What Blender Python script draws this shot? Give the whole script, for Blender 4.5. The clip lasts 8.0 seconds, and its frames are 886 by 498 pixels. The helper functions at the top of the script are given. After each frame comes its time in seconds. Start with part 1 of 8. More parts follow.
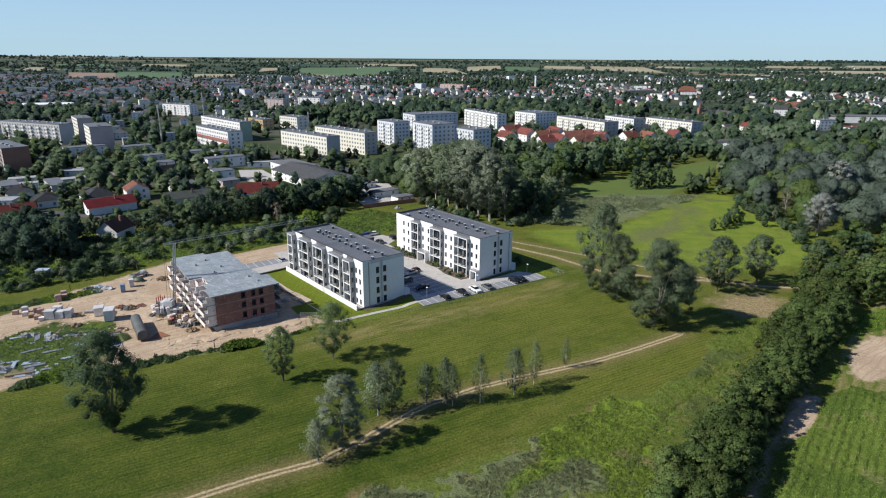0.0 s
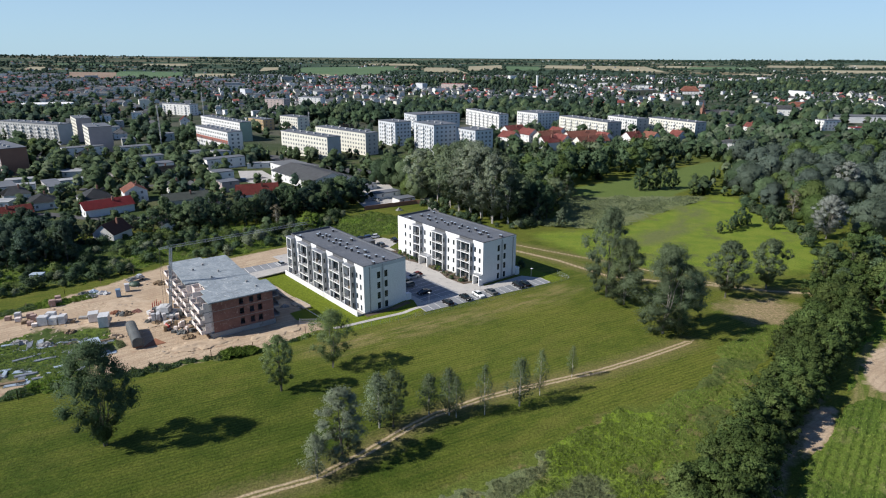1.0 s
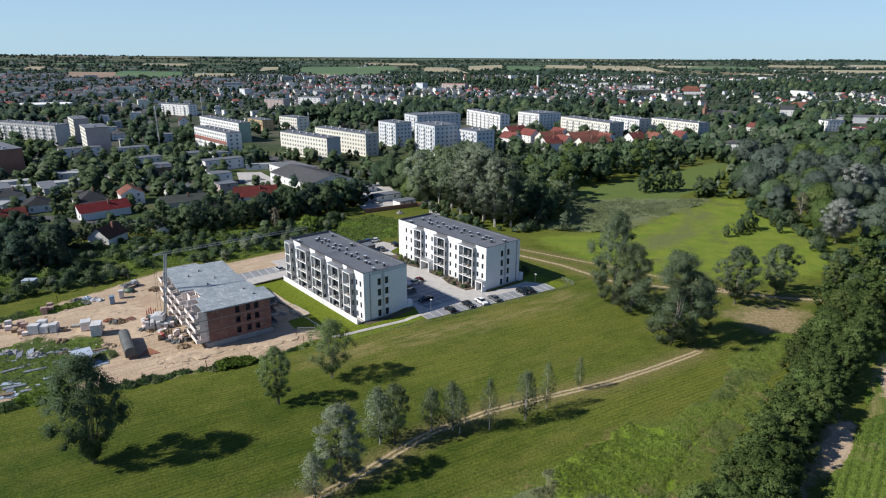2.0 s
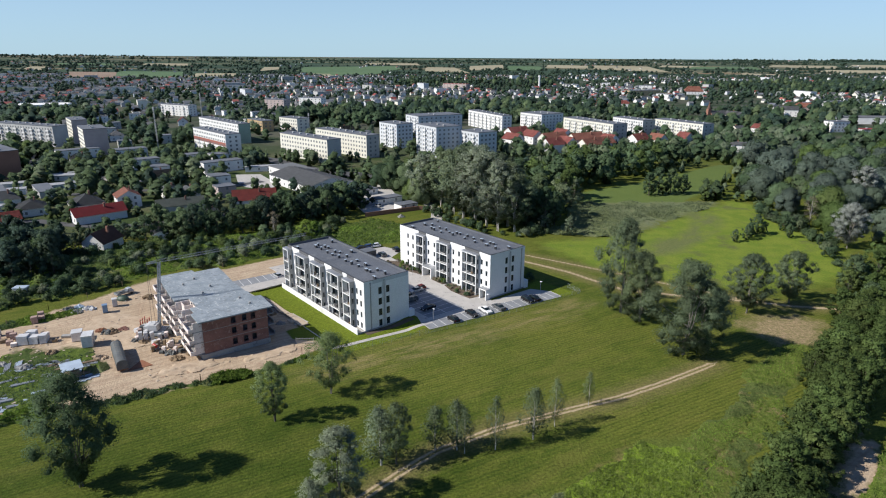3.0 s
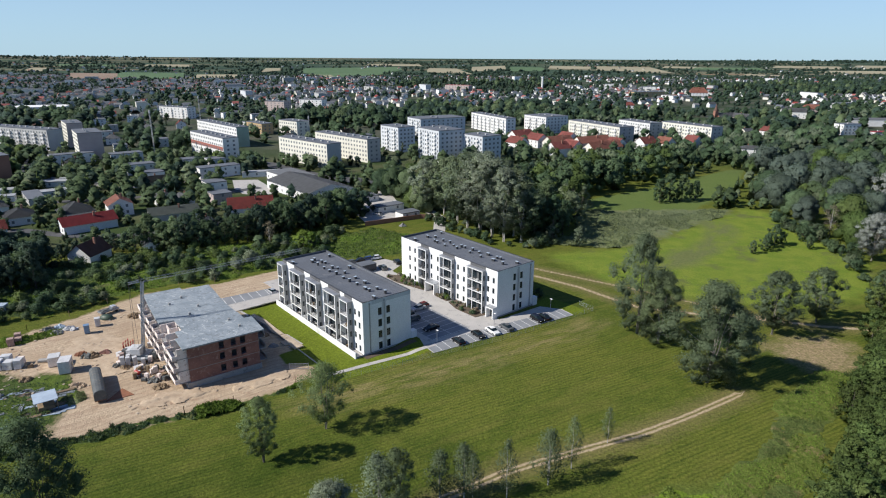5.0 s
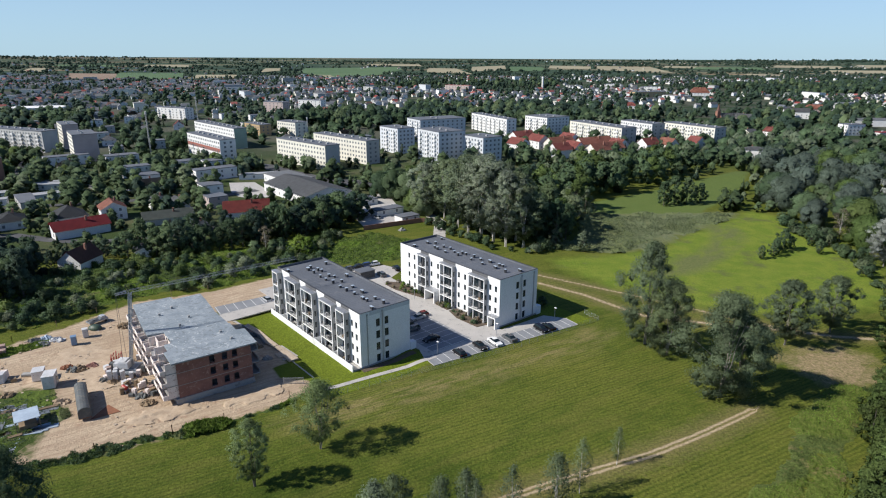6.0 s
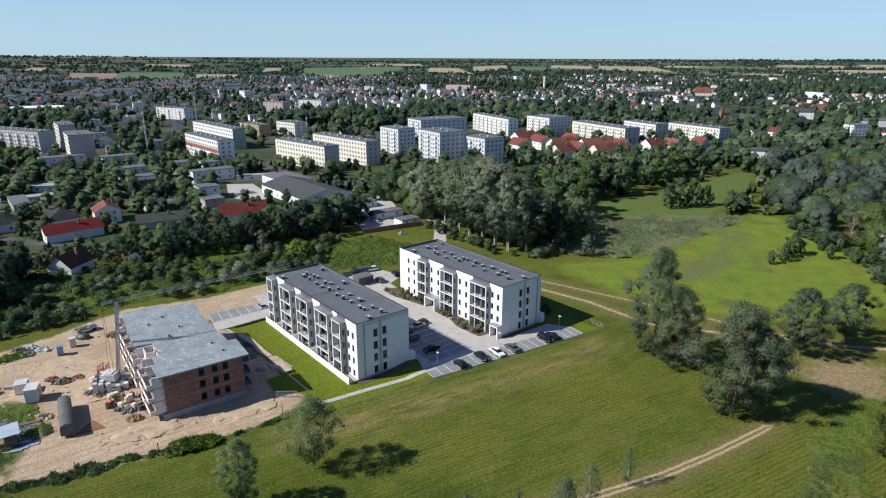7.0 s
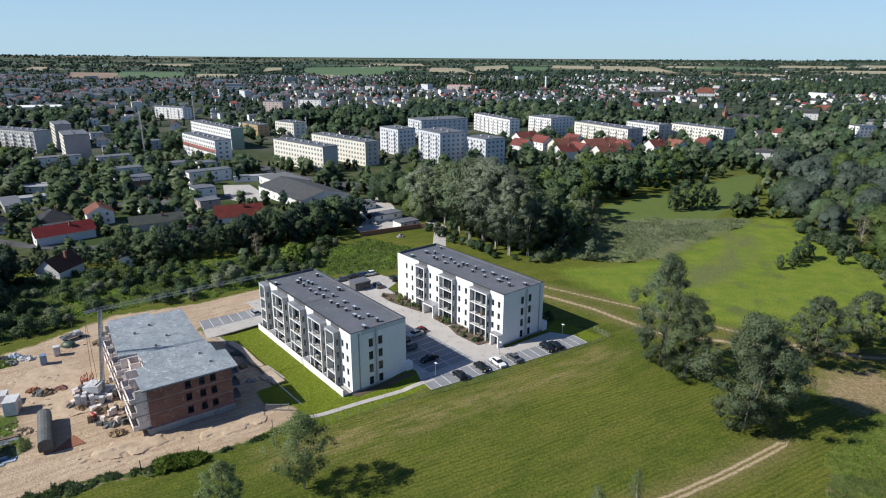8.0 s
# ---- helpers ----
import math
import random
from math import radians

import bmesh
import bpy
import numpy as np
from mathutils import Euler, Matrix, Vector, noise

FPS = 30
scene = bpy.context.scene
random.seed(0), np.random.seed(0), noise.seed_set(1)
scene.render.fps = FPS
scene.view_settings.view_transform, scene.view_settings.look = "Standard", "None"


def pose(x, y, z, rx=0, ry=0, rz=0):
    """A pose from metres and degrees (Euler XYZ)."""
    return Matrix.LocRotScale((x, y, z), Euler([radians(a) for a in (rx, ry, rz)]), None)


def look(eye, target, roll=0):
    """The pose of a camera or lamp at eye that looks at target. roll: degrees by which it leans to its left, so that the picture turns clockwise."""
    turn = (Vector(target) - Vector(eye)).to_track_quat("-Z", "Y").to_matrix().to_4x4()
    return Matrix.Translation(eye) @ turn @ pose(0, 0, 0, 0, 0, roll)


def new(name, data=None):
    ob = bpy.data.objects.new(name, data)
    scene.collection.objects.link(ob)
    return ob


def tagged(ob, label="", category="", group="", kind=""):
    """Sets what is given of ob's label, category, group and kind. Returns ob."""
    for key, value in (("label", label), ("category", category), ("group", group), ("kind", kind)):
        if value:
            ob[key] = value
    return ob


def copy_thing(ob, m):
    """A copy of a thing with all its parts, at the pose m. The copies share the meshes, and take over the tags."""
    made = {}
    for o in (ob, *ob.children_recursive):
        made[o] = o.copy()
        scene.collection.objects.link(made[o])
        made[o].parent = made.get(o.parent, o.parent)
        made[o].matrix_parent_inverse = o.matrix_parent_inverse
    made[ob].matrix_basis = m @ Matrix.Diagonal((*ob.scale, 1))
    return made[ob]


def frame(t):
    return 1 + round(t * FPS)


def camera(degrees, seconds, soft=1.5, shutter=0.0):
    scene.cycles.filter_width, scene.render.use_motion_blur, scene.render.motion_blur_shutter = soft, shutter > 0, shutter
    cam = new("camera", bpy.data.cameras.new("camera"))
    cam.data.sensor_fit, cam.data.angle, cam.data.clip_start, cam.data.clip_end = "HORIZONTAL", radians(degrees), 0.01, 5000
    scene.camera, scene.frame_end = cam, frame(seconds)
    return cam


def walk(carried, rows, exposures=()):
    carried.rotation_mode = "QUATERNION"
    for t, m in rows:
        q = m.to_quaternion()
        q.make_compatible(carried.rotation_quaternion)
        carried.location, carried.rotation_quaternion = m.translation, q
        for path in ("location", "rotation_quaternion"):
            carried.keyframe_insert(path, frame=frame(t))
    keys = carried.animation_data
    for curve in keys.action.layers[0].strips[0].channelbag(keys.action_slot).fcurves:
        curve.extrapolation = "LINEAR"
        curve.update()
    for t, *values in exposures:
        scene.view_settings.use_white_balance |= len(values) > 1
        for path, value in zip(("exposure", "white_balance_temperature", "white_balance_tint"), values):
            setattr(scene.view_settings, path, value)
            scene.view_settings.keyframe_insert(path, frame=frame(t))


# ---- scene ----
cam = camera(71.4, 8.0, 1.1)
PATH = [
    (0, (-1.282, -1.164, 66.95), (-1.275, 0.746, 66.355), 0.2),
    (0.5, (-1.492, 0.869, 66.941), (-1.486, 2.778, 66.346), 0.2),
    (1, (-1.74, 3.085, 67.063), (-1.736, 4.993, 66.467), 0.2),
    (1.5, (-2.006, 5.368, 67.19), (-2.002, 7.277, 66.593), 0.2),
    (3, (-2.88, 13.527, 67.722), (-2.879, 15.436, 67.124), 0.2),
    (3.5, (-3.066, 16.395, 67.903), (-3.067, 18.304, 67.306), 0.2),
    (4, (-3.363, 19.294, 68.136), (-3.364, 21.203, 67.539), 0.2),
    (4.5, (-3.483, 22.148, 68.326), (-3.485, 24.057, 67.73), 0.2),
    (4.7, (-3.486, 23.3, 68.353), (-3.49, 25.21, 67.757), 0.2),
    (6, (-3.63, 31.175, 68.616), (-3.635, 33.084, 68.02), 0.1),
    (6.5, (-3.514, 34.125, 68.618), (-3.521, 36.034, 68.021), 0.1),
    (7, (-3.427, 37.18, 68.509), (-3.436, 39.089, 67.912), 0.1),
    (7.5, (-3.27, 40.148, 68.245), (-3.28, 42.057, 67.649), 0.2),
    (8, (-2.961, 43.1, 68.094), (-2.973, 45.009, 67.497), 0.2),
]
walk(cam, [(t, look(eye, target, roll)) for t, eye, target, roll in PATH])

# ---------------------------------------------------------------- light
SUN_EL, SUN_AZ = 39.0, 254.5
world = bpy.data.worlds.new("world")
scene.world = world
world.use_nodes = True
wn, wl = world.node_tree.nodes, world.node_tree.links
sky = wn.new("ShaderNodeTexSky")
sky.sky_type, sky.sun_disc = "NISHITA", False
sky.sun_elevation, sky.sun_rotation = radians(SUN_EL), radians(SUN_AZ)
sky.altitude, sky.air_density, sky.dust_density, sky.ozone_density = 2500, 0.7, 0.0, 7.0
hz = wn.new("ShaderNodeMix")
hz.data_type = "RGBA"
tc = wn.new("ShaderNodeTexCoord")
sep = wn.new("ShaderNodeSeparateXYZ")
fade = wn.new("ShaderNodeMapRange")
fade.inputs[1].default_value, fade.inputs[2].default_value, fade.inputs[3].default_value, fade.inputs[4].default_value = 0.0, 0.35, 0.95, 0.0
wl.new(tc.outputs["Generated"], sep.inputs[0])
wl.new(sep.outputs[2], fade.inputs[0])
wl.new(fade.outputs[0], hz.inputs[0])
hz.inputs[7].default_value = (2.75, 3.9, 4.6, 1)
wl.new(sky.outputs[0], hz.inputs[6])
wl.new(hz.outputs[2], wn["Background"].inputs[0])
wn["Background"].inputs[1].default_value = 0.118
sun_lamp = bpy.data.lights.new("sun", "SUN")
sun_lamp.energy, sun_lamp.angle, sun_lamp.color = 4.25, radians(0.53), (1.0, 0.955, 0.88)
sun_ob = new("sun", sun_lamp)
sd = Vector((math.sin(radians(SUN_AZ)) * math.cos(radians(SUN_EL)), math.cos(radians(SUN_AZ)) * math.cos(radians(SUN_EL)), math.sin(radians(SUN_EL))))
sun_ob.matrix_basis = look(sd * 300, (0, 0, 0))
scene.view_settings.exposure = 0.45

# ---------------------------------------------------------------- materials
def nodes_of(name):
    m = bpy.data.materials.new(name)
    m.use_nodes = True
    t = m.node_tree
    return m, t.nodes, t.links, t.nodes["Principled BSDF"]


def value_noise(n, l, scale, detail=3.0, rough=0.55, vec=None):
    t = n.new("ShaderNodeTexNoise")
    t.inputs["Scale"].default_value, t.inputs["Detail"].default_value, t.inputs["Roughness"].default_value = scale, detail, rough
    if vec is None:
        vec = n.new("ShaderNodeNewGeometry").outputs["Position"]
    l.new(vec, t.inputs["Vector"])
    return t.outputs["Fac"]


def ranged(n, l, val, a, b, c=0.0, d=1.0):
    r = n.new("ShaderNodeMapRange")
    r.inputs[1].default_value, r.inputs[2].default_value, r.inputs[3].default_value, r.inputs[4].default_value = a, b, c, d
    l.new(val, r.inputs[0])
    return r.outputs[0]


def mixed(n, l, fac, a, b, mode="MIX"):
    x = n.new("ShaderNodeMix")
    x.data_type, x.blend_type = "RGBA", mode
    for sock, v in ((x.inputs[0], fac), (x.inputs[6], a), (x.inputs[7], b)):
        if isinstance(v, (int, float)):
            sock.default_value = v
        elif isinstance(v, tuple):
            sock.default_value = (*v[:3], 1)
        else:
            l.new(v, sock)
    return x.outputs[2]


def sums(n, l, op, a, b):
    x = n.new("ShaderNodeMath")
    x.operation = op
    for sock, v in ((x.inputs[0], a), (x.inputs[1], b)):
        if isinstance(v, (int, float)):
            sock.default_value = v
        else:
            l.new(v, sock)
    return x.outputs[0]


def relief(n, l, height, strength, dist, bsdf):
    b = n.new("ShaderNodeBump")
    b.inputs["Strength"].default_value, b.inputs["Distance"].default_value = strength, dist
    l.new(height, b.inputs["Height"])
    l.new(b.outputs[0], bsdf.inputs["Normal"])


def surface(name, c1, c2, rough=0.85, big=0.25, fine=6.0, bump=0.3, bdist=0.02, c3=None, metal=0.0, per_object=0.0):
    """A weathered surface: two colours by a large noise, a fine grain, an optional stain colour."""
    m, n, l, b = nodes_of(name)
    f = ranged(n, l, value_noise(n, l, big, 4), 0.35, 0.65)
    col = mixed(n, l, f, c1, c2)
    if c3:
        st = ranged(n, l, value_noise(n, l, big * 3.1, 5, 0.65), 0.56, 0.66)
        col = mixed(n, l, st, col, c3)
    g = value_noise(n, l, fine, 3)
    col = mixed(n, l, 1.0, col, mixed(n, l, g, (0.78, 0.78, 0.78), (1.18, 1.18, 1.18)), "MULTIPLY")
    if per_object:
        r = n.new("ShaderNodeObjectInfo").outputs["Random"]
        k = ranged(n, l, r, 0, 1, 1 - per_object, 1 + per_object)
        c = n.new("ShaderNodeCombineColor")
        for i in range(3):
            l.new(k, c.inputs[i])
        col = mixed(n, l, 1.0, col, c.outputs[0], "MULTIPLY")
    l.new(col, b.inputs["Base Color"])
    b.inputs["Roughness"].default_value, b.inputs["Metallic"].default_value = rough, metal
    if bump:
        relief(n, l, g, bump, bdist, b)
    return m


def foliage(name, dark, light, warm, trans=0.25, objvar=0.3):
    """Leaves: a colour that varies leaf by leaf, tree by tree, and lets some sun through."""
    m, n, l, b = nodes_of(name)
    isl = n.new("ShaderNodeNewGeometry").outputs["Random Per Island"]
    obj = n.new("ShaderNodeObjectInfo").outputs["Random"]
    col = mixed(n, l, ranged(n, l, isl, 0, 1, 0.32, 0.68), dark, light)
    col = mixed(n, l, sums(n, l, "MULTIPLY", ranged(n, l, obj, 0.35, 1.0), objvar * 2), col, warm)
    big = sums(n, l, "MULTIPLY", ranged(n, l, value_noise(n, l, 0.35, 2), 0.3, 0.7, 0.84, 1.13), ranged(n, l, value_noise(n, l, 0.07, 2), 0.35, 0.65, 0.76, 1.25))
    big = sums(n, l, "MULTIPLY", big, ranged(n, l, value_noise(n, l, 1.8, 4, 0.7), 0.3, 0.7, 0.5, 1.5))
    c = n.new("ShaderNodeCombineColor")
    for i in range(3):
        l.new(big, c.inputs[i])
    col = mixed(n, l, 1.0, col, c.outputs[0], "MULTIPLY")
    # extra blue on every leaf colour, added for haze over the woods
    col = mixed(n, l, 1.0, col, (1.0, 1.0, 1.1), "MULTIPLY")
    l.new(col, b.inputs["Base Color"])
    b.inputs["Roughness"].default_value = 0.7
    b.inputs["Specular IOR Level"].default_value = 0.12
    tr = n.new("ShaderNodeBsdfTranslucent")
    l.new(mixed(n, l, 1.0, col, (0.96, 1.12, 0.8), "MULTIPLY"), tr.inputs[0])
    mx = n.new("ShaderNodeMixShader")
    mx.inputs[0].default_value = trans
    l.new(b.outputs[0], mx.inputs[1])
    l.new(tr.outputs[0], mx.inputs[2])
    l.new(mx.outputs[0], n["Material Output"].inputs[0])
    return m


def glossy(name, col, rough=0.1, metal=0.0, spec=0.5):
    m, n, l, b = nodes_of(name)
    g = ranged(n, l, value_noise(n, l, 1.3, 3), 0.3, 0.7, 0.85, 1.15)
    c = n.new("ShaderNodeCombineColor")
    for i in range(3):
        l.new(g, c.inputs[i])
    l.new(mixed(n, l, 1.0, col, c.outputs[0], "MULTIPLY"), b.inputs["Base Color"])
    b.inputs["Roughness"].default_value, b.inputs["Metallic"].default_value = rough, metal
    b.inputs["Specular IOR Level"].default_value = spec
    return m


M = {}
M["render_white"] = surface("white_render", (0.78, 0.785, 0.78), (0.74, 0.745, 0.74), 0.9, 0.15, 3, 0.15, 0.01)
M["render_pale"] = surface("pale_grey_render", (0.58, 0.595, 0.605), (0.53, 0.545, 0.555), 0.9, 0.2, 3, 0.15, 0.01)
M["render_grey"] = surface("grey_render", (0.33, 0.335, 0.34), (0.285, 0.29, 0.295), 0.9, 0.2, 3, 0.15, 0.01)
# anthracite paint, also the painted room shade of the boxes behind windows
M["render_dark"] = surface("anthracite_and_room_shade", (0.11, 0.11, 0.115), (0.09, 0.09, 0.095), 0.8, 0.3, 3, 0.1, 0.01)
# wall behind the balconies: the recess's shade is put into its grey
M["render_loggia"] = surface("loggia_shade_render", (0.11, 0.111, 0.115), (0.09, 0.091, 0.095), 0.9, 0.2, 3, 0.15, 0.01)
M["plinth"] = surface("plinth_render", (0.36, 0.36, 0.36), (0.3, 0.3, 0.3), 0.9, 0.3, 5, 0.2, 0.01, (0.24, 0.23, 0.22))
M["roof_felt"] = surface("roofing_felt", (0.128, 0.140, 0.162), (0.102, 0.113, 0.132), 0.85, 0.12, 2, 0.2, 0.01, (0.155, 0.162, 0.175))
M["zinc_roof"] = surface("pale_felt_roof", (0.36, 0.37, 0.38), (0.28, 0.29, 0.30), 0.8, 0.3, 3, 0.1)
M["pink_block"] = surface("pinkish_blocks", (0.42, 0.29, 0.24), (0.30, 0.21, 0.18), 0.9, 0.8, 5, 0.3, 0.02, (0.5, 0.42, 0.36))
M["tank_green"] = surface("dark_green_paint", (0.045, 0.085, 0.055), (0.035, 0.06, 0.04), 0.5, 0.6, 5, 0.1, 0.01, (0.09, 0.1, 0.07))
M["sand_slab"] = surface("dusty_slab", (0.50, 0.41, 0.31), (0.40, 0.32, 0.24), 0.92, 0.5, 5, 0.3, 0.02, (0.30, 0.24, 0.18))
M["flashing"] = surface("dark_sheet_metal", (0.07, 0.07, 0.075), (0.055, 0.055, 0.06), 0.5, 0.3, 3, 0.0, metal=0.4)
M["zinc"] = surface("galvanised_metal", (0.45, 0.46, 0.48), (0.35, 0.36, 0.38), 0.5, 0.8, 4, 0.0, metal=0.6)
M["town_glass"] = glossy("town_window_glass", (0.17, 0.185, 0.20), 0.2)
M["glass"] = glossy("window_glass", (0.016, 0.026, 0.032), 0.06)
M["frame_dark"] = glossy("anthracite_frame", (0.045, 0.045, 0.05), 0.5)
M["frame_white"] = glossy("white_plastic", (0.75, 0.75, 0.75), 0.4)
M["rail"] = glossy("dark_steel_rail", (0.05, 0.05, 0.055), 0.45, 0.3)
M["concrete"] = surface("concrete", (0.36, 0.35, 0.33), (0.28, 0.275, 0.27), 0.92, 0.3, 4, 0.4, 0.02, (0.22, 0.215, 0.21))
def slab_material():
    """Raw concrete with wet, dark and lime-white streaks."""
    m, n, l, b = nodes_of("raw_roof_slab")
    def warped(scale, twist):
        t = n.new("ShaderNodeTexNoise")
        for k, v in (("Scale", scale), ("Detail", 5.0), ("Roughness", 0.62), ("Distortion", twist)):
            t.inputs[k].default_value = v
        l.new(n.new("ShaderNodeNewGeometry").outputs["Position"], t.inputs["Vector"])
        return t.outputs["Fac"]
    col = mixed(n, l, ranged(n, l, warped(0.16, 1.5), 0.38, 0.6), (0.19, 0.225, 0.25), (0.28, 0.315, 0.34))
    col = mixed(n, l, ranged(n, l, warped(0.45, 3.2), 0.59, 0.65, 0, 0.8), col, (0.55, 0.57, 0.57))
    col = mixed(n, l, ranged(n, l, warped(0.3, 3.5), 0.54, 0.64, 0, 0.7), col, (0.14, 0.155, 0.165))
    g = value_noise(n, l, 3.0, 3)
    l.new(mixed(n, l, 1.0, col, mixed(n, l, g, (0.8, 0.8, 0.8), (1.2, 1.2, 1.2)), "MULTIPLY"), b.inputs["Base Color"])
    b.inputs["Roughness"].default_value = 0.75
    relief(n, l, g, 0.3, 0.02, b)
    return m


M["raw_slab"] = slab_material()
M["brick"] = surface("hollow_clay_block", (0.31, 0.155, 0.122), (0.225, 0.108, 0.088), 0.9, 0.45, 9, 0.3, 0.02, (0.38, 0.25, 0.205), per_object=0.18)
M["mortar"] = surface("mortar", (0.30, 0.27, 0.25), (0.25, 0.22, 0.2), 0.95, 0.6, 9, 0.2)
M["lime"] = surface("pale_aerated_block", (0.79, 0.715, 0.665), (0.69, 0.60, 0.55), 0.92, 0.5, 6, 0.3, 0.02, (0.46, 0.33, 0.28))
M["paving"] = surface("concrete_paving", (0.47, 0.445, 0.415), (0.41, 0.39, 0.365), 0.9, 0.2, 5, 0.3, 0.02, (0.29, 0.28, 0.27))
M["bays"] = surface("grey_paving_blocks", (0.25, 0.26, 0.275), (0.2, 0.21, 0.225), 0.9, 0.25, 5, 0.3, 0.02)
M["kerb"] = surface("kerb_stone", (0.45, 0.44, 0.42), (0.38, 0.37, 0.36), 0.9, 0.5, 6, 0.2)
M["line_white"] = surface("white_paving_line", (0.72, 0.72, 0.7), (0.62, 0.62, 0.6), 0.9, 0.8, 6, 0.1)
M["asphalt"] = surface("asphalt", (0.085, 0.085, 0.088), (0.06, 0.06, 0.063), 0.9, 0.1, 4, 0.3, 0.02)
M["soil"] = surface("flowerbed_soil", (0.125, 0.09, 0.062), (0.085, 0.065, 0.045), 0.95, 0.6, 5, 0.5, 0.05)
M["bark"] = surface("grey_bark", (0.13, 0.115, 0.095), (0.085, 0.075, 0.062), 0.95, 1.0, 8, 0.5, 0.03)
M["bark_white"] = surface("birch_bark", (0.5, 0.48, 0.44), (0.36, 0.34, 0.31), 0.9, 1.2, 6, 0.3, 0.02, (0.07, 0.065, 0.06))
M["bark_pale"] = surface("pale_grey_bark", (0.27, 0.25, 0.215), (0.17, 0.155, 0.13), 0.95, 1.0, 8, 0.5, 0.03)
M["timber"] = surface("weathered_timber", (0.28, 0.2, 0.12), (0.2, 0.145, 0.09), 0.9, 0.8, 8, 0.3, 0.02)
M["steel_red"] = surface("red_paint", (0.45, 0.06, 0.05), (0.36, 0.05, 0.04), 0.5, 0.6, 4, 0.1)
M["steel_yellow"] = surface("yellow_paint", (0.6, 0.42, 0.04), (0.5, 0.34, 0.03), 0.5, 0.6, 4, 0.1)
M["steel_grey"] = surface("painted_steel", (0.30, 0.33, 0.37), (0.22, 0.25, 0.28), 0.5, 0.5, 4, 0.1, metal=0.3)
M["sheet_white"] = surface("white_sheet", (0.62, 0.62, 0.62), (0.5, 0.505, 0.51), 0.6, 0.5, 4, 0.1, 0.02, (0.45, 0.44, 0.42))
M["sheet_blue"] = surface("blue_sheet", (0.17, 0.27, 0.4), (0.13, 0.21, 0.33), 0.6, 0.5, 4, 0.1)
M["sheet_pale"] = surface("pale_blue_sheet", (0.42, 0.5, 0.58), (0.35, 0.42, 0.5), 0.55, 0.5, 4, 0.1)
M["tarp"] = surface("dark_tank_paint", (0.11, 0.12, 0.12), (0.08, 0.085, 0.085), 0.7, 0.5, 4, 0.1, 0.02, (0.17, 0.15, 0.12))
M["rust"] = surface("rusty_steel", (0.28, 0.12, 0.06), (0.2, 0.08, 0.045), 0.85, 0.8, 6, 0.3)
M["sand_heap"] = surface("heaped_sand", (0.50, 0.39, 0.275), (0.40, 0.30, 0.205), 0.95, 0.5, 5, 0.5, 0.05, (0.36, 0.265, 0.185))
M["rubber"] = glossy("rubber", (0.02, 0.02, 0.02), 0.8)
for nm, c in (("black", (0.012, 0.012, 0.014)), ("white", (0.75, 0.75, 0.74)), ("silver", (0.45, 0.46, 0.47)), ("grey", (0.12, 0.125, 0.13)), ("red", (0.15, 0.012, 0.014)), ("blue", (0.03, 0.06, 0.16)), ("beige", (0.5, 0.45, 0.36))):
    M["car_" + nm] = glossy("car_paint_" + nm, c, 0.22, 0.15 if nm not in ("white", "beige") else 0.0)
for nm, c in (("red", (0.36, 0.115, 0.095)), ("orange", (0.42, 0.18, 0.125)), ("brown", (0.15, 0.075, 0.055)), ("grey", (0.16, 0.165, 0.17)), ("dark", (0.075, 0.08, 0.085)), ("crimson", (0.30, 0.035, 0.04)), ("maroon", (0.25, 0.05, 0.04)), ("green", (0.13, 0.15, 0.13))):
    M["roof_" + nm] = surface("roof_" + nm, c, tuple(v * 0.78 for v in c), 0.75, 0.5, 4, 0.3, 0.03, per_object=0.12)
for nm, c in (("white", (0.78, 0.775, 0.755)), ("cream", (0.76, 0.735, 0.64)), ("grey", (0.45, 0.45, 0.44)), ("pink", (0.50, 0.41, 0.38)), ("yellow", (0.66, 0.58, 0.36)), ("ochre", (0.5, 0.36, 0.2)), ("blue", (0.61, 0.635, 0.66)), ("red", (0.35, 0.12, 0.09)), ("brick", (0.30, 0.15, 0.105)), ("green", (0.33, 0.42, 0.34))):
    M["wall_" + nm] = surface("wall_" + nm, c, tuple(v * 0.9 for v in c), 0.9, 0.2, 3, 0.1, 0.02, per_object=0.06)
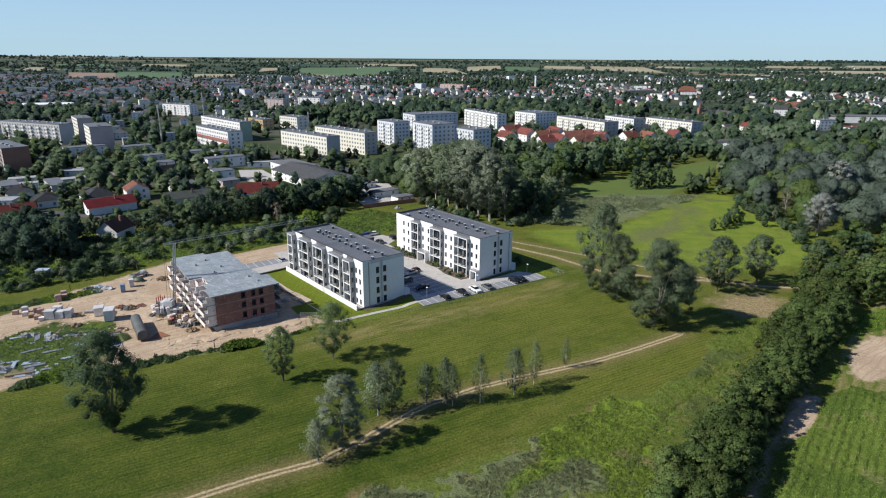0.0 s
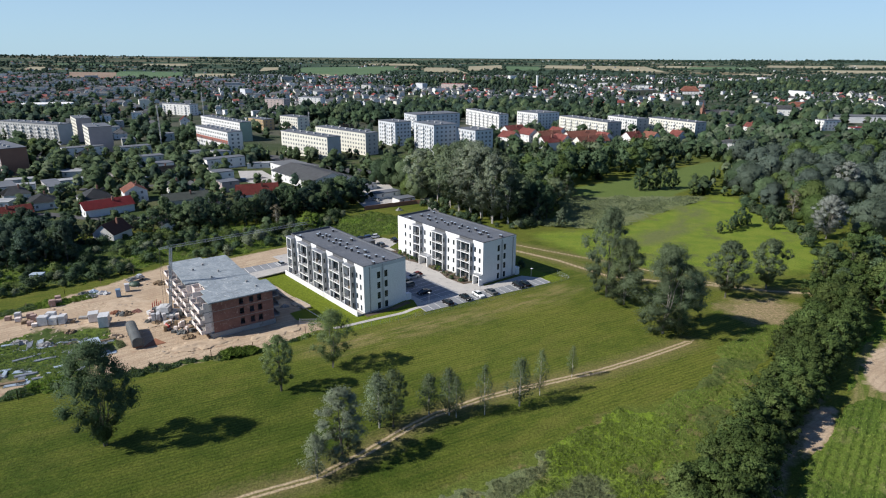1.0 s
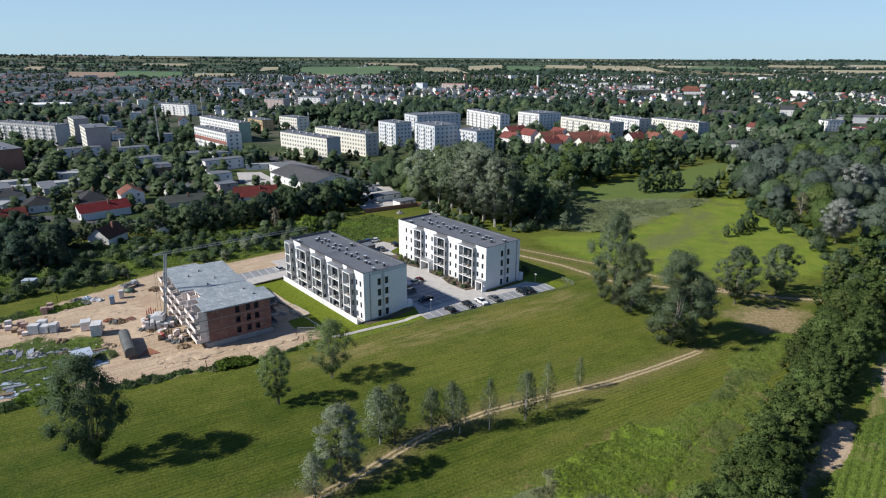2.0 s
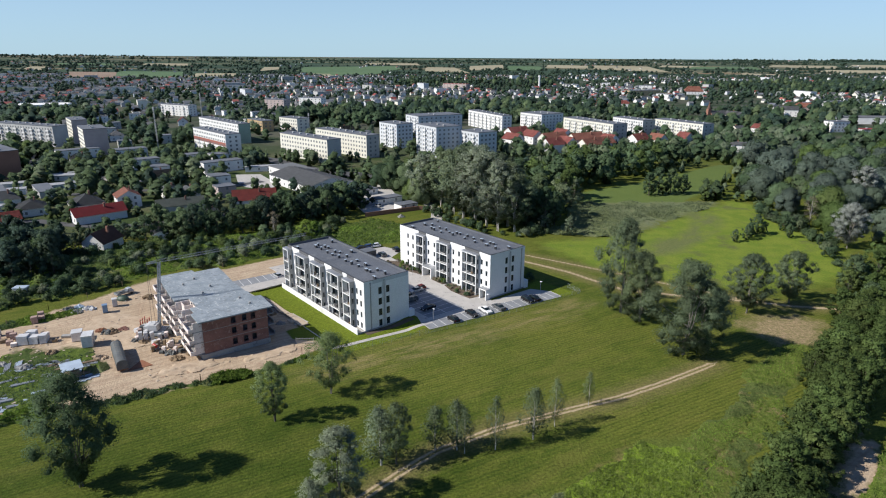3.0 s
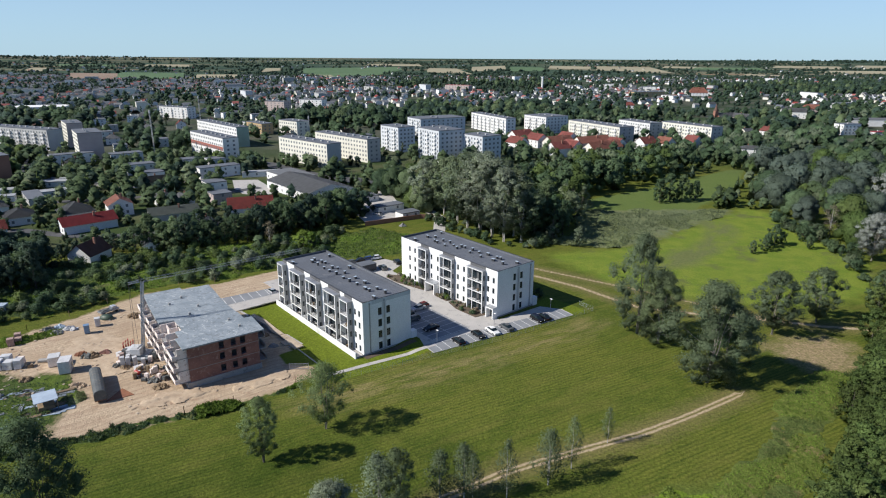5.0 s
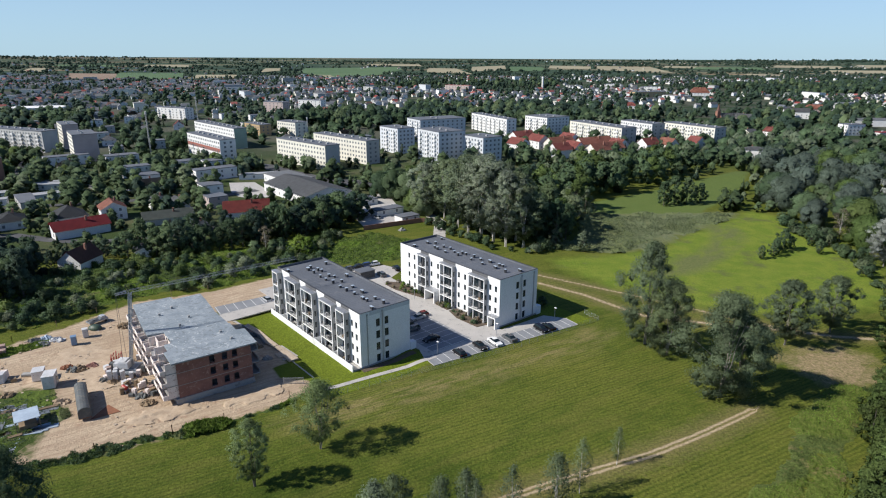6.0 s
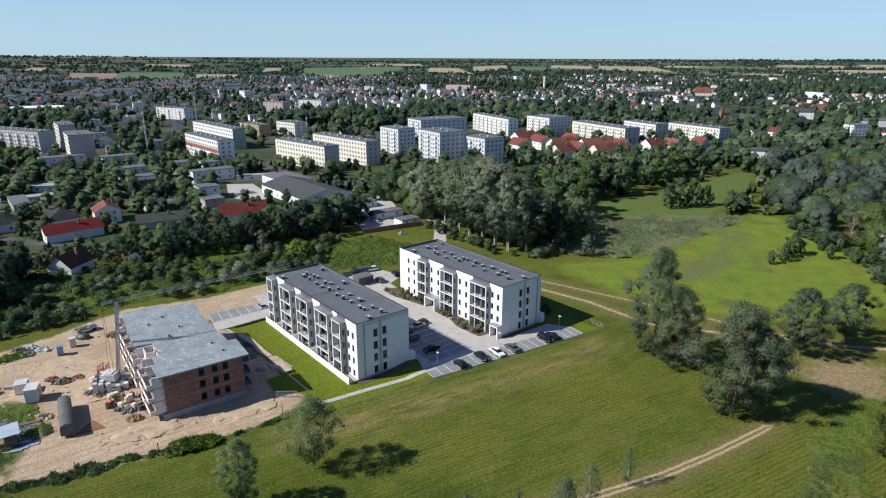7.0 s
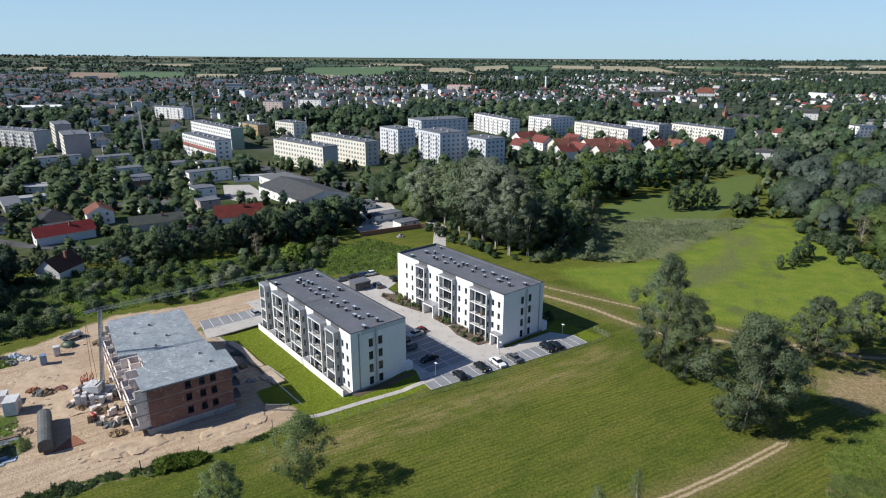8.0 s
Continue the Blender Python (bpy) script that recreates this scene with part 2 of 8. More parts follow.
F = {
    # dark and mid greens hold some haze blue for the town trees
    "dark": foliage("dark_leaves", (0.035, 0.065, 0.033), (0.074, 0.117, 0.056), (0.098, 0.136, 0.056)),
    "mid": foliage("green_leaves", (0.055, 0.094, 0.044), (0.107, 0.162, 0.077), (0.138, 0.177, 0.079)),
    "grey": foliage("grey_green_leaves", (0.095, 0.129, 0.074), (0.172, 0.211, 0.125), (0.157, 0.193, 0.087)),
    "silver": foliage("silver_leaves", (0.113, 0.140, 0.079), (0.221, 0.250, 0.162), (0.154, 0.180, 0.094)),
    "bright": foliage("bright_leaves", (0.095, 0.162, 0.027), (0.189, 0.284, 0.047), (0.230, 0.270, 0.041)),
    # part of the willow blue is haze over the riverside wood
    "willow": foliage("willow_leaves", (0.068, 0.097, 0.070), (0.122, 0.154, 0.114), (0.098, 0.130, 0.072), 0.3),
    "poplar": foliage("poplar_leaves", (0.195, 0.230, 0.150), (0.310, 0.345, 0.240), (0.265, 0.305, 0.190), 0.4),
    # far: the blue of distance haze is put into this leaf colour
    "far": foliage("haze_blue_leaves", (0.029, 0.055, 0.037), (0.061, 0.097, 0.063), (0.077, 0.110, 0.063)),
    "olive": foliage("olive_grey_leaves", (0.084, 0.118, 0.061), (0.153, 0.192, 0.103), (0.148, 0.186, 0.078)),
    "hedge": foliage("hedgerow_leaves", (0.056, 0.092, 0.026), (0.110, 0.160, 0.044), (0.130, 0.162, 0.048)),
    "belt": foliage("belt_leaves", (0.040, 0.068, 0.018), (0.088, 0.128, 0.034), (0.112, 0.142, 0.040)),
    "fresh": foliage("fresh_leaves", (0.115, 0.165, 0.060), (0.215, 0.270, 0.115), (0.19, 0.23, 0.09), 0.35),
    "weed": foliage("weed_leaves", (0.096, 0.160, 0.024), (0.182, 0.268, 0.040), (0.19, 0.22, 0.06)),
    "greyweed": foliage("grey_weed", (0.120, 0.150, 0.070), (0.200, 0.230, 0.120), (0.19, 0.20, 0.09)),
    "crop": foliage("crop_leaves", (0.110, 0.170, 0.028), (0.190, 0.265, 0.045), (0.21, 0.235, 0.06)),
    "white": foliage("white_poplar_leaves", (0.230, 0.250, 0.205), (0.390, 0.410, 0.350), (0.30, 0.32, 0.25)),
    "red": foliage("dark_red_leaves", (0.121, 0.020, 0.016), (0.270, 0.047, 0.034), (0.216, 0.041, 0.027)),
    "dry": foliage("dry_twigs", (0.176, 0.149, 0.101), (0.297, 0.257, 0.176), (0.270, 0.230, 0.149)),
}

# ---------------------------------------------------------------- helpers
def mesh_of(name, verts, faces, material, smooth=False, normals=None):
    me = bpy.data.meshes.new(name)
    verts = np.asarray(verts, dtype=np.float32)
    faces = np.asarray(faces, dtype=np.int32)
    k = faces.shape[1]
    me.vertices.add(len(verts))
    me.vertices.foreach_set("co", verts.ravel())
    me.loops.add(faces.size)
    me.loops.foreach_set("vertex_index", faces.ravel())
    me.polygons.add(len(faces))
    me.polygons.foreach_set("loop_start", np.arange(0, faces.size, k, dtype=np.int32))
    me.polygons.foreach_set("loop_total", np.full(len(faces), k, dtype=np.int32))
    me.polygons.foreach_set("use_smooth", np.full(len(faces), bool(smooth)))
    for m in material if isinstance(material, (list, tuple)) else [material]:
        me.materials.append(m)
    me.update(calc_edges=True)
    if normals is not None:
        me.polygons.foreach_set("use_smooth", np.ones(len(faces), dtype=bool))
        me.normals_split_custom_set_from_vertices(np.asarray(normals, dtype=np.float32).tolist())
    return me


def part(name, bm, material, parent=None, label="", m=None):
    """Links a bmesh as one mesh object, under a thing or a part."""
    me = bpy.data.meshes.new(name)
    bm.to_mesh(me)
    bm.free()
    me.materials.append(material)
    ob = new(name, me)
    ob.parent = parent
    if m is not None:
        ob.matrix_basis = m
    return tagged(ob, label)


def shared(name, me, parent, m, label=""):
    ob = new(name, me)
    ob.parent = parent
    ob.matrix_basis = m
    return tagged(ob, label)


def thing(name, m, label, category, group="", kind=""):
    ob = new(name)
    ob.empty_display_size = 0.5
    ob.matrix_basis = m
    return tagged(ob, label, category, group, kind)


def box(bm, x0, y0, z0, x1, y1, z1, m=None, bevel=0.0):
    r = bmesh.ops.create_cube(bm, size=1.0)
    vs = r["verts"]
    for v in vs:
        v.co = Vector(((x0 + x1) / 2 + v.co.x * (x1 - x0), (y0 + y1) / 2 + v.co.y * (y1 - y0), (z0 + z1) / 2 + v.co.z * (z1 - z0)))
    if m is not None:
        for v in vs:
            v.co = m @ v.co
    if bevel:
        es = {e for v in vs for e in v.link_edges}
        bmesh.ops.bevel(bm, geom=list(es), offset=bevel, segments=1, affect="EDGES")
    return vs


def boxes(*rows, bevel=0.0):
    bm = bmesh.new()
    for r in rows:
        box(bm, *r, bevel=bevel)
    return bm


def tube(bm, a, b, r0, r1=None, n=6):
    a, b = Vector(a), Vector(b)
    d = b - a
    q = d.to_track_quat("Z", "Y").to_matrix().to_4x4()
    r = bmesh.ops.create_cone(bm, cap_ends=True, segments=n, radius1=r0, radius2=r0 if r1 is None else r1, depth=d.length)
    mm = Matrix.Translation((a + b) / 2) @ q
    for v in r["verts"]:
        v.co = mm @ v.co


def prism(bm, poly, z0, z1):
    """An upright slab over a plan outline."""
    lo = [bm.verts.new((x, y, z0)) for x, y in poly]
    hi = [bm.verts.new((x, y, z1)) for x, y in poly]
    k = len(poly)
    bm.faces.new(hi)
    bm.faces.new(lo[::-1])
    for i in range(k):
        bm.faces.new((lo[i], lo[(i + 1) % k], hi[(i + 1) % k], hi[i]))


def smooth01(x):
    x = np.clip(x, 0, 1)
    return x * x * (3 - 2 * x)


# plan of the two white blocks and the shell: near corner, turn
A_AT, A_TURN, A_LEN, A_WID = (-22.8, 159.4), 39.4, 42.6, 14.0
B_AT, B_TURN, B_LEN, B_WID = (10.8, 180.9), 40.0, 43.7, 14.4
C_AT, C_TURN = (-58.6, 142.3), 36.0


def local(at, turn, x, y):
    a = radians(turn)
    return (at[0] + x * math.cos(a) - y * math.sin(a), at[1] + x * math.sin(a) + y * math.cos(a))


def a_plan(*pts):
    return [local(A_AT, A_TURN, x, y) for x, y in pts]


def b_plan(*pts):
    return [local(B_AT, B_TURN, x, y) for x, y in pts]


def ground_z(x, y):
    """The height of the ground: flat, a shallow dip in front of one block, rising far off to the low hills."""
    x, y = np.asarray(x, dtype=float), np.asarray(y, dtype=float)
    a = radians(A_TURN)
    lx = (x - A_AT[0]) * math.cos(a) + (y - A_AT[1]) * math.sin(a)
    ly = -(x - A_AT[0]) * math.sin(a) + (y - A_AT[1]) * math.cos(a)
    dip = smooth01((13 - lx) / 5) * smooth01((lx + 16) / 8) * smooth01((ly + 16) / 10) * smooth01((62 - ly) / 12)
    r = np.hypot(x, y)
    return -0.7 * dip + 42.0 * smooth01((r - 2000) / 2900) ** 1.2 + (11.0 - 0.003 * x) * smooth01((r - 3900) / 1100)


def gz(x, y):
    return float(ground_z(x, y))

# ---------------------------------------------------------------- ground
def poly_inside(px, py, poly):
    """Metres inside (plus) or outside (minus) a plan outline."""
    d = np.full(px.shape, 1e9)
    ins = np.zeros(px.shape, dtype=bool)
    k = len(poly)
    for i in range(k):
        (ax, ay), (bx, by) = poly[i], poly[(i + 1) % k]
        ex, ey = bx - ax, by - ay
        t = np.clip(((px - ax) * ex + (py - ay) * ey) / (ex * ex + ey * ey), 0, 1)
        d = np.minimum(d, np.hypot(px - ax - t * ex, py - ay - t * ey))
        cross = ((ay > py) != (by > py)) & (px < ex * (py - ay) / (ey if ey else 1e-9) + ax)
        ins ^= cross
    return np.where(ins, d, -d)


def line_dist(px, py, pts):
    d = np.full(px.shape, 1e9)
    for (ax, ay), (bx, by) in zip(pts, pts[1:]):
        ex, ey = bx - ax, by - ay
        t = np.clip(((px - ax) * ex + (py - ay) * ey) / (ex * ex + ey * ey), 0, 1)
        d = np.minimum(d, np.hypot(px - ax - t * ex, py - ay - t * ey))
    return d


def line_side(px, py, pts):
    """Signed metres to a plan line: plus on its left."""
    d, out = np.full(px.shape, 1e9), np.zeros(px.shape)
    for (ax, ay), (bx, by) in zip(pts, pts[1:]):
        ex, ey = bx - ax, by - ay
        t = np.clip(((px - ax) * ex + (py - ay) * ey) / (ex * ex + ey * ey), 0, 1)
        q = np.hypot(px - ax - t * ex, py - ay - t * ey)
        near = q < d
        d = np.where(near, q, d)
        out = np.where(near, np.where(ex * (py - ay) - ey * (px - ax) > 0, q, -q), out)
    return out


YARD = [(-190, 120), (-150, 138), (-120, 152), (-116, 160), (-111, 171), (-104, 180), (-94, 198), (-74, 207), (-60, 219), (-50, 229), (-43, 224), *a_plan((-16, 52), (-13.2, 45), (-11.6, 30), (-10.3, 16.2), (-12.3, 15), (-12.3, 2.5), (-13.5, -3)), (-33.8, 147), (-43, 138.5), (-53, 133), (-64, 127), (-70, 124.4), (-82, 119.5), (-94, 113), (-130, 99), (-190, 75)]
MAIN_PATH = [(-75, 60), (-39.9, 80.9), (-32.2, 85.3), (-22.7, 89.7), (-15.7, 96), (-7.9, 104.4), (-3.5, 108.5), (7.2, 115.2), (20, 120.9), (33.9, 126.7), (44.7, 132.5), (55, 138.7), (59, 141.3)]
BACK_PATH = [(23.5, 217), (27.2, 214.2), (38.5, 204.9), (45.7, 196), (52, 189), (68, 184), (86.5, 179.9), (96.7, 176.4), (120, 172)]
BACK_PATH_2 = [(22, 226), (33, 218.4), (43.3, 211.3), (54.2, 203.9), (70, 192), (86, 181)]
TRACK = [(40, 66), (48, 80.5), (56.5, 92), (65, 102), (75, 114), (92, 136), (109, 155), (130, 174)]
BARE = [(76, 163), (84, 169), (94.4, 169.6), (98, 163), (92, 152.8), (82, 151)]
MEADOW = [(33, 238), (52, 243), (66, 247), (75, 250), (94, 271), (113, 288), (129, 301), (139, 312), (150, 295), (149, 266), (150, 250), (138, 214), (120, 194), (88, 190), (62, 198), (46, 214), (38, 229)]
REEDS = [(50, 262), (56, 290), (60, 307), (96, 309), (131, 309), (129, 302), (113, 289), (94, 272), (75, 252), (64, 249)]
STREAK = [(106, 285), (119, 285), (116, 268), (98, 242), (82, 227), (67, 219), (65, 224), (79, 240), (94, 252), (104, 268)]
FAR_LAWN = [(60, 305), (67.7, 328), (104, 353), (178, 416), (190, 420), (150, 350), (119, 314), (114, 307)]
LAWN = a_plan((-2.2, 45.2), (-12.4, 44.2), (-10.6, 35), (-9.4, 24), (-8.8, 15), (-11.6, 14), (-12.4, 2), (-13, -3), (-12.0, -7), (14.5, -8.6), (15.5, -2.5), (0, -0.5))
CROP = [(44, 68), (53, 81), (62, 93), (72, 103), (82, 114), (98, 136), (113, 153), (135, 172), (300, 190), (300, 60)]
SAND_R = [(102, 137), (95, 130), (90, 121), (90.5, 117.5), (97, 119), (106, 130), (114, 140), (108, 141)]
WEEDY = [(-112, 128), (-104, 149), (-88, 148), (-80, 138), (-78, 126), (-84, 121.5), (-100, 118), (-130, 112)]
SAND_T = [(62, 95.5), (66, 103), (74, 112), (77.5, 112), (71.5, 102.5), (66.5, 98)]
STRIP = [(27, 81), (28.6, 83.5), (37.4, 96), (42.7, 103.5), (54.3, 114.9), (63, 124.2)]
TALL = [(-36, 72), (-9, 84), (-1, 87), (11, 93.5), (23, 101.5), (28, 106), (34, 110.5), (42, 112.5), (48, 112), (49, 106), (44, 97), (37, 88), (30, 72)]
# deeper green grass, with tree shade put into the colour farther out
GRASS_AND_SHADE = [(-95, 55), (-88, 104), (-60, 118), (-30, 123), (-8, 121), (10, 113), (6, 98), (-14, 60)]
STRAW = [(-36, 136), (-24, 146), (-2, 156), (18, 168), (34, 180), (40, 178), (30, 168), (10, 156), (-10, 144), (-30, 133)]
SIDE_LAWN = [(-40.3, 161.9), (-34.0, 154.5), (-35.3, 153.0), (-40.4, 154.0), (-43.2, 158.5)]
B_GARDEN = [(22, 190), (27, 197), (37, 186.5), (32.6, 183.4), (27.5, 188.8)]


def spaced(lo, hi, step, far_lo, far_hi, grow):
    mid = list(np.arange(lo, hi + 0.01, step))
    up, s = [], step
    while (up[-1] if up else hi) < far_hi:
        s *= grow
        up.append((up[-1] if up else hi) + s)
    down, s = [], step
    while (down[-1] if down else lo) > far_lo:
        s *= grow
        down.append((down[-1] if down else lo) - s)
    return np.array(down[::-1] + mid + up)


gxs, gys = spaced(-135, 145, 1.1, -5200, 5200, 1.1), spaced(66, 240, 1.1, -700, 5200, 1.08)
GX, GY = np.meshgrid(gxs, gys)
gv = np.stack([GX, GY, ground_z(GX, GY)], -1).reshape(-1, 3)
nxs, nys = len(gxs), len(gys)
ii = (np.arange(nys - 1)[:, None] * nxs + np.arange(nxs - 1)[None, :]).ravel()
gf = np.stack([ii, ii + 1, ii + nxs + 1, ii + nxs], -1)

fx, fy = gv[:, 0].astype(float), gv[:, 1].astype(float)
zone = {
    "sand": np.maximum.reduce([poly_inside(fx, fy, YARD), poly_inside(fx, fy, SAND_R), poly_inside(fx, fy, SAND_T)]),
    "path": 0.78 - np.minimum.reduce([line_dist(fx, fy, MAIN_PATH) + 0.1, line_dist(fx, fy, BACK_PATH) + 0.1, line_dist(fx, fy, BACK_PATH_2) + 0.25]),
    "across": line_side(fx, fy, MAIN_PATH),
    "meadow": poly_inside(fx, fy, MEADOW),
    "reeds": poly_inside(fx, fy, REEDS),
    "streak": poly_inside(fx, fy, STREAK),
    "lawn": np.maximum.reduce([poly_inside(fx, fy, LAWN), poly_inside(fx, fy, SIDE_LAWN), poly_inside(fx, fy, B_GARDEN)]),
    "mown": poly_inside(fx, fy, FAR_LAWN),
    "crop": poly_inside(fx, fy, CROP),
    "track": 0.7 - line_dist(fx, fy, TRACK),
    "bare": np.maximum(poly_inside(fx, fy, BARE), -1.0 - 3.0 * line_dist(fx, fy, STRIP)),
    "garden": poly_inside(fx, fy, [(-420, 200), (-215, 236), (-150, 236), (-119, 246), (-80, 262), (-50, 300), (-10, 300), (20, 330), (60, 400), (150, 440), (150, 520), (-420, 520)]),
    "weedy": poly_inside(fx, fy, WEEDY),
    "grass_and_shade": poly_inside(fx, fy, GRASS_AND_SHADE),
    "straw": poly_inside(fx, fy, STRAW),
    "tall": poly_inside(fx, fy, TALL),
}


def ground_material():
    m, n, l, b = nodes_of("ground_cover")
    pos = n.new("ShaderNodeNewGeometry").outputs["Position"]

    def attr(name):
        a = n.new("ShaderNodeAttribute")
        a.attribute_name = name
        return a.outputs["Fac"]

    def mask(name, wobble=2.0, scale=0.5, edge=0.4):
        w = sums(n, l, "MULTIPLY", sums(n, l, "SUBTRACT", value_noise(n, l, scale, 4, 0.6, pos), 0.5), wobble * 2)
        return ranged(n, l, sums(n, l, "ADD", attr(name), w), -edge, edge)

    def turned(angle, sx, sy):
        mp = n.new("ShaderNodeMapping")
        mp.vector_type = "TEXTURE"
        mp.inputs["Rotation"].default_value[2] = radians(angle)
        mp.inputs["Scale"].default_value = (1 / sx, 1 / sy, 1)
        l.new(pos, mp.inputs["Vector"])
        return mp.outputs[0]

    fine = value_noise(n, l, 2.2, 5, 0.7, pos)
    mid = value_noise(n, l, 0.16, 5, 0.6, pos)
    big = value_noise(n, l, 0.035, 4, 0.5, pos)
    tuft = value_noise(n, l, 0.9, 4, 0.65, pos)
    # rough meadow grass
    col = mixed(n, l, ranged(n, l, mid, 0.35, 0.65), (0.066, 0.094, 0.014), (0.108, 0.132, 0.022))
    col = mixed(n, l, ranged(n, l, big, 0.45, 0.68), col, (0.132, 0.145, 0.028))
    col = mixed(n, l, ranged(n, l, tuft, 0.52, 0.70, 0, 0.6), col, (0.150, 0.148, 0.036))
    # mowing rows, stretched noise along the rows
    rows = value_noise(n, l, 1.0, 4, 0.65, turned(29, 0.16, 0.95))
    rows2 = value_noise(n, l, 1.0, 2, 0.5, turned(29, 0.05, 0.25))
    col = mixed(n, l, ranged(n, l, rows, 0.44, 0.64, 0.0, 0.6), col, (0.046, 0.076, 0.012))
    col = mixed(n, l, ranged(n, l, rows2, 0.5, 0.7, 0.0, 0.5), col, (0.145, 0.14, 0.036))
    wv = n.new("ShaderNodeTexWave")
    wv.wave_type, wv.bands_direction = "BANDS", "Y"
    wv.inputs["Scale"].default_value, wv.inputs["Distortion"].default_value, wv.inputs["Detail"].default_value, wv.inputs["Detail Scale"].default_value = 0.34, 4.0, 3.0, 1.1
    l.new(turned(29, 1, 1), wv.inputs["Vector"])
    col = mixed(n, l, sums(n, l, "MULTIPLY", ranged(n, l, wv.outputs["Fac"], 0.35, 0.85, 0.0, 0.4), ranged(n, l, big, 0.36, 0.56)), col, (0.142, 0.158, 0.028))
    col = mixed(n, l, sums(n, l, "MULTIPLY", mask("grass_and_shade", 6, 0.06, 9), ranged(n, l, mid, 0.3, 0.65, 1.0, 0.6)), col, mixed(n, l, 1.0, col, (0.5, 0.62, 0.5), "MULTIPLY"))
    col = mixed(n, l, sums(n, l, "MULTIPLY", mask("straw", 4, 0.14, 4), ranged(n, l, value_noise(n, l, 1.0, 4, 0.65, turned(31, 0.12, 0.5)), 0.42, 0.6, 0.1, 0.85)), col, (0.235, 0.195, 0.09))
    low = sums(n, l, "MULTIPLY", ranged(n, l, wv.outputs["Fac"], 0.05, 0.5, 0.34, 0.0), ranged(n, l, big, 0.36, 0.56))
    col = mixed(n, l, low, col, mixed(n, l, 1.0, col, (0.55, 0.6, 0.5), "MULTIPLY"))
    # worn, dry ground along the path
    dry = sums(n, l, "ADD", attr("path"), sums(n, l, "MULTIPLY", sums(n, l, "SUBTRACT", tuft, 0.5), 7))
    col = mixed(n, l, ranged(n, l, dry, -4.5, 0.2, 0, 0.6), col, (0.19, 0.155, 0.075))
    # other covers
    mead = mixed(n, l, ranged(n, l, mid, 0.4, 0.6), (0.126, 0.184, 0.026), (0.168, 0.214, 0.034))
    mead = mixed(n, l, ranged(n, l, value_noise(n, l, 0.07, 4, 0.6, pos), 0.56, 0.66), mead, (0.115, 0.135, 0.045))
    col = mixed(n, l, mask("meadow", 6, 0.12, 3), col, mead)
    strk = mixed(n, l, ranged(n, l, tuft, 0.35, 0.65), (0.10, 0.125, 0.045), (0.155, 0.165, 0.07))
    col = mixed(n, l, sums(n, l, "MULTIPLY", mask("streak", 4, 0.09, 3), ranged(n, l, value_noise(n, l, 1.0, 4, 0.6, turned(50, 0.05, 0.16)), 0.36, 0.5, 0.2, 0.9)), col, strk)
    reed = mixed(n, l, ranged(n, l, tuft, 0.35, 0.65), (0.115, 0.138, 0.062), (0.175, 0.19, 0.095))
    col = mixed(n, l, mask("reeds", 5, 0.12, 2), col, reed)
    col = mixed(n, l, mask("mown", 2, 0.3, 1), col, mixed(n, l, mid, (0.085, 0.132, 0.036), (0.125, 0.165, 0.048)))
    tl = mixed(n, l, ranged(n, l, tuft, 0.3, 0.7), (0.06, 0.085, 0.022), (0.14, 0.18, 0.035))
    tl = mixed(n, l, ranged(n, l, value_noise(n, l, 0.12, 4, 0.6, pos), 0.55, 0.63), tl, (0.2, 0.15, 0.075))
    col = mixed(n, l, mask("tall", 5, 0.2, 2), col, tl)
    crow = value_noise(n, l, 1.0, 3, 0.5, turned(52, 0.06, 0.6))
    cr = mixed(n, l, ranged(n, l, crow, 0.42, 0.58), (0.09, 0.13, 0.022), (0.215, 0.195, 0.085))
    cr = mixed(n, l, ranged(n, l, tuft, 0.45, 0.7, 0, 0.6), cr, (0.08, 0.115, 0.02))
    col = mixed(n, l, mask("crop", 1, 0.4, 0.6), col, cr)
    col = mixed(n, l, mask("track", 2.5, 0.22, 0.9), col, (0.27, 0.215, 0.15))
    lawn = mixed(n, l, mid, (0.110, 0.150, 0.015), (0.132, 0.170, 0.019))
    sand = mixed(n, l, ranged(n, l, value_noise(n, l, 0.1, 5, 0.6, pos), 0.35, 0.65), (0.52, 0.41, 0.29), (0.41, 0.31, 0.215))
    ruts = value_noise(n, l, 1.0, 3, 0.6, turned(33, 0.05, 0.8))
    wheel = n.new("ShaderNodeTexWave")
    wheel.wave_type, wheel.bands_direction = "BANDS", "Y"
    wheel.inputs["Scale"].default_value, wheel.inputs["Distortion"].default_value, wheel.inputs["Detail"].default_value, wheel.inputs["Detail Scale"].default_value = 0.2, 22.0, 3.0, 0.2
    l.new(turned(36, 1, 1), wheel.inputs["Vector"])
    sand = mixed(n, l, ranged(n, l, wheel.outputs["Fac"], 0.70, 0.92, 0, 0.45), sand, (0.33, 0.245, 0.17))
    sand = mixed(n, l, ranged(n, l, ruts, 0.5, 0.64, 0, 0.5), sand, (0.34, 0.25, 0.175))
    sand = mixed(n, l, ranged(n, l, value_noise(n, l, 0.33, 5, 0.7, pos), 0.54, 0.68), sand, (0.35, 0.245, 0.17))
    col = mixed(n, l, mask("sand", 2.0, 0.35, 0.6), col, sand)
    col = mixed(n, l, mask("lawn", 0.12, 0.5, 0.25), col, lawn)
    gd = mixed(n, l, ranged(n, l, value_noise(n, l, 0.05, 4, 0.6, pos), 0.42, 0.6), (0.042, 0.066, 0.022), (0.088, 0.096, 0.05))
    col = mixed(n, l, mask("garden", 6, 0.1, 4), col, gd)
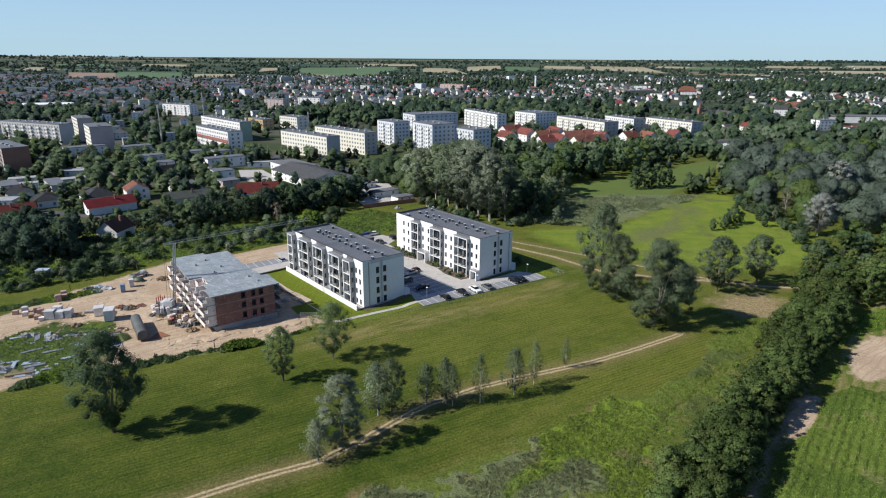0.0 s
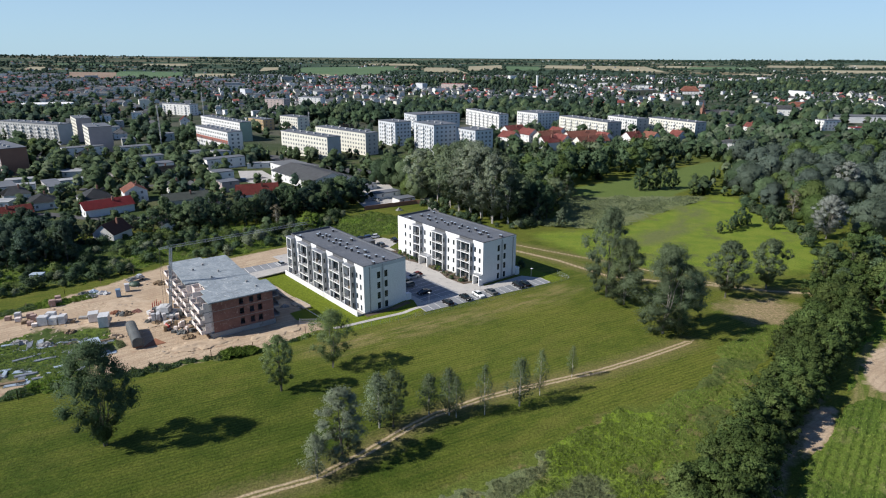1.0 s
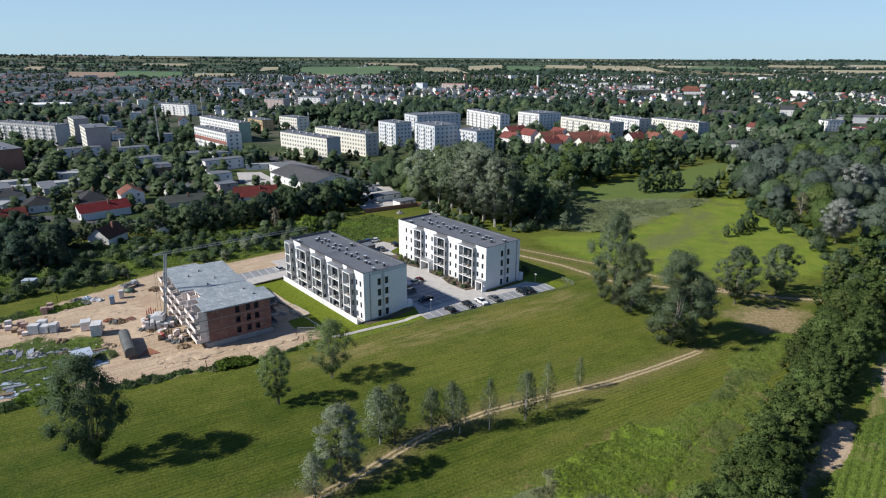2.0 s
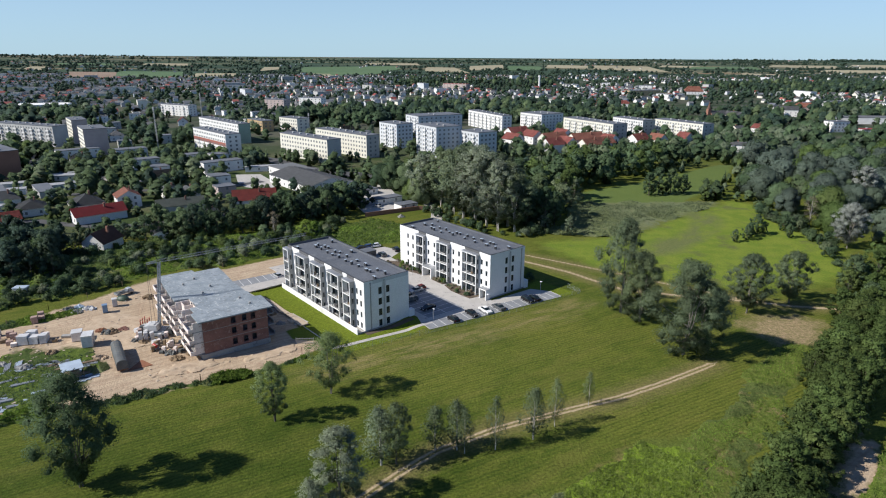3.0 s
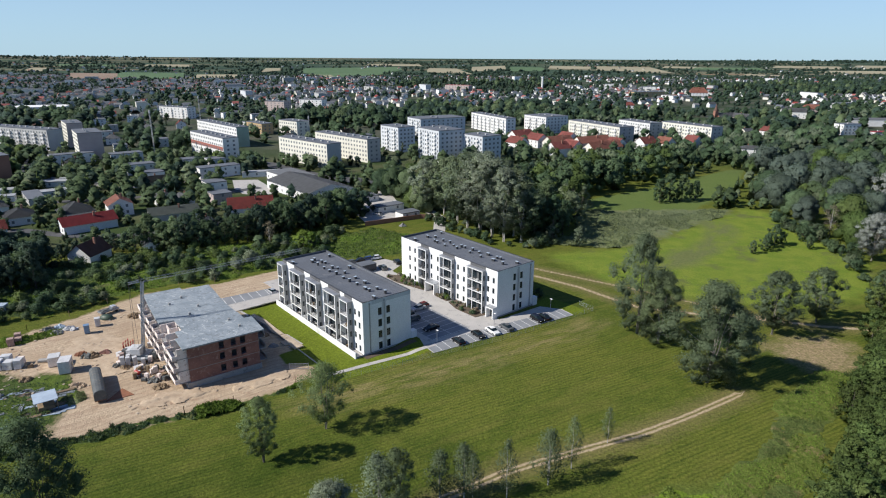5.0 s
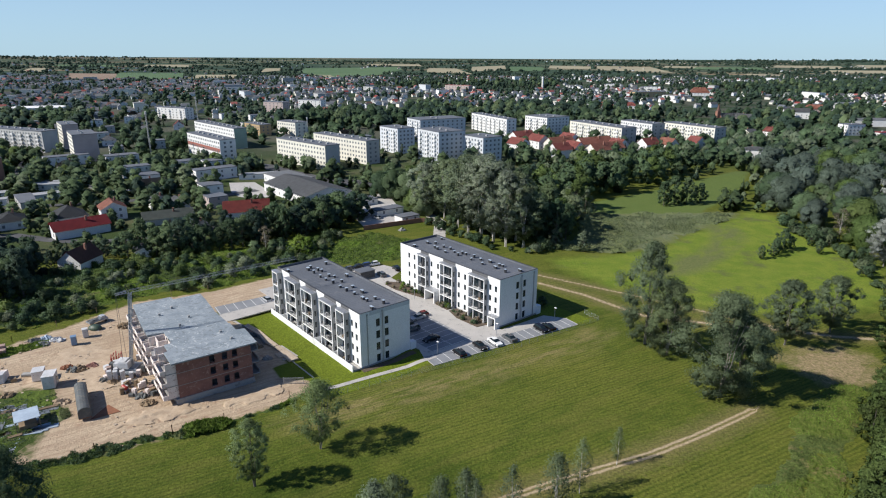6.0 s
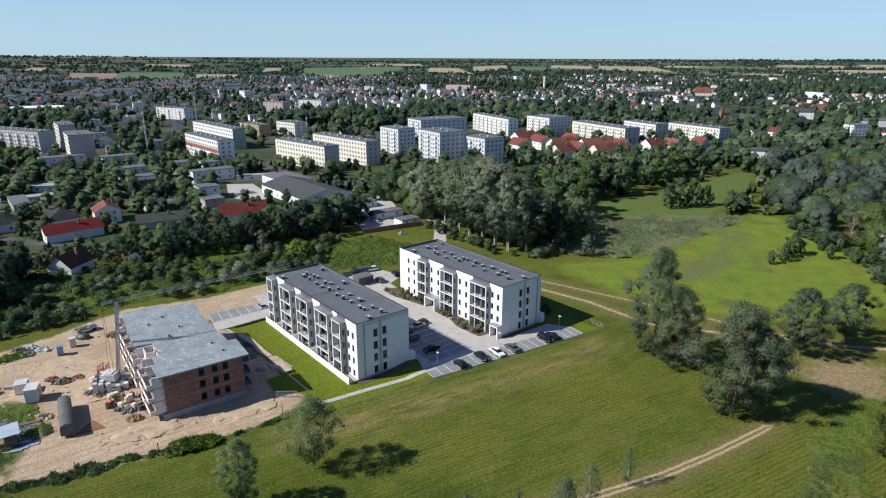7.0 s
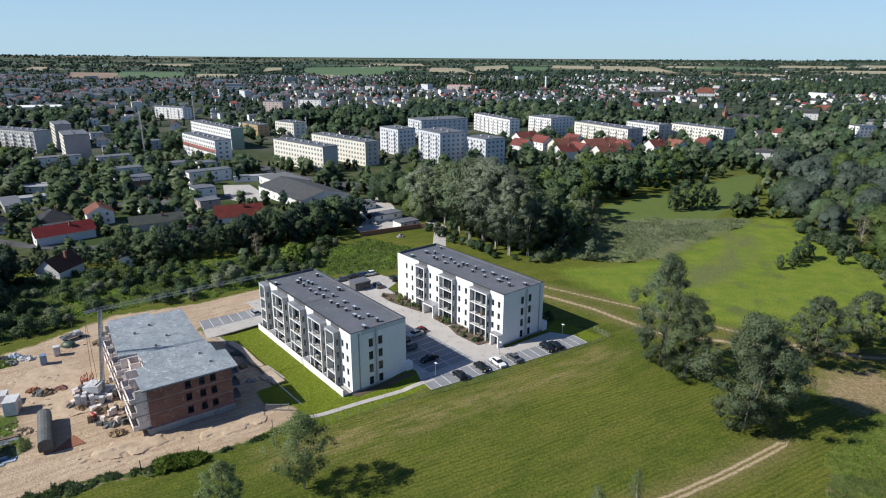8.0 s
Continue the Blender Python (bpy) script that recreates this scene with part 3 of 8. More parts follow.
    col = mixed(n, l, sums(n, l, "MULTIPLY", mask("bare", 7, 0.22, 3.0), ranged(n, l, tuft, 0.3, 0.6, 0.25, 0.9)), col, (0.34, 0.255, 0.165))
    wd = mixed(n, l, ranged(n, l, tuft, 0.4, 0.6), (0.07, 0.095, 0.025), (0.21, 0.18, 0.105))
    col = mixed(n, l, mask("weedy", 7, 0.15, 1.0), col, wd)
    worn = mixed(n, l, ranged(n, l, tuft, 0.35, 0.65), (0.48, 0.39, 0.27), (0.36, 0.285, 0.185))
    sway = sums(n, l, "MULTIPLY", sums(n, l, "SUBTRACT", value_noise(n, l, 0.5, 3, 0.6, pos), 0.5), 0.5)
    side = sums(n, l, "ABSOLUTE", sums(n, l, "ADD", attr("across"), sway), 0.0)
    rut = ranged(n, l, sums(n, l, "ABSOLUTE", sums(n, l, "SUBTRACT", side, 0.55), 0.0), 0.14, 0.42, 1.0, 0.0)
    verge = ranged(n, l, side, 0.8, 1.8, 0.5, 0.0)
    gate = ranged(n, l, attr("path"), -2.0, -1.6)
    col = mixed(n, l, sums(n, l, "MULTIPLY", sums(n, l, "MULTIPLY", verge, gate), ranged(n, l, tuft, 0.4, 0.6)), col, (0.20, 0.17, 0.075))
    col = mixed(n, l, sums(n, l, "MULTIPLY", sums(n, l, "MULTIPLY", rut, gate), ranged(n, l, tuft, 0.3, 0.5, 0.55, 1.0)), col, worn)
    back = sums(n, l, "MULTIPLY", mask("path", 0.5, 0.9, 0.3), ranged(n, l, side, 2.5, 3.0))
    col = mixed(n, l, back, col, worn)
    # far off: fields between the town and the horizon; haze blue is in the greens
    vor = n.new("ShaderNodeTexVoronoi")
    vor.inputs["Scale"].default_value = 1.0
    l.new(turned(14, 0.0016, 0.0034), vor.inputs["Vector"])
    sep = n.new("ShaderNodeSeparateColor")
    l.new(vor.outputs["Color"], sep.inputs[0])
    fld = mixed(n, l, ranged(n, l, sep.outputs[0], 0.3, 0.32), (0.030, 0.054, 0.040), (0.048, 0.078, 0.050))
    fld = mixed(n, l, ranged(n, l, sep.outputs[1], 0.86, 0.88), fld, (0.20, 0.185, 0.12))
    fld = mixed(n, l, ranged(n, l, sep.outputs[2], 0.93, 0.95), fld, (0.22, 0.165, 0.11))
    ln = n.new("ShaderNodeVectorMath")
    ln.operation = "LENGTH"
    l.new(pos, ln.inputs[0])
    town = mixed(n, l, ranged(n, l, value_noise(n, l, 0.02, 3, 0.5, pos), 0.45, 0.6), (0.034, 0.055, 0.028), (0.085, 0.09, 0.07))
    col = mixed(n, l, ranged(n, l, ln.outputs["Value"], 430, 560), col, town)
    col = mixed(n, l, ranged(n, l, ln.outputs["Value"], 1900, 1980), col, fld)
    soft = mixed(n, l, ranged(n, l, fine, 0.25, 0.75), (0.85, 0.85, 0.85), (1.15, 1.15, 1.15))
    harsh = mixed(n, l, ranged(n, l, fine, 0.25, 0.75), (0.46, 0.45, 0.44), (1.62, 1.58, 1.5))
    col = mixed(n, l, 1.0, col, mixed(n, l, ranged(n, l, attr("sand"), -0.5, 0.5), harsh, soft), "MULTIPLY")
    l.new(col, b.inputs["Base Color"])
    b.inputs["Roughness"].default_value = 0.95
    b.inputs["Specular IOR Level"].default_value = 0.1
    relief(n, l, sums(n, l, "ADD", fine, sums(n, l, "MULTIPLY", tuft, 1.5)), 0.7, 0.25, b)
    return m


gme = mesh_of("ground", gv, gf, ground_material(), smooth=True)
for zn, zv in zone.items():
    at = gme.attributes.new(zn, "FLOAT", "POINT")
    at.data.foreach_set("value", np.clip(zv, -12, 12).astype(np.float32))
ground = tagged(new("ground", gme), "mown meadow, sandy building yard and rough grass on level ground", "ground", kind="structure")


def laid(name, outline, height, material, label, category="pavement", thick=0.3):
    """A slab that lies on the ground, with its top a little above it."""
    bm = bmesh.new()
    prism(bm, outline, height - thick, height)
    ob = part(name, bm, material)
    return tagged(ob, label, category, kind="structure")

# ---------------------------------------------------------------- the two white blocks of flats
def wall_with_holes(s0, s1, z0, z1, holes, depth):
    """A wall face at d = 0 with real openings and their reveals; s along it, d outward, z up."""
    bm = bmesh.new()
    ss = sorted({s0, s1, *(v for h in holes for v in (h[0], h[1]))})
    zs = sorted({z0, z1, *(v for h in holes for v in (h[2], h[3]))})
    for i in range(len(ss) - 1):
        for j in range(len(zs) - 1):
            sm, zm = (ss[i] + ss[i + 1]) / 2, (zs[j] + zs[j + 1]) / 2
            if any(h[0] < sm < h[1] and h[2] < zm < h[3] for h in holes):
                continue
            bm.faces.new([bm.verts.new(p) for p in ((ss[i], 0, zs[j]), (ss[i + 1], 0, zs[j]), (ss[i + 1], 0, zs[j + 1]), (ss[i], 0, zs[j + 1]))])
    for a, b, c, d in holes:
        ring = [(a, c), (b, c), (b, d), (a, d)]
        for k in range(4):
            (p, q), (r, t) = ring[k], ring[(k + 1) % 4]
            bm.faces.new([bm.verts.new(v) for v in ((p, 0, q), (r, 0, t), (r, -depth, t), (p, -depth, q))])
    bmesh.ops.remove_doubles(bm, verts=bm.verts, dist=0.0005)
    return bm


def window_meshes(w, h, name):
    f = 0.07
    bm = boxes((-w / 2, -0.03, 0, w / 2, 0.03, f), (-w / 2, -0.03, h - f, w / 2, 0.03, h), (-w / 2, -0.03, f, -w / 2 + f, 0.03, h - f), (w / 2 - f, -0.03, f, w / 2, 0.03, h - f), (-0.03, -0.03, f, 0.03, 0.03, h - f))
    me = bpy.data.meshes.new(name)
    bm.to_mesh(me)
    bm.free()
    me.materials.append(M["frame_dark"])
    bm = boxes((-w / 2 + f, -0.012, f, w / 2 - f, 0.012, h - f))
    pane = bpy.data.meshes.new(name + "_pane")
    bm.to_mesh(pane)
    bm.free()
    pane.materials.append(M["glass"])
    return me, pane


WIN = window_meshes(0.85, 1.6, "window")
WIN_TALL = window_meshes(1.1, 1.95, "window_tall")
DOOR_W = window_meshes(2.3, 2.25, "balcony_door")


def facade_pose(face, wid, length):
    """From s, d, z on a face to the block's own axes."""
    if face == "long":
        return Matrix(((0, -1, 0, 0), (1, 0, 0, 0), (0, 0, 1, 0), (0, 0, 0, 1)))
    if face == "gable":
        return Matrix(((1, 0, 0, 0), (0, -1, 0, 0), (0, 0, 1, 0), (0, 0, 0, 1)))
    if face == "back":
        return Matrix(((0, 1, 0, wid), (1, 0, 0, 0), (0, 0, 1, 0), (0, 0, 0, 1)))
    return Matrix(((1, 0, 0, 0), (0, 1, 0, length), (0, 0, 1, 0), (0, 0, 0, 1)))


def add_wall(house, face, wid, length, h, wins, floors, greys=()):
    """One outer wall with its windows. wins: (s, kind); greys: strips (s0, s1) darkened as balcony shade."""
    fm = facade_pose(face, wid, length)
    span = length if face in ("long", "back") else wid
    holes, put = [], []
    for s, kind in wins:
        for k in floors:
            z = 0.65 + 3.0 * k
            me = {"w": WIN, "t": WIN_TALL, "d": DOOR_W}[kind]
            ww, hh, zz = {"w": (0.85, 1.6, z), "t": (1.1, 1.95, z - 0.2), "d": (2.3, 2.25, z - 0.6)}[kind]
            holes.append((s - ww / 2, s + ww / 2, zz, zz + hh))
            put.append((s, zz, me))
    cuts = sorted({0.0, span, *(v for g in greys for v in g)})
    for a, b in zip(cuts, cuts[1:]):
        grey = any(g[0] <= (a + b) / 2 <= g[1] for g in greys)
        mine = [hh for hh in holes if a <= hh[0] and hh[1] <= b]
        bm = wall_with_holes(a, b, 0.35, h, mine, 0.28)
        bm.transform(fm)
        part("wall_panel" if grey else "wall", bm, M["render_loggia"] if grey else M["render_white"], house, "dark grey wall behind the balconies" if grey else "white rendered wall")
    for s, z, (fr, pn) in put:
        w = shared("window", fr, house, fm @ pose(s, -0.2, z))
        shared("pane", pn, w, Matrix.Identity(4), "dark reflecting pane")


def add_balcony(house, wid, length, s0, s1, h, deep=1.5, mullion=False, low=0):
    """A stack of framed balconies in front of the long wall, with slabs, railings and doors."""
    fm = facade_pose("long", wid, length)
    top = h - 0.95
    bm = boxes((s0, 0.02, 0.1, s0 + 0.28, deep, top), (s1 - 0.28, 0.02, 0.1, s1, deep, top), (s0 + 0.28, deep - 0.25, top - 0.3, s1 - 0.28, deep, top), bevel=0.02)
    bm.transform(fm)
    st = part("balcony", bm, M["render_white"], house, "white framed balcony stack")
    bm = boxes((s0 - 0.1, 0.01, top, s1 + 0.1, deep + 0.08, top + 0.22), bevel=0.03)
    bm.transform(fm)
    part("cap", bm, M["zinc"], st, "grey sheet metal cap")
    bm = boxes((s0 - 0.004, 0.012, 0.12, s0 - 0.001, deep - 0.02, top - 0.002))
    bm.transform(fm)
    part("side_cladding", bm, M["render_grey"], st, "grey side wall")
    for k in range(low, 4):
        bm = boxes((s0 - 0.03, 0.45, 3.0 * k + 0.7, s0 - 0.006, 0.95, 3.0 * k + 2.1))
        bm.transform(fm)
        part("side_window", bm, M["glass"], st, "narrow dark side window")
    if mullion:
        mid = s0 + (s1 - s0) * 0.66
        bm = boxes((mid - 0.09, deep - 0.24, 0.1, mid + 0.09, deep - 0.004, top - 0.3))
        bm.transform(fm)
        part("post", bm, M["render_white"], st)
    for k in range(low, 4):
        z = 3.0 * k - 0.02
        bm = boxes((s0 + 0.3, 0.02, z - 0.14, s1 - 0.285, deep - 0.02, z + 0.08), bevel=0.01)
        bm.transform(fm)
        part("slab", bm, M["render_white"], st)
        bm = bmesh.new()
        for zz in (z + 0.2, z + 1.12):
            box(bm, s0 + 0.3, deep - 0.12, zz, s1 - 0.29, deep - 0.07, zz + 0.05)
        q = s0 + 0.38
        while q < s1 - 0.3:
            box(bm, q, deep - 0.11, z + 0.25, q + 0.03, deep - 0.08, z + 1.12)
            q += 0.26
        bm.transform(fm)
        part("railing", bm, M["rail"], st, "dark steel bar railing")
        rnd = random.Random(int(s0 * 10) + k)
        for c in range(rnd.choice((1, 2, 2))):
            q = rnd.uniform(s0 + 0.6, s1 - 1.0)
            bm = boxes((q, deep - 0.9, z + 0.08, q + rnd.uniform(0.4, 0.8), deep - 0.45, z + rnd.uniform(0.5, 1.0)), bevel=0.04)
            bm.transform(fm)
            part("balcony_chair", bm, M[rnd.choice(["sheet_white", "timber", "render_dark", "sheet_white"])], st, "small chair or box on the balcony")


def add_roof(house, wid, length, h, vents):
    bm = boxes((0.25, 0.25, h - 0.75, wid - 0.25, length - 0.25, h - 0.5))
    roof = part("roof", bm, M["roof_felt"], house, "flat roof of grey roofing felt")
    seams = bmesh.new()
    q = 1.2
    while q < length - 0.6:
        box(seams, 0.3, q, h - 0.5, wid - 0.3, q + 0.05, h - 0.493)
        q += 1.0
    part("felt_seams", seams, M["flashing"], roof, "lapped felt seams")
    for a in ((0.0, 0.0, 0.24, length), (wid - 0.24, 0.0, wid, length), (0.24, 0.0, wid - 0.24, 0.24), (0.24, length - 0.24, wid - 0.24, length)):
        bm = boxes((a[0] + 0.004, a[1] + 0.004, h - 0.8, a[2] - 0.004, a[3] - 0.004, h - 0.002))
        par = part("parapet", bm, M["roof_felt"], roof)
        bm = boxes((a[0] - 0.05, a[1] - 0.05, h, a[2] + 0.05, a[3] + 0.05, h + 0.07), bevel=0.015)
        part("coping", bm, M["flashing"], par, "dark sheet metal coping")
    rnd = random.Random(5)
    for x, y in vents:
        w, d, t = rnd.uniform(0.45, 0.6), rnd.choice((0.5, 0.6, 1.0)), rnd.uniform(0.5, 0.85)
        x = min(max(x, 1.0), wid - 1.0)
        y = min(max(y, 1.0), length - 1.0)
        v = part("vent", boxes((-w / 2, -d / 2, 0, w / 2, d / 2, t), bevel=0.02), M["flashing"], roof, "small dark ventilation stack", pose(x, y, h - 0.5))
        part("vent_cap", boxes((-w / 2 - 0.07, -d / 2 - 0.07, t + 0.08, w / 2 + 0.07, d / 2 + 0.07, t + 0.15), (-0.05, -0.05, t, 0.05, 0.05, t + 0.11), bevel=0.02), M["sheet_pale"], v, "pale sheet metal cowl")


def downpipe(house, x, y, h, w=0.14):
    bm = boxes((x - w / 2, y - w / 2 - 0.08, 0.0, x + w / 2, y + w / 2 - 0.08, h - 0.6), (x - 0.2, y - 0.25, h - 0.75, x + 0.2, y - 0.01, h - 0.45), bevel=0.02)
    part("downpipe", bm, M["zinc"], house, "square rainwater pipe")


def portico(house, wid, length, s0, s1, h=3.2, deep=1.7):
    fm = facade_pose("long", wid, length)
    bm = boxes((s0, 0.02, 0, s0 + 0.35, deep, h), (s1 - 0.35, 0.02, 0, s1, deep, h), (s0 + 0.35, 0.02, h - 0.4, s1 - 0.35, deep, h), bevel=0.02)
    bm.transform(fm)
    p = part("entrance", bm, M["render_white"], house, "white framed entrance porch")
    bm = boxes((s0 - 0.06, 0.01, h, s1 + 0.06, deep + 0.06, h + 0.1))
    bm.transform(fm)
    part("porch_roof", bm, M["zinc"], p)
    bm = boxes((s0 + 0.4, 0.05, 0, s1 - 0.4, 0.12, h - 0.45))
    bm.transform(fm)
    part("entrance_door", bm, M["glass"], p, "dark glazed entrance door")


A_VENTS = [(0.9, 38.1), (5.8, 35.7), (7.1, 36.8), (5.9, 32.6), (7.7, 33.7), (8.1, 32.3), (5.7, 28.6), (5.7, 25.7), (7.7, 27.6), (8.6, 26.3), (12.1, 37.1), (6.1, 22.6), (8.2, 21.8), (5.9, 18.6), (5.9, 15.5), (8.4, 16.7), (6.2, 12.3), (8.3, 12.0), (6.1, 8.3), (6.2, 6.6), (8.4, 6.4), (8.5, 2.9), (4.5, 1.9), (11.4, 24.6)]
B_VENTS = [(1.7, 38.8), (6.8, 38.8), (8.4, 36.8), (5.5, 33.6), (5.2, 32.0), (8.0, 32.4), (13.0, 39.4), (5.1, 28.2), (8.3, 29.5), (7.2, 26.5), (6.1, 23.6), (8.1, 23.9), (8.4, 22.6), (6.3, 18.1), (8.5, 19.2), (8.4, 16.3), (6.0, 13.1), (8.9, 13.0), (6.5, 8.4), (8.8, 9.2), (9.0, 8.0), (6.3, 4.4), (9.9, 2.4)]

# ---- block beside the lawn
HA = 13.75
flats_a = thing("apartment_block", pose(*A_AT, -0.7, 0, 0, A_TURN), "white four-storey apartment block with grey balconies and flat roof", "building", "white blocks of flats")
a_bal = [(4.6, 8.4, False), (10.4, 16.4, True), (20.2, 26.2, True), (29.4, 35.4, True), (39.9, 43.2, False)]
a_grey = [(s0 + 0.02, s1 - 0.1) for s0, s1, w in a_bal[:4]] + [(39.92, A_LEN)]
a_win = [(1.6, "w"), (3.5, "w"), (9.4, "w"), (17.3, "w"), (19.1, "w"), (27.6, "w"), (36.6, "w"), (38.6, "w")]
for s0, s1, wide in a_bal[:4]:
    a_win += [(s0 + 1.55, "d")] + ([(s1 - 1.5, "d")] if wide else [])
a_win.append((41.3, "d"))
add_wall(flats_a, "long", A_WID, A_LEN, HA, a_win, range(4), a_grey)
add_wall(flats_a, "gable", A_WID, A_LEN, HA, [(4.9, "t"), (7.3, "t")], range(4))
add_wall(flats_a, "back", A_WID, A_LEN, HA, [(4, "w"), (9, "w"), (15, "w"), (21, "w"), (27, "w"), (33, "w"), (39, "w")], range(4))
add_wall(flats_a, "end", A_WID, A_LEN, HA, [(5.9, "t"), (8.5, "t")], range(4))
part("plinth", boxes((0.03, 0.03, -0.6, A_WID - 0.03, A_LEN - 0.03, 0.345)), M["plinth"], flats_a, "grey plinth")
part("gable_plinth", boxes((-2.2, -0.06, -0.4, A_WID + 0.02, 0.02, 0.4)), M["plinth"], flats_a, "grey rendered base band")
# solid dark box: the darkness of unlit rooms is put into its colour
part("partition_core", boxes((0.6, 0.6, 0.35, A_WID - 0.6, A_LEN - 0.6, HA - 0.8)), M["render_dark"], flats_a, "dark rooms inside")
part("terrace", boxes((-2.3, 0.0, -0.4, 0.0, A_LEN + 1.0, 0.12)), M["paving"], flats_a, "paved ground-floor terraces")
part("terrace_wall", boxes((-2.45, -0.05, -0.4, -2.2, A_LEN + 1.1, 1.55), bevel=0.02), M["render_white"], flats_a, "low white garden wall")
for s in (9.2, 18.8, 28.2, 37.8):
    part("terrace_divider", boxes((-2.25, s - 0.06, 0.12, -0.02, s + 0.06, 1.6)), M["render_white"], flats_a)
for s0, s1, wide in a_bal:
    add_balcony(flats_a, A_WID, A_LEN, s0, s1, HA, 1.5, wide)
add_roof(flats_a, A_WID, A_LEN, HA, A_VENTS)
part("gable_band", boxes((2.6, -0.03, HA - 1.0, A_WID - 0.02, -0.004, HA - 0.04)), M["render_pale"], flats_a, "grey band under the roof edge")
part("gable_strip", boxes((5.55, -0.03, 0.42, 6.65, -0.004, HA - 1.05)), M["render_pale"], flats_a, "pale grey strip between the windows")
downpipe(flats_a, 6.1, 0, HA)
downpipe(flats_a, 1.9, 0, HA, 0.22)
part("meter_shed", boxes((A_WID + 0.02, -0.3, -0.4, A_WID + 1.7, 1.2, 2.6), bevel=0.03), M["render_white"], flats_a, "low white annex")

# ---- block beside the car park
HB = 13.45
flats_b = thing("apartment_block", pose(*B_AT, 0, 0, 0, B_TURN), "white four-storey apartment block with framed entrances beside the car park", "building", "white blocks of flats")
b_bal = [(4.6, 11.0, True), (17.6, 23.2, True), (29.6, 33.6, False)]
b_grey = [(s0 + 0.02, s1 - 0.1) for s0, s1, w in b_bal]
b_win = [(1.5, "w"), (3.6, "w"), (13.6, "w"), (16.2, "w"), (25.4, "w"), (28.4, "w"), (36.6, "w"), (39.3, "w")]
for s0, s1, wide in b_bal:
    b_win += [(s0 + 1.6, "d")] + ([(s1 - 1.5, "d")] if wide else [])
add_wall(flats_b, "long", B_WID, B_LEN, HB, b_win, range(4), b_grey)
add_wall(flats_b, "gable", B_WID, B_LEN, HB, [(6.7, "t"), (9.4, "t")], range(4))
add_wall(flats_b, "back", B_WID, B_LEN, HB, [(4, "w"), (10, "w"), (17, "w"), (24, "w"), (31, "w"), (38, "w")], range(4))
add_wall(flats_b, "end", B_WID, B_LEN, HB, [(7.1, "t")], range(4))
part("plinth", boxes((0.03, 0.03, -0.3, B_WID - 0.03, B_LEN - 0.03, 0.345)), M["plinth"], flats_b, "grey plinth")
part("gable_plinth", boxes((0.0, -0.06, -0.2, B_WID + 0.02, 0.02, 0.4)), M["plinth"], flats_b, "grey rendered base band")
# dark filling for this block too, coloured as room shade
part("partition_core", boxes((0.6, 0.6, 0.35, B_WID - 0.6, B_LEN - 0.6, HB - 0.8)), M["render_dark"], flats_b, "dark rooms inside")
for s0, s1, wide in b_bal:
    add_balcony(flats_b, B_WID, B_LEN, s0, s1, HB, 1.3, wide)
add_roof(flats_b, B_WID, B_LEN, HB, B_VENTS)
portico(flats_b, B_WID, B_LEN, -0.2, 2.7)
portico(flats_b, B_WID, B_LEN, 24.0, 28.6, 3.4, 2.6)
part("gable_strip", boxes((7.45, -0.03, 0.42, 8.65, -0.004, HB - 0.9)), M["render_pale"], flats_b, "pale grey strip between the windows")
downpipe(flats_b, 8.05, 0, HB)
downpipe(flats_b, 12.9, 0, HB, 0.22)
part("meter_shed", boxes((B_WID + 0.02, -0.3, -0.2, B_WID + 1.7, 1.2, 2.4), bevel=0.03), M["render_white"], flats_b, "low white annex")

# ---------------------------------------------------------------- the unfinished three-storey shell
shell = thing("building_shell", pose(*C_AT, 0, 0, 0, C_TURN), "unfinished three-storey shell of red clay block and raw concrete", "building")
HC = 9.6


def shell_wall(bm_holes, face, wid, length, off, material, label):
    bm = bm_holes
    bm.transform(Matrix.Translation(off) @ facade_pose(face, wid, length))
    return part("wall", bm, material, shell, label)


# gable of clay block, with its nine openings
g_holes = [(s - 0.55, s + 0.55, z, z + 1.6) for s in (8.1, 10.7, 12.8) for z in (1.9, 4.7, 7.3)]
shell_wall(wall_with_holes(0.9, 16.3, 1.3, HC - 0.3, g_holes, 0.3), "gable", 17.4, 37, (0, 0.3, 0), M["brick"], "red clay block gable wall")
# dark sheet added behind the openings as the shade of the rooms
part("wall_back", boxes((0.9, 1.9, 1.3, 16.3, 1.94, HC - 0.3)), M["render_dark"], shell, "dark rooms behind the openings")
for z in (4.05, 6.85):
    part("ring_beam", boxes((0.9, 0.27, z, 16.3, 0.296, z + 0.16)), M["mortar"], shell, "pale concrete ring beam")
part("footing", boxes((0.2, 0.1, -0.3, 16.6, 12.0, 1.3), bevel=0.03), M["concrete"], shell, "grey concrete footing")
part("footing", boxes((0.4, 12.0, -0.3, 15.2, 37.2, 1.3), bevel=0.03), M["concrete"], shell, "grey concrete footing")
# floors: front and rear half, each a slab with a ragged plan
front_up = [(0.0, -0.3), (17.6, -0.3), (17.8, 8.4), (16.0, 8.6), (16.0, 13.0), (2.6, 13.0), (2.4, 9.9), (0.9, 9.8), (0.9, 6.2), (0.0, 6.0)]
rear = [(2.6, 13.1), (15.8, 13.1), (15.3, 22.0), (15.7, 31.4), (15.7, 36.5), (9.0, 36.4), (8.8, 38.4), (-0.1, 38.4), (-0.5, 31.4), (-0.9, 22.0), (-0.9, 17.4), (2.4, 16.8)]
rear_low = [(-1.28, 13.1), (15.8, 13.1), (15.3, 22.0), (15.7, 36.5), (-0.1, 38.4), (-1.28, 31.4), (-1.28, 22.0)]
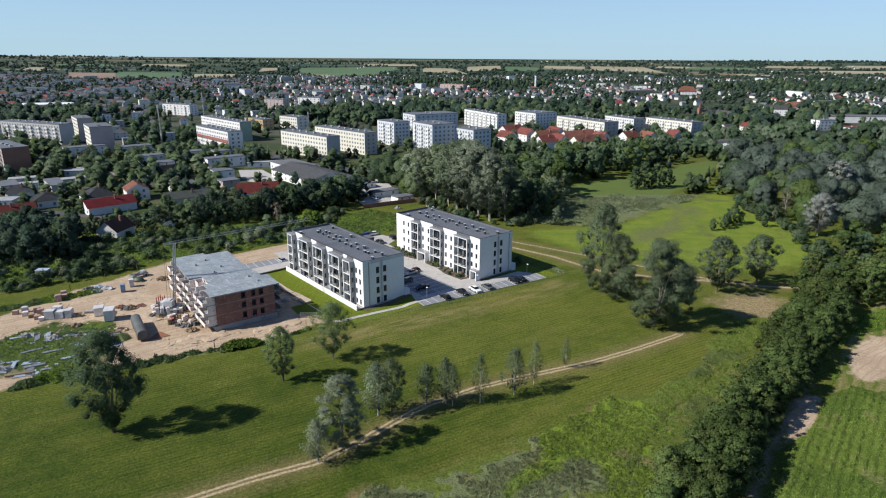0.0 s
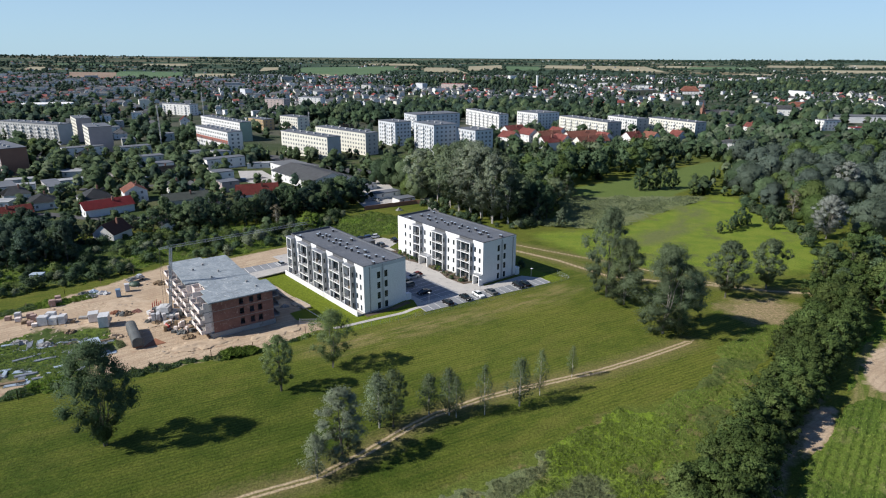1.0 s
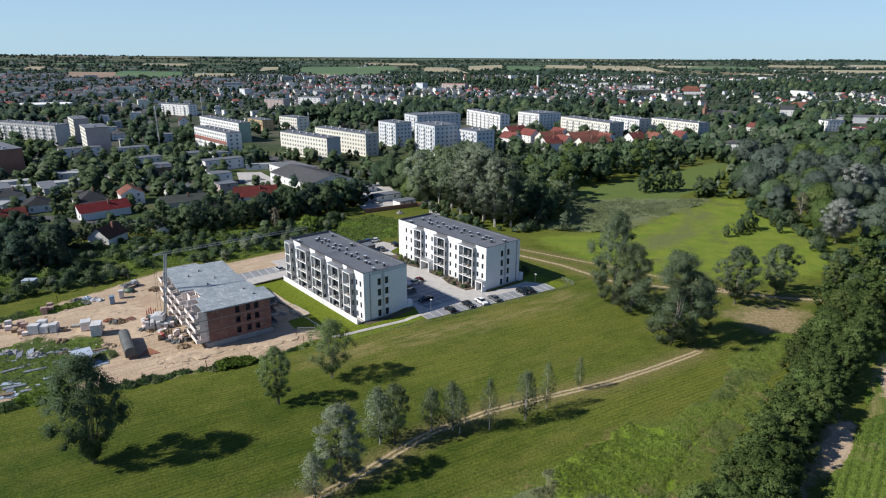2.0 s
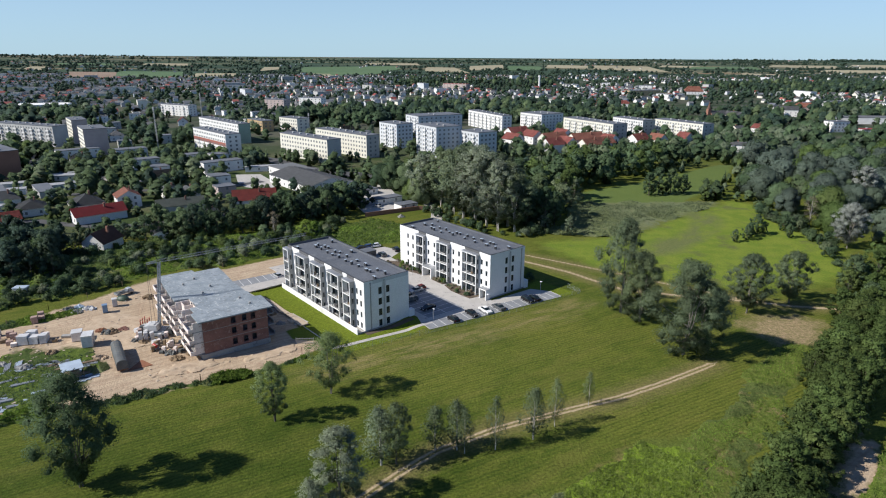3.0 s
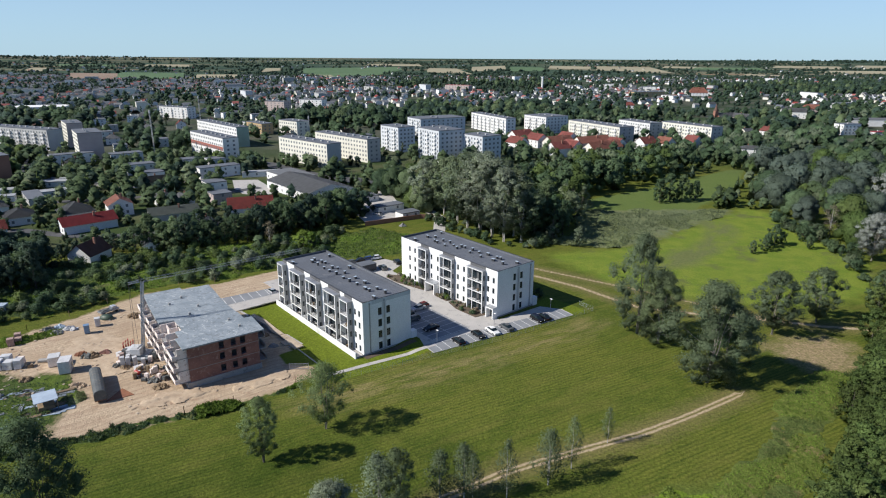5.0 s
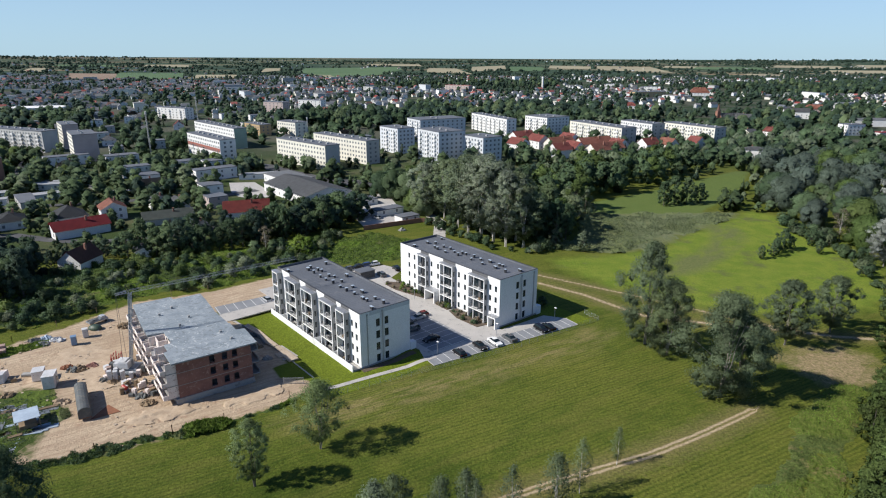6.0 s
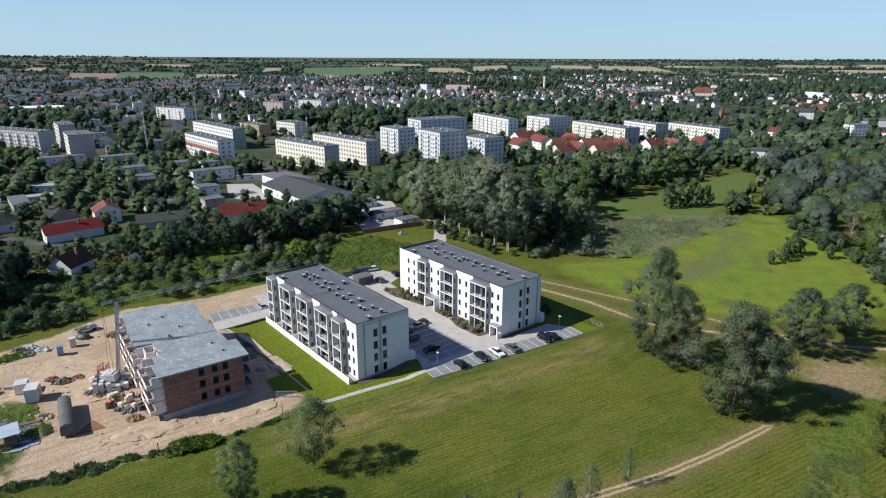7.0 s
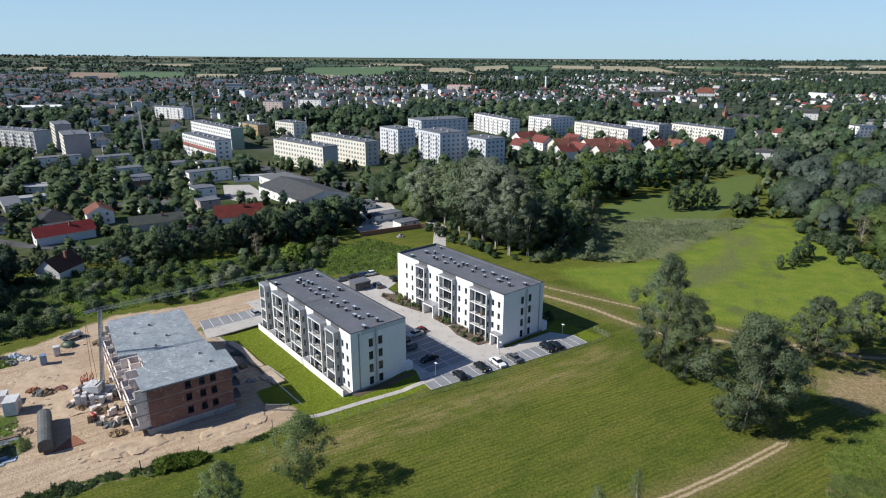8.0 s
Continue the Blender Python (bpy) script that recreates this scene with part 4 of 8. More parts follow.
for z in (1.3, 4.1, 6.9):
    bm = bmesh.new()
    prism(bm, [(-1.28, 0.6), (16.4, 0.6), (16.4, 13.0), (-1.28, 13.0)], z, z + 0.22)
    part("floor_slab", bm, M["concrete"], shell, "bare concrete floor slab")
    bm = bmesh.new()
    prism(bm, rear_low, z, z + 0.22)
    part("floor_slab", bm, M["concrete"], shell, "bare concrete floor slab")
bm = bmesh.new()
prism(bm, front_up, HC - 0.3, HC)
part("roof_slab", bm, M["raw_slab"], shell, "raw stained concrete roof slab")
bm = bmesh.new()
prism(bm, rear, HC - 0.55, HC - 0.12)
part("roof_slab", bm, M["raw_slab"], shell, "raw stained concrete roof slab")
# cross walls between the balconies and the inner long walls
for k, z in enumerate((1.52, 4.32, 7.12)):
    top = z + 2.28 if k == 2 else z + 2.58
    for y in (0.62, 6.0, 9.8, 16.5, 21.5, 26.5, 31.5, 36.6):
        part("cross_wall", boxes((-1.1 if y < 10 else -0.9, y, z, 3.2, y + 0.25, top - (0.25 if y > 13 else 0)), bevel=0.01), M["lime"], shell, "pale block cross wall")
    hs = [(y, y + 1.5, z + 0.05, z + 2.1) for y in (2.0, 7.4, 13.6, 18.0, 23.2, 28.0, 33.2)]
    bm = wall_with_holes(0.7, 36.5, z, top - 0.3, hs, 0.25)
    bm.transform(Matrix.Translation((2.4, 0, 0)) @ facade_pose("long", 17, 37))
    part("inner_wall", bm, M["lime"], shell, "clay block wall smeared with mortar")
    hs = [(y, y + 1.4, z + 0.1, z + 2.0) for y in (3.0, 9.0, 16.0, 22.0, 28.0)]
    bm = wall_with_holes(0.7, 36.0, z, top - 0.3, hs, 0.25)
    bm.transform(Matrix.Translation((-1.0, 0, 0)) @ facade_pose("back", 16.4, 37))
    part("outer_wall", bm, M["brick"], shell, "red clay block outer wall")
    # dark block fills each storey; the rooms' shade is in its colour
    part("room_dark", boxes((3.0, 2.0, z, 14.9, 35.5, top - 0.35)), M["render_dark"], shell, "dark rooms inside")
    bm = wall_with_holes(0.3, 15.2, z, top - 0.3, [(3, 4.2, z + 0.6, z + 2.0), (10, 11.2, z + 0.6, z + 2.0)], 0.25)
    bm.transform(Matrix.Translation((0, -0.4, 0)) @ facade_pose("end", 16, 37))
    part("end_wall", bm, M["brick"], shell, "red clay block end wall")
    for y0, y1 in ((0.7, 5.6), (6.4, 9.4), (14.0, 17.0), (18.0, 21.4), (23.0, 26.4), (27.4, 31.0), (33.0, 36.6)):
        part("balcony_parapet", boxes((-2.12, y0, z - 0.15, -2.0, y1, z + 0.85), (-2.0, y0, z - 0.15, -0.2, y0 + 0.14, z + 0.85), (-2.0, y1 - 0.14, z - 0.15, -0.2, y1, z + 0.85), (-2.0, y0 + 0.14, z - 0.05, -1.3, y1 - 0.14, z + 0.21), bevel=0.02), M["lime"], shell, "pale unfinished balcony parapet")
    part("side_balcony", boxes((16.42, 1.2, z - 0.2, 18.2, 5.4, z), (18.05, 1.2, z, 18.2, 5.4, z + 0.8), bevel=0.02), M["concrete"], shell, "concrete side balcony")
for z in (1.52, 4.32, 7.12):
    for y in (1.6, 3.4, 5.0, 7.4, 8.8, 15.0, 18.4, 20.0, 23.6, 25.2, 28.2, 30.0, 33.0, 35.2):
        bm = bmesh.new()
        tube(bm, (-0.75, y, z), (-0.75, y, z + 2.56 if z < 7 else z + 2.0), 0.05, n=5)
        part("steel_prop", bm, M["zinc"], shell)
for x, y in ((6, 18), (9, 22), (12.5, 9), (13.4, 4.2), (7, 30), (3.5, 27)):
    part("roof_upstand", boxes((x, y, HC - 0.15, x + 0.5, y + 0.4, HC + 0.45), bevel=0.02), M["concrete"], shell, "small concrete upstand")
part("stair_core", boxes((0.4, 13.4, 6.9, 0.6, 16.6, HC - 0.6), (0.6, 13.4, 6.9, 2.3, 13.6, HC - 0.6)), M["lime"], shell, "open stair well walls")

laid("terrace_slab", [(-56.4, 183.2), (-51.8, 178.8), (-47.7, 173.6), (-44.9, 170.4), (-46.0, 169.5), (-48.2, 171.2), (-50.6, 175.2), (-54.2, 178.6), (-57.2, 181.6)], 0.05, M["sand_slab"], "dusty unfinished terrace strip along the lawn", "terrace")
laid("terrace_slab", [(-44.6, 170.2), (-41.7, 167.3), (-38.3, 163.4), (-40.2, 161.9), (-42.2, 164.2), (-43.0, 163.6), (-44.6, 165.6), (-43.6, 166.5), (-45.8, 169.2)], 0.06, M["sand_slab"], "dusty paved terrace at the lawn's edge", "terrace")
# ---- crane beside the shell
crane = thing("tower_crane", pose(-74.8, 157.0, 0), "grey self-erecting tower crane with a long lattice jib", "crane")


def lattice(a, b, w, step, r, up=Vector((0, 0, 1))):
    """A square lattice boom from a to b."""
    bm = bmesh.new()
    a, b = Vector(a), Vector(b)
    d = (b - a).normalized()
    s = d.cross(up).normalized() if abs(d.dot(up)) < 0.9 else Vector((1, 0, 0))
    t = s.cross(d).normalized()
    cs = [s * (w / 2) * i + t * (w / 2) * j for i, j in ((-1, -1), (1, -1), (1, 1), (-1, 1))]
    for c in cs:
        tube(bm, a + c, b + c, r, n=4)
    k = int((b - a).length / step)
    for i in range(k):
        p, q = a + d * step * i, a + d * step * (i + 1)
        for e in range(4):
            tube(bm, p + cs[e], q + cs[(e + 1) % 4], r * 0.6, n=3)
    return bm


part("mast", lattice((0, 0, 1.4), (2.0, 0.4, 19.0), 0.5, 0.8, 0.085), M["steel_grey"], crane, "grey lattice mast")
part("jib", lattice((1.0, -0.3, 19.3), (34.0, 21.0, 20.4), 0.6, 1.3, 0.022), M["zinc"], crane, "pale lattice jib")
part("counter_jib", lattice((1.5, 0.0, 19.3), (-0.4, -1.2, 19.1), 0.4, 0.6, 0.05), M["steel_grey"], crane)
for p, q, r in (((2.0, 0.4, 19.0), (1.4, 0.0, 21.0), 0.08), ((1.4, 0.0, 21.0), (18.0, 11.0, 20.2), 0.03), ((-0.4, -1.2, 19.0), (-1.5, -0.5, 2.2), 0.035), ((-0.3, -1.1, 19.0), (-0.6, -0.3, 2.2), 0.035)):
    bm = bmesh.new()
    tube(bm, p, q, r, n=5)
    part("stay_cable", bm, M["rail"], crane)
part("turntable", boxes((-2.2, -1.6, 0.9, 1.8, 1.6, 1.4), bevel=0.08), M["steel_grey"], crane, "grey turntable frame")
part("machine_house", boxes((-2.1, -1.9, 1.4, 0.2, 0.9, 3.0), (-1.9, -1.7, 3.0, -0.4, 0.6, 3.2), bevel=0.06), M["sheet_white"], crane, "dirty white machine house")
frames = thing("formwork_frames", pose(-80.4, 161.4, gz(-80.4, 161.4), 0, 0, 20), "red steel formwork frames standing on end", "formwork")
for k in range(5):
    x = -1.3 + 0.55 * k
    h = 1.9 + 0.35 * (k % 3)
    part("frame", boxes((x, -0.7, 0.0, x + 0.12, -0.6, h), (x, 0.6, 0.0, x + 0.12, 0.7, h), (x, -0.6, h - 0.12, x + 0.12, 0.6, h), (x, -0.6, h * 0.5, x + 0.12, 0.6, h * 0.5 + 0.1), (x, -0.6, 0.1, x + 0.12, 0.6, 0.22), (x + 0.04, -0.6, 0.22, x + 0.08, 0.6, h * 0.5), bevel=0.01), M["steel_red"], frames)
for k in range(4):
    part("ballast_block", boxes((-3.2, -1.7, 0.9 + 0.45 * k, -2.25, 1.7, 1.32 + 0.45 * k), bevel=0.05), M["sheet_white"], crane, "white concrete ballast block")
for x, y in ((-2.8, -2.6), (2.6, -2.6), (2.6, 2.6), (-2.8, 2.6)):
    part("outrigger", boxes((x - 0.35, y - 0.35, 0, x + 0.35, y + 0.35, 0.35), (min(x, 0) , y - 0.15, 0.5, max(x, 0), y + 0.15, 0.8), (x - 0.12, y - 0.12, 0.3, x + 0.12, y + 0.12, 0.8), bevel=0.03), M["steel_grey"], crane)
part("undercarriage", boxes((-2.8, -2.7, 0.45, 2.6, 2.7, 0.9)), M["steel_grey"], crane)

# ---------------------------------------------------------------- car park and paths
P0, P1 = Vector((-6.0, 159.9)), Vector((32.2, 183.1))
PD = (P1 - P0).normalized()
PN = Vector((-PD.y, PD.x))


def row_plan(a, b, c, d):
    """An outline by metres along (a to b) and in from (c to d) the meadow edge of the car park."""
    return [tuple(P0 + PD * s + PN * t) for s, t in ((a, c), (b, c), (b, d), (a, d))]


PL = (P1 - P0).length
yard_plan = [tuple(P0 + PN * 4.9), tuple(P1 + PN * 4.9), local(B_AT, B_TURN, B_WID + 1, -2.0), local(B_AT, B_TURN, -0.2, -1.2), local(B_AT, B_TURN, 0.0, 0.0), local(B_AT, B_TURN, 0.0, 43.8), local(B_AT, B_TURN, 0.5, 50), local(B_AT, B_TURN, 8, 54), local(B_AT, B_TURN, 6, 62), local(A_AT, A_TURN, 15, 62), local(A_AT, A_TURN, 14.6, 4), local(A_AT, A_TURN, 15.6, -1.5)]
laid("pavement", yard_plan, 0.03, M["paving"], "pale concrete paving of the courtyard between the blocks")
laid("parking_strip", row_plan(0, PL, 0.0, 4.9), 0.03, M["bays"], "grey block-paved parking strip along the meadow")
inner = a_plan((17.5, -4.6), (29.6, -5.0), (29.6, 16.4), (17.5, 16.4))
laid("parking_strip", inner, 0.035, M["bays"], "grey block-paved parking strip in the courtyard")
laid("parking_strip", a_plan((17.2, 48), (32, 55), (30, 60), (17, 60)), 0.034, M["bays"], "grey block-paved parking strip behind the blocks")
laid("pavement_2", a_plan((-15.5, 44.6), (2.0, 45.2), (14.6, 45.2), (14.6, 62), (1.5, 62), (2.2, 50.2), (-14.6, 50.6)), 0.0, M["paving"], "pale paved drive at the end of the block")
laid("parking_strip", a_plan((-14.6, 50.6), (2.2, 50.2), (1.4, 55.6), (-13.8, 56.8)), 0.02, M["bays"], "grey block-paved parking strip beside the sandy yard")


def line_on(parent, p, q, w, z, name="bay_line"):
    p, q = Vector(p), Vector(q)
    d = (q - p).normalized()
    s = Vector((-d.y, d.x)) * w / 2
    bm = bmesh.new()
    prism(bm, [tuple(p - s), tuple(q - s), tuple(q + s), tuple(p + s)], z - 0.05, z)
    part(name, bm, M["line_white"], parent)


strips = [o for o in bpy.data.objects if o.name.startswith("parking_strip")]
k = 0
while 2.5 * k <= PL:
    line_on(strips[0], P0 + PD * 2.5 * k, P0 + PD * 2.5 * k + PN * 4.9, 0.14, 0.036)
    k += 1
for k in range(9):
    line_on(strips[1], a_plan((17.6, -4.4 + 2.55 * k))[0], a_plan((29.5, -4.6 + 2.55 * k))[0], 0.14, 0.041)
line_on(strips[1], a_plan((23.5, -4.6))[0], a_plan((23.5, 16.2))[0], 0.14, 0.0405)
for k in range(7):
    line_on(strips[3], a_plan((-14.3 + 2.6 * k, 50.7))[0], a_plan((-13.6 + 2.55 * k, 56.4 - 0.1 * k))[0], 0.14, 0.026)


def kerb_run(name, pts, z, label, w=0.16):
    bm = bmesh.new()
    for p, q in zip(pts, pts[1:]):
        p, q = Vector(p), Vector(q)
        d = (q - p).normalized()
        s = Vector((-d.y, d.x)) * w / 2
        prism(bm, [tuple(p - s), tuple(q - s), tuple(q + s), tuple(p + s)], z - 0.3, z)
    return tagged(part(name, bm, M["kerb"]), label, "kerb", kind="structure")


kerb_run("kerb", [P0 + PN * 4.9, P0, P1, P1 + PN * 4.9], 0.12, "pale concrete kerb round the parking strip")
kerb_run("kerb", [Vector(p) for p in a_plan((15.8, -1.7), (14.7, 4), (14.7, 44))], 0.12, "pale concrete kerb beside the block")
walk_pts = a_plan((-11.5, -2.9), (-1.0, -4.2), (7.3, -5.5), (13.0, -6.6), (16.6, -6.9))


def ribbon(name, pts, w, lift, material, label, category="path"):
    """A strip laid over the ground along a line."""
    dense = []
    for p, q in zip(pts, pts[1:]):
        k = max(2, int((Vector(q) - Vector(p)).length / 1.5))
        dense += [Vector(p).lerp(Vector(q), i / k) for i in range(k)]
    dense.append(Vector(pts[-1]))
    vs, fs = [], []
    for i, p in enumerate(dense):
        d = (dense[min(i + 1, len(dense) - 1)] - dense[max(i - 1, 0)]).normalized()
        s = Vector((-d.y, d.x)) * w / 2
        for e, dz in ((-1, -0.25), (-1, lift), (1, lift), (1, -0.25)):
            x, y = p.x + e * s.x, p.y + e * s.y
            vs.append((x, y, gz(x, y) + dz))
        if i:
            a = 4 * i
            fs += [(a - 4 + j, a - 3 + j, a + 1 + j, a + j) for j in range(3)]
    return tagged(new(name, mesh_of(name, vs, fs, material)), label, category, kind="structure")


ribbon("footpath", walk_pts, 1.3, 0.06, M["paving"], "pale concrete footpath past the gable")
ribbon("footpath", a_plan((-12.9, 44.4), (-11.2, 30.0), (-10.2, 16.6)), 0.8, 0.05, M["paving"], "narrow slab path at the lawn's edge")
ribbon("footpath", a_plan((-9.6, 23.0), (-9.0, 15.2)), 1.3, 0.05, M["paving"], "narrow slab path at the lawn's edge")
ribbon("footpath", a_plan((-9.2, 15.0), (-12.4, 15.2)), 1.0, 0.055, M["paving"], "narrow slab path at the lawn's edge")
ribbon("footpath", a_plan((-10.9, 14.4), (-10.7, 3.0)), 0.35, 0.06, M["paving"], "thin kerb line through the grass")
ribbon("retaining_wall", [(-57.4, 181.4), (-54.4, 178.4), (-50.8, 175.0), (-48.4, 171.0)], 0.2, 0.9, M["concrete"], "low raw concrete wall along the lawn", "wall")
# dark strip laid as shade at the gable's foot, where nothing is planted
ribbon("flower_bed", a_plan((-0.4, -0.9), (7.0, -1.3), (14.0, -1.9)), 1.7, 0.04, M["soil"], "dark planting strip along the gable", "flower bed")

# ---------------------------------------------------------------- trees
RG = np.random.RandomState(11)


def ico(sub):
    bm = bmesh.new()
    bmesh.ops.create_icosphere(bm, subdivisions=sub, radius=1.0)
    v = np.array([x.co[:] for x in bm.verts])
    f = np.array([[y.index for y in x.verts] for x in bm.faces])
    bm.free()
    return v, f


ICO1, ICO2 = ico(1), ico(2)
OCTA = (np.array([(1, 0, 0), (-1, 0, 0), (0, 1, 0), (0, -1, 0), (0, 0, 1), (0, 0, -1)], dtype=float), np.array([(0, 2, 4), (2, 1, 4), (1, 3, 4), (3, 0, 4), (2, 0, 5), (1, 2, 5), (3, 1, 5), (0, 3, 5)]))


def unit(a):
    return a / np.maximum(np.linalg.norm(a, axis=1, keepdims=True), 1e-9)


def crown_arrays(rg, lobes, n, leaf, core=0.62, droop=0.0, dome=0.55, solid=None, shell=False):
    """Leaf sprays gathered in clumps (x, y, z, r, rz), uneven and with gaps, round dim inner masses."""
    n = int(n * 1.7)
    L = np.array(lobes, dtype=float)
    w = L[:, 3] * (L[:, 3] + L[:, 4])
    pick = rg.choice(len(L), n, p=w / w.sum())
    d = rg.normal(size=(n, 3))
    d[:, 2] = np.where(d[:, 2] < -0.4, -0.6 * d[:, 2], d[:, 2])
    d = unit(d)
    ph = rg.uniform(0, 6.28, (len(L), 3))[pick]
    lump = 1 + 0.18 * np.sin(4.1 * d[:, 0] + ph[:, 0]) * np.sin(3.7 * d[:, 1] + ph[:, 1]) + 0.1 * np.sin(7.3 * d[:, 2] + ph[:, 2])
    rad = lump * (1.1 - 0.6 * rg.uniform(0, 1, n) ** 1.5) * np.where(rg.uniform(0, 1, n) < 0.16, rg.uniform(1.0, 1.6 if dome < 0.7 else 1.15, n), 1.0)
    if shell:
        rad = lump * 0.6 + 0.4 * rg.uniform(0.7, 1.5, n)
    c = L[pick, :3] + d * rad[:, None] * L[pick][:, [3, 3, 4]]
    nrm = unit(d * 0.9 + rg.normal(size=(n, 3)) * 0.5 + np.array([0, 0, 0.25]))
    nrm *= np.where((nrm * d).sum(1, keepdims=True) < 0, -1.0, 1.0)
    t = unit(np.cross(nrm, rg.normal(size=(n, 3))))
    s = np.cross(nrm, t)
    if droop:
        t = unit(t * (1 - droop) + np.array([0, 0, -1.0]) * droop)
    a = leaf * rg.uniform(0.6, 1.35, n)[:, None]
    b = a * rg.uniform(0.5, 0.9, n)[:, None]
    v = np.stack([c - t * a * 0.7 - s * b * 0.55, c + t * a, c - t * a * 0.4 + s * b * 0.85], 1).reshape(-1, 3)
    vs, fs, base = [v], [np.arange(3 * n).reshape(n, 3)], len(v)
    mid = np.array([0, 0, (L[:, 2].min() + L[:, 2].max()) * 0.45])
    soft = unit(d * 1.3 * (1 - dome) + unit(c - mid) * 1.3 * dome + rg.normal(size=(n, 3)) * 0.14)
    ns = [np.repeat(soft, 3, axis=0)]
    if core:
        iv, jf = solid or OCTA
        for x, y, z, r, rz in L:
            k = core * rg.uniform(0.85, 1.12, (len(iv), 1)) * (1.0 if solid else 1.15)
            ctr = np.array([x, y, z])
            vs.append(iv * k * np.array([r, r, rz]) + ctr)
            fs.append(jf + base)
            ns.append(unit(iv * 1.6 * (1 - dome) + unit(ctr[None] - mid) * 1.3 * dome))
            base += len(iv)
    return np.concatenate(vs), np.concatenate(fs), np.concatenate(ns)


# outline of each kind of crown: (share of the height, share of the half width), clump radius, how tall a clump is
CROWN = {
    "round": (((0.12, 0.22), (0.28, 0.75), (0.52, 1.0), (0.78, 0.82), (1.0, 0.2)), 0.105, 1.0),
    "skirt": (((0.04, 0.55), (0.22, 0.92), (0.48, 1.0), (0.75, 0.78), (1.0, 0.2)), 0.105, 1.05),
    "vase": (((0.03, 0.06), (0.14, 0.30), (0.30, 0.80), (0.46, 1.0), (0.64, 0.85), (0.84, 0.62), (1.0, 0.25)), 0.125, 1.15),
    "poplar": (((0.14, 0.25), (0.3, 0.75), (0.55, 1.0), (0.8, 0.85), (1.0, 0.3)), 0.085, 1.35),
    "slim": (((0.12, 0.3), (0.34, 1.0), (0.66, 0.8), (1.0, 0.1)), 0.16, 1.5),
    "willow": (((0.03, 0.72), (0.25, 1.0), (0.55, 0.98), (0.82, 0.7), (1.0, 0.3)), 0.18, 1.0),
    "bush": (((0.05, 0.85), (0.4, 1.0), (0.75, 0.7), (1.0, 0.2)), 0.17, 0.9),
}


def lobes_for(kind, h, w, rg, count=24):
    """Clumps of leaves that fill the outline of a crown of height h and width w."""
    out = []
    if kind == "spruce":
        for i in range(9):
            u = i / 8
            r = w * 0.5 * (1.0 - 0.9 * u)
            for k in range(3 if u < 0.7 else 1):
                a = i + k * 2.1
                out.append((r * 0.45 * math.cos(a), r * 0.45 * math.sin(a), h * (0.1 + 0.84 * u), r * 0.62, h * 0.075))
        return out
    line, size, tall = CROWN[kind]
    us, rs = [p[0] for p in line], [p[1] for p in line]
    p1, p2, p3 = rg.uniform(0, 6.28, 3)
    grow = (26.0 / count) ** 0.24
    for i in range(count):
        u = us[0] + (1 - us[0]) * ((i + rg.uniform(0, 1)) / count) ** 0.88
        a = i * 2.4 + rg.uniform(-0.5, 0.5)
        env = w * 0.5 * float(np.interp(u, us, rs)) * (1 + 0.1 * math.sin(2 * a + p1 + 4 * u) + 0.1 * math.sin(3 * a + p2 - 7 * u) + 0.08 * math.sin(9 * u + p3))
        r = w * size * grow * rg.uniform(0.7, 1.3)
        q = max(0.0, env - 0.75 * r) * rg.uniform(0.12, 1.0) ** 0.5
        rz = r * tall * rg.uniform(0.8, 1.25)
        out.append((q * math.cos(a), q * math.sin(a), min(h * u, h - rz * 0.9), min(r, max(env, 0.4 * r)), rz))
    return out


def trunk_bm(h, w, lobes, rg, thick, stems=1):
    """Stems that rise from one foot and part, with limbs that reach into the clumps."""
    bm = bmesh.new()
    high = sorted(lobes, key=lambda q: -q[2])[:max(4, len(lobes) // 3)]
    lines = []
    for s in range(stems):
        g = high[(s * 5 + 1) % len(high)]
        k = thick / stems ** 0.4
        pts = [Vector((rg.uniform(-1, 1) * 0.02 * w, rg.uniform(-1, 1) * 0.02 * w, -0.3))]
        for i in range(1, 6):
            u = i / 5
            b = u ** (1.25 if stems > 2 else 2.2)
            pts.append(Vector((g[0] * b + rg.uniform(-0.012, 0.012) * h, g[1] * b + rg.uniform(-0.012, 0.012) * h, g[2] * 0.96 * u)))
        for i in range(5):
            tube(bm, pts[i], pts[i + 1], k * (1 - 0.18 * i), k * (1 - 0.18 * (i + 1)), 6)
        lines.append(pts)
    for k in range(min(len(lobes), 16)):
        l = lobes[(k * 7 + 3) % len(lobes)]
        near = min(lines, key=lambda q: (q[3].x - l[0]) ** 2 + (q[3].y - l[1]) ** 2)
        u = min(4.2, max(0.8, 5 * 0.55 * l[2] / (near[5].z + 0.01)))
        a = near[int(u)].lerp(near[int(u) + 1], u - int(u))
        b = Vector((l[0], l[1], max(l[2], a.z + 0.2)))
        m = a.lerp(b, 0.5) + Vector((0, 0, 0.05 * h * rg.uniform(-0.3, 0.6)))
        tube(bm, a, m, thick * 0.24, thick * 0.13, 5)
        tube(bm, m, b, thick * 0.13, thick * 0.04, 4)
    return bm


PROTO = {}


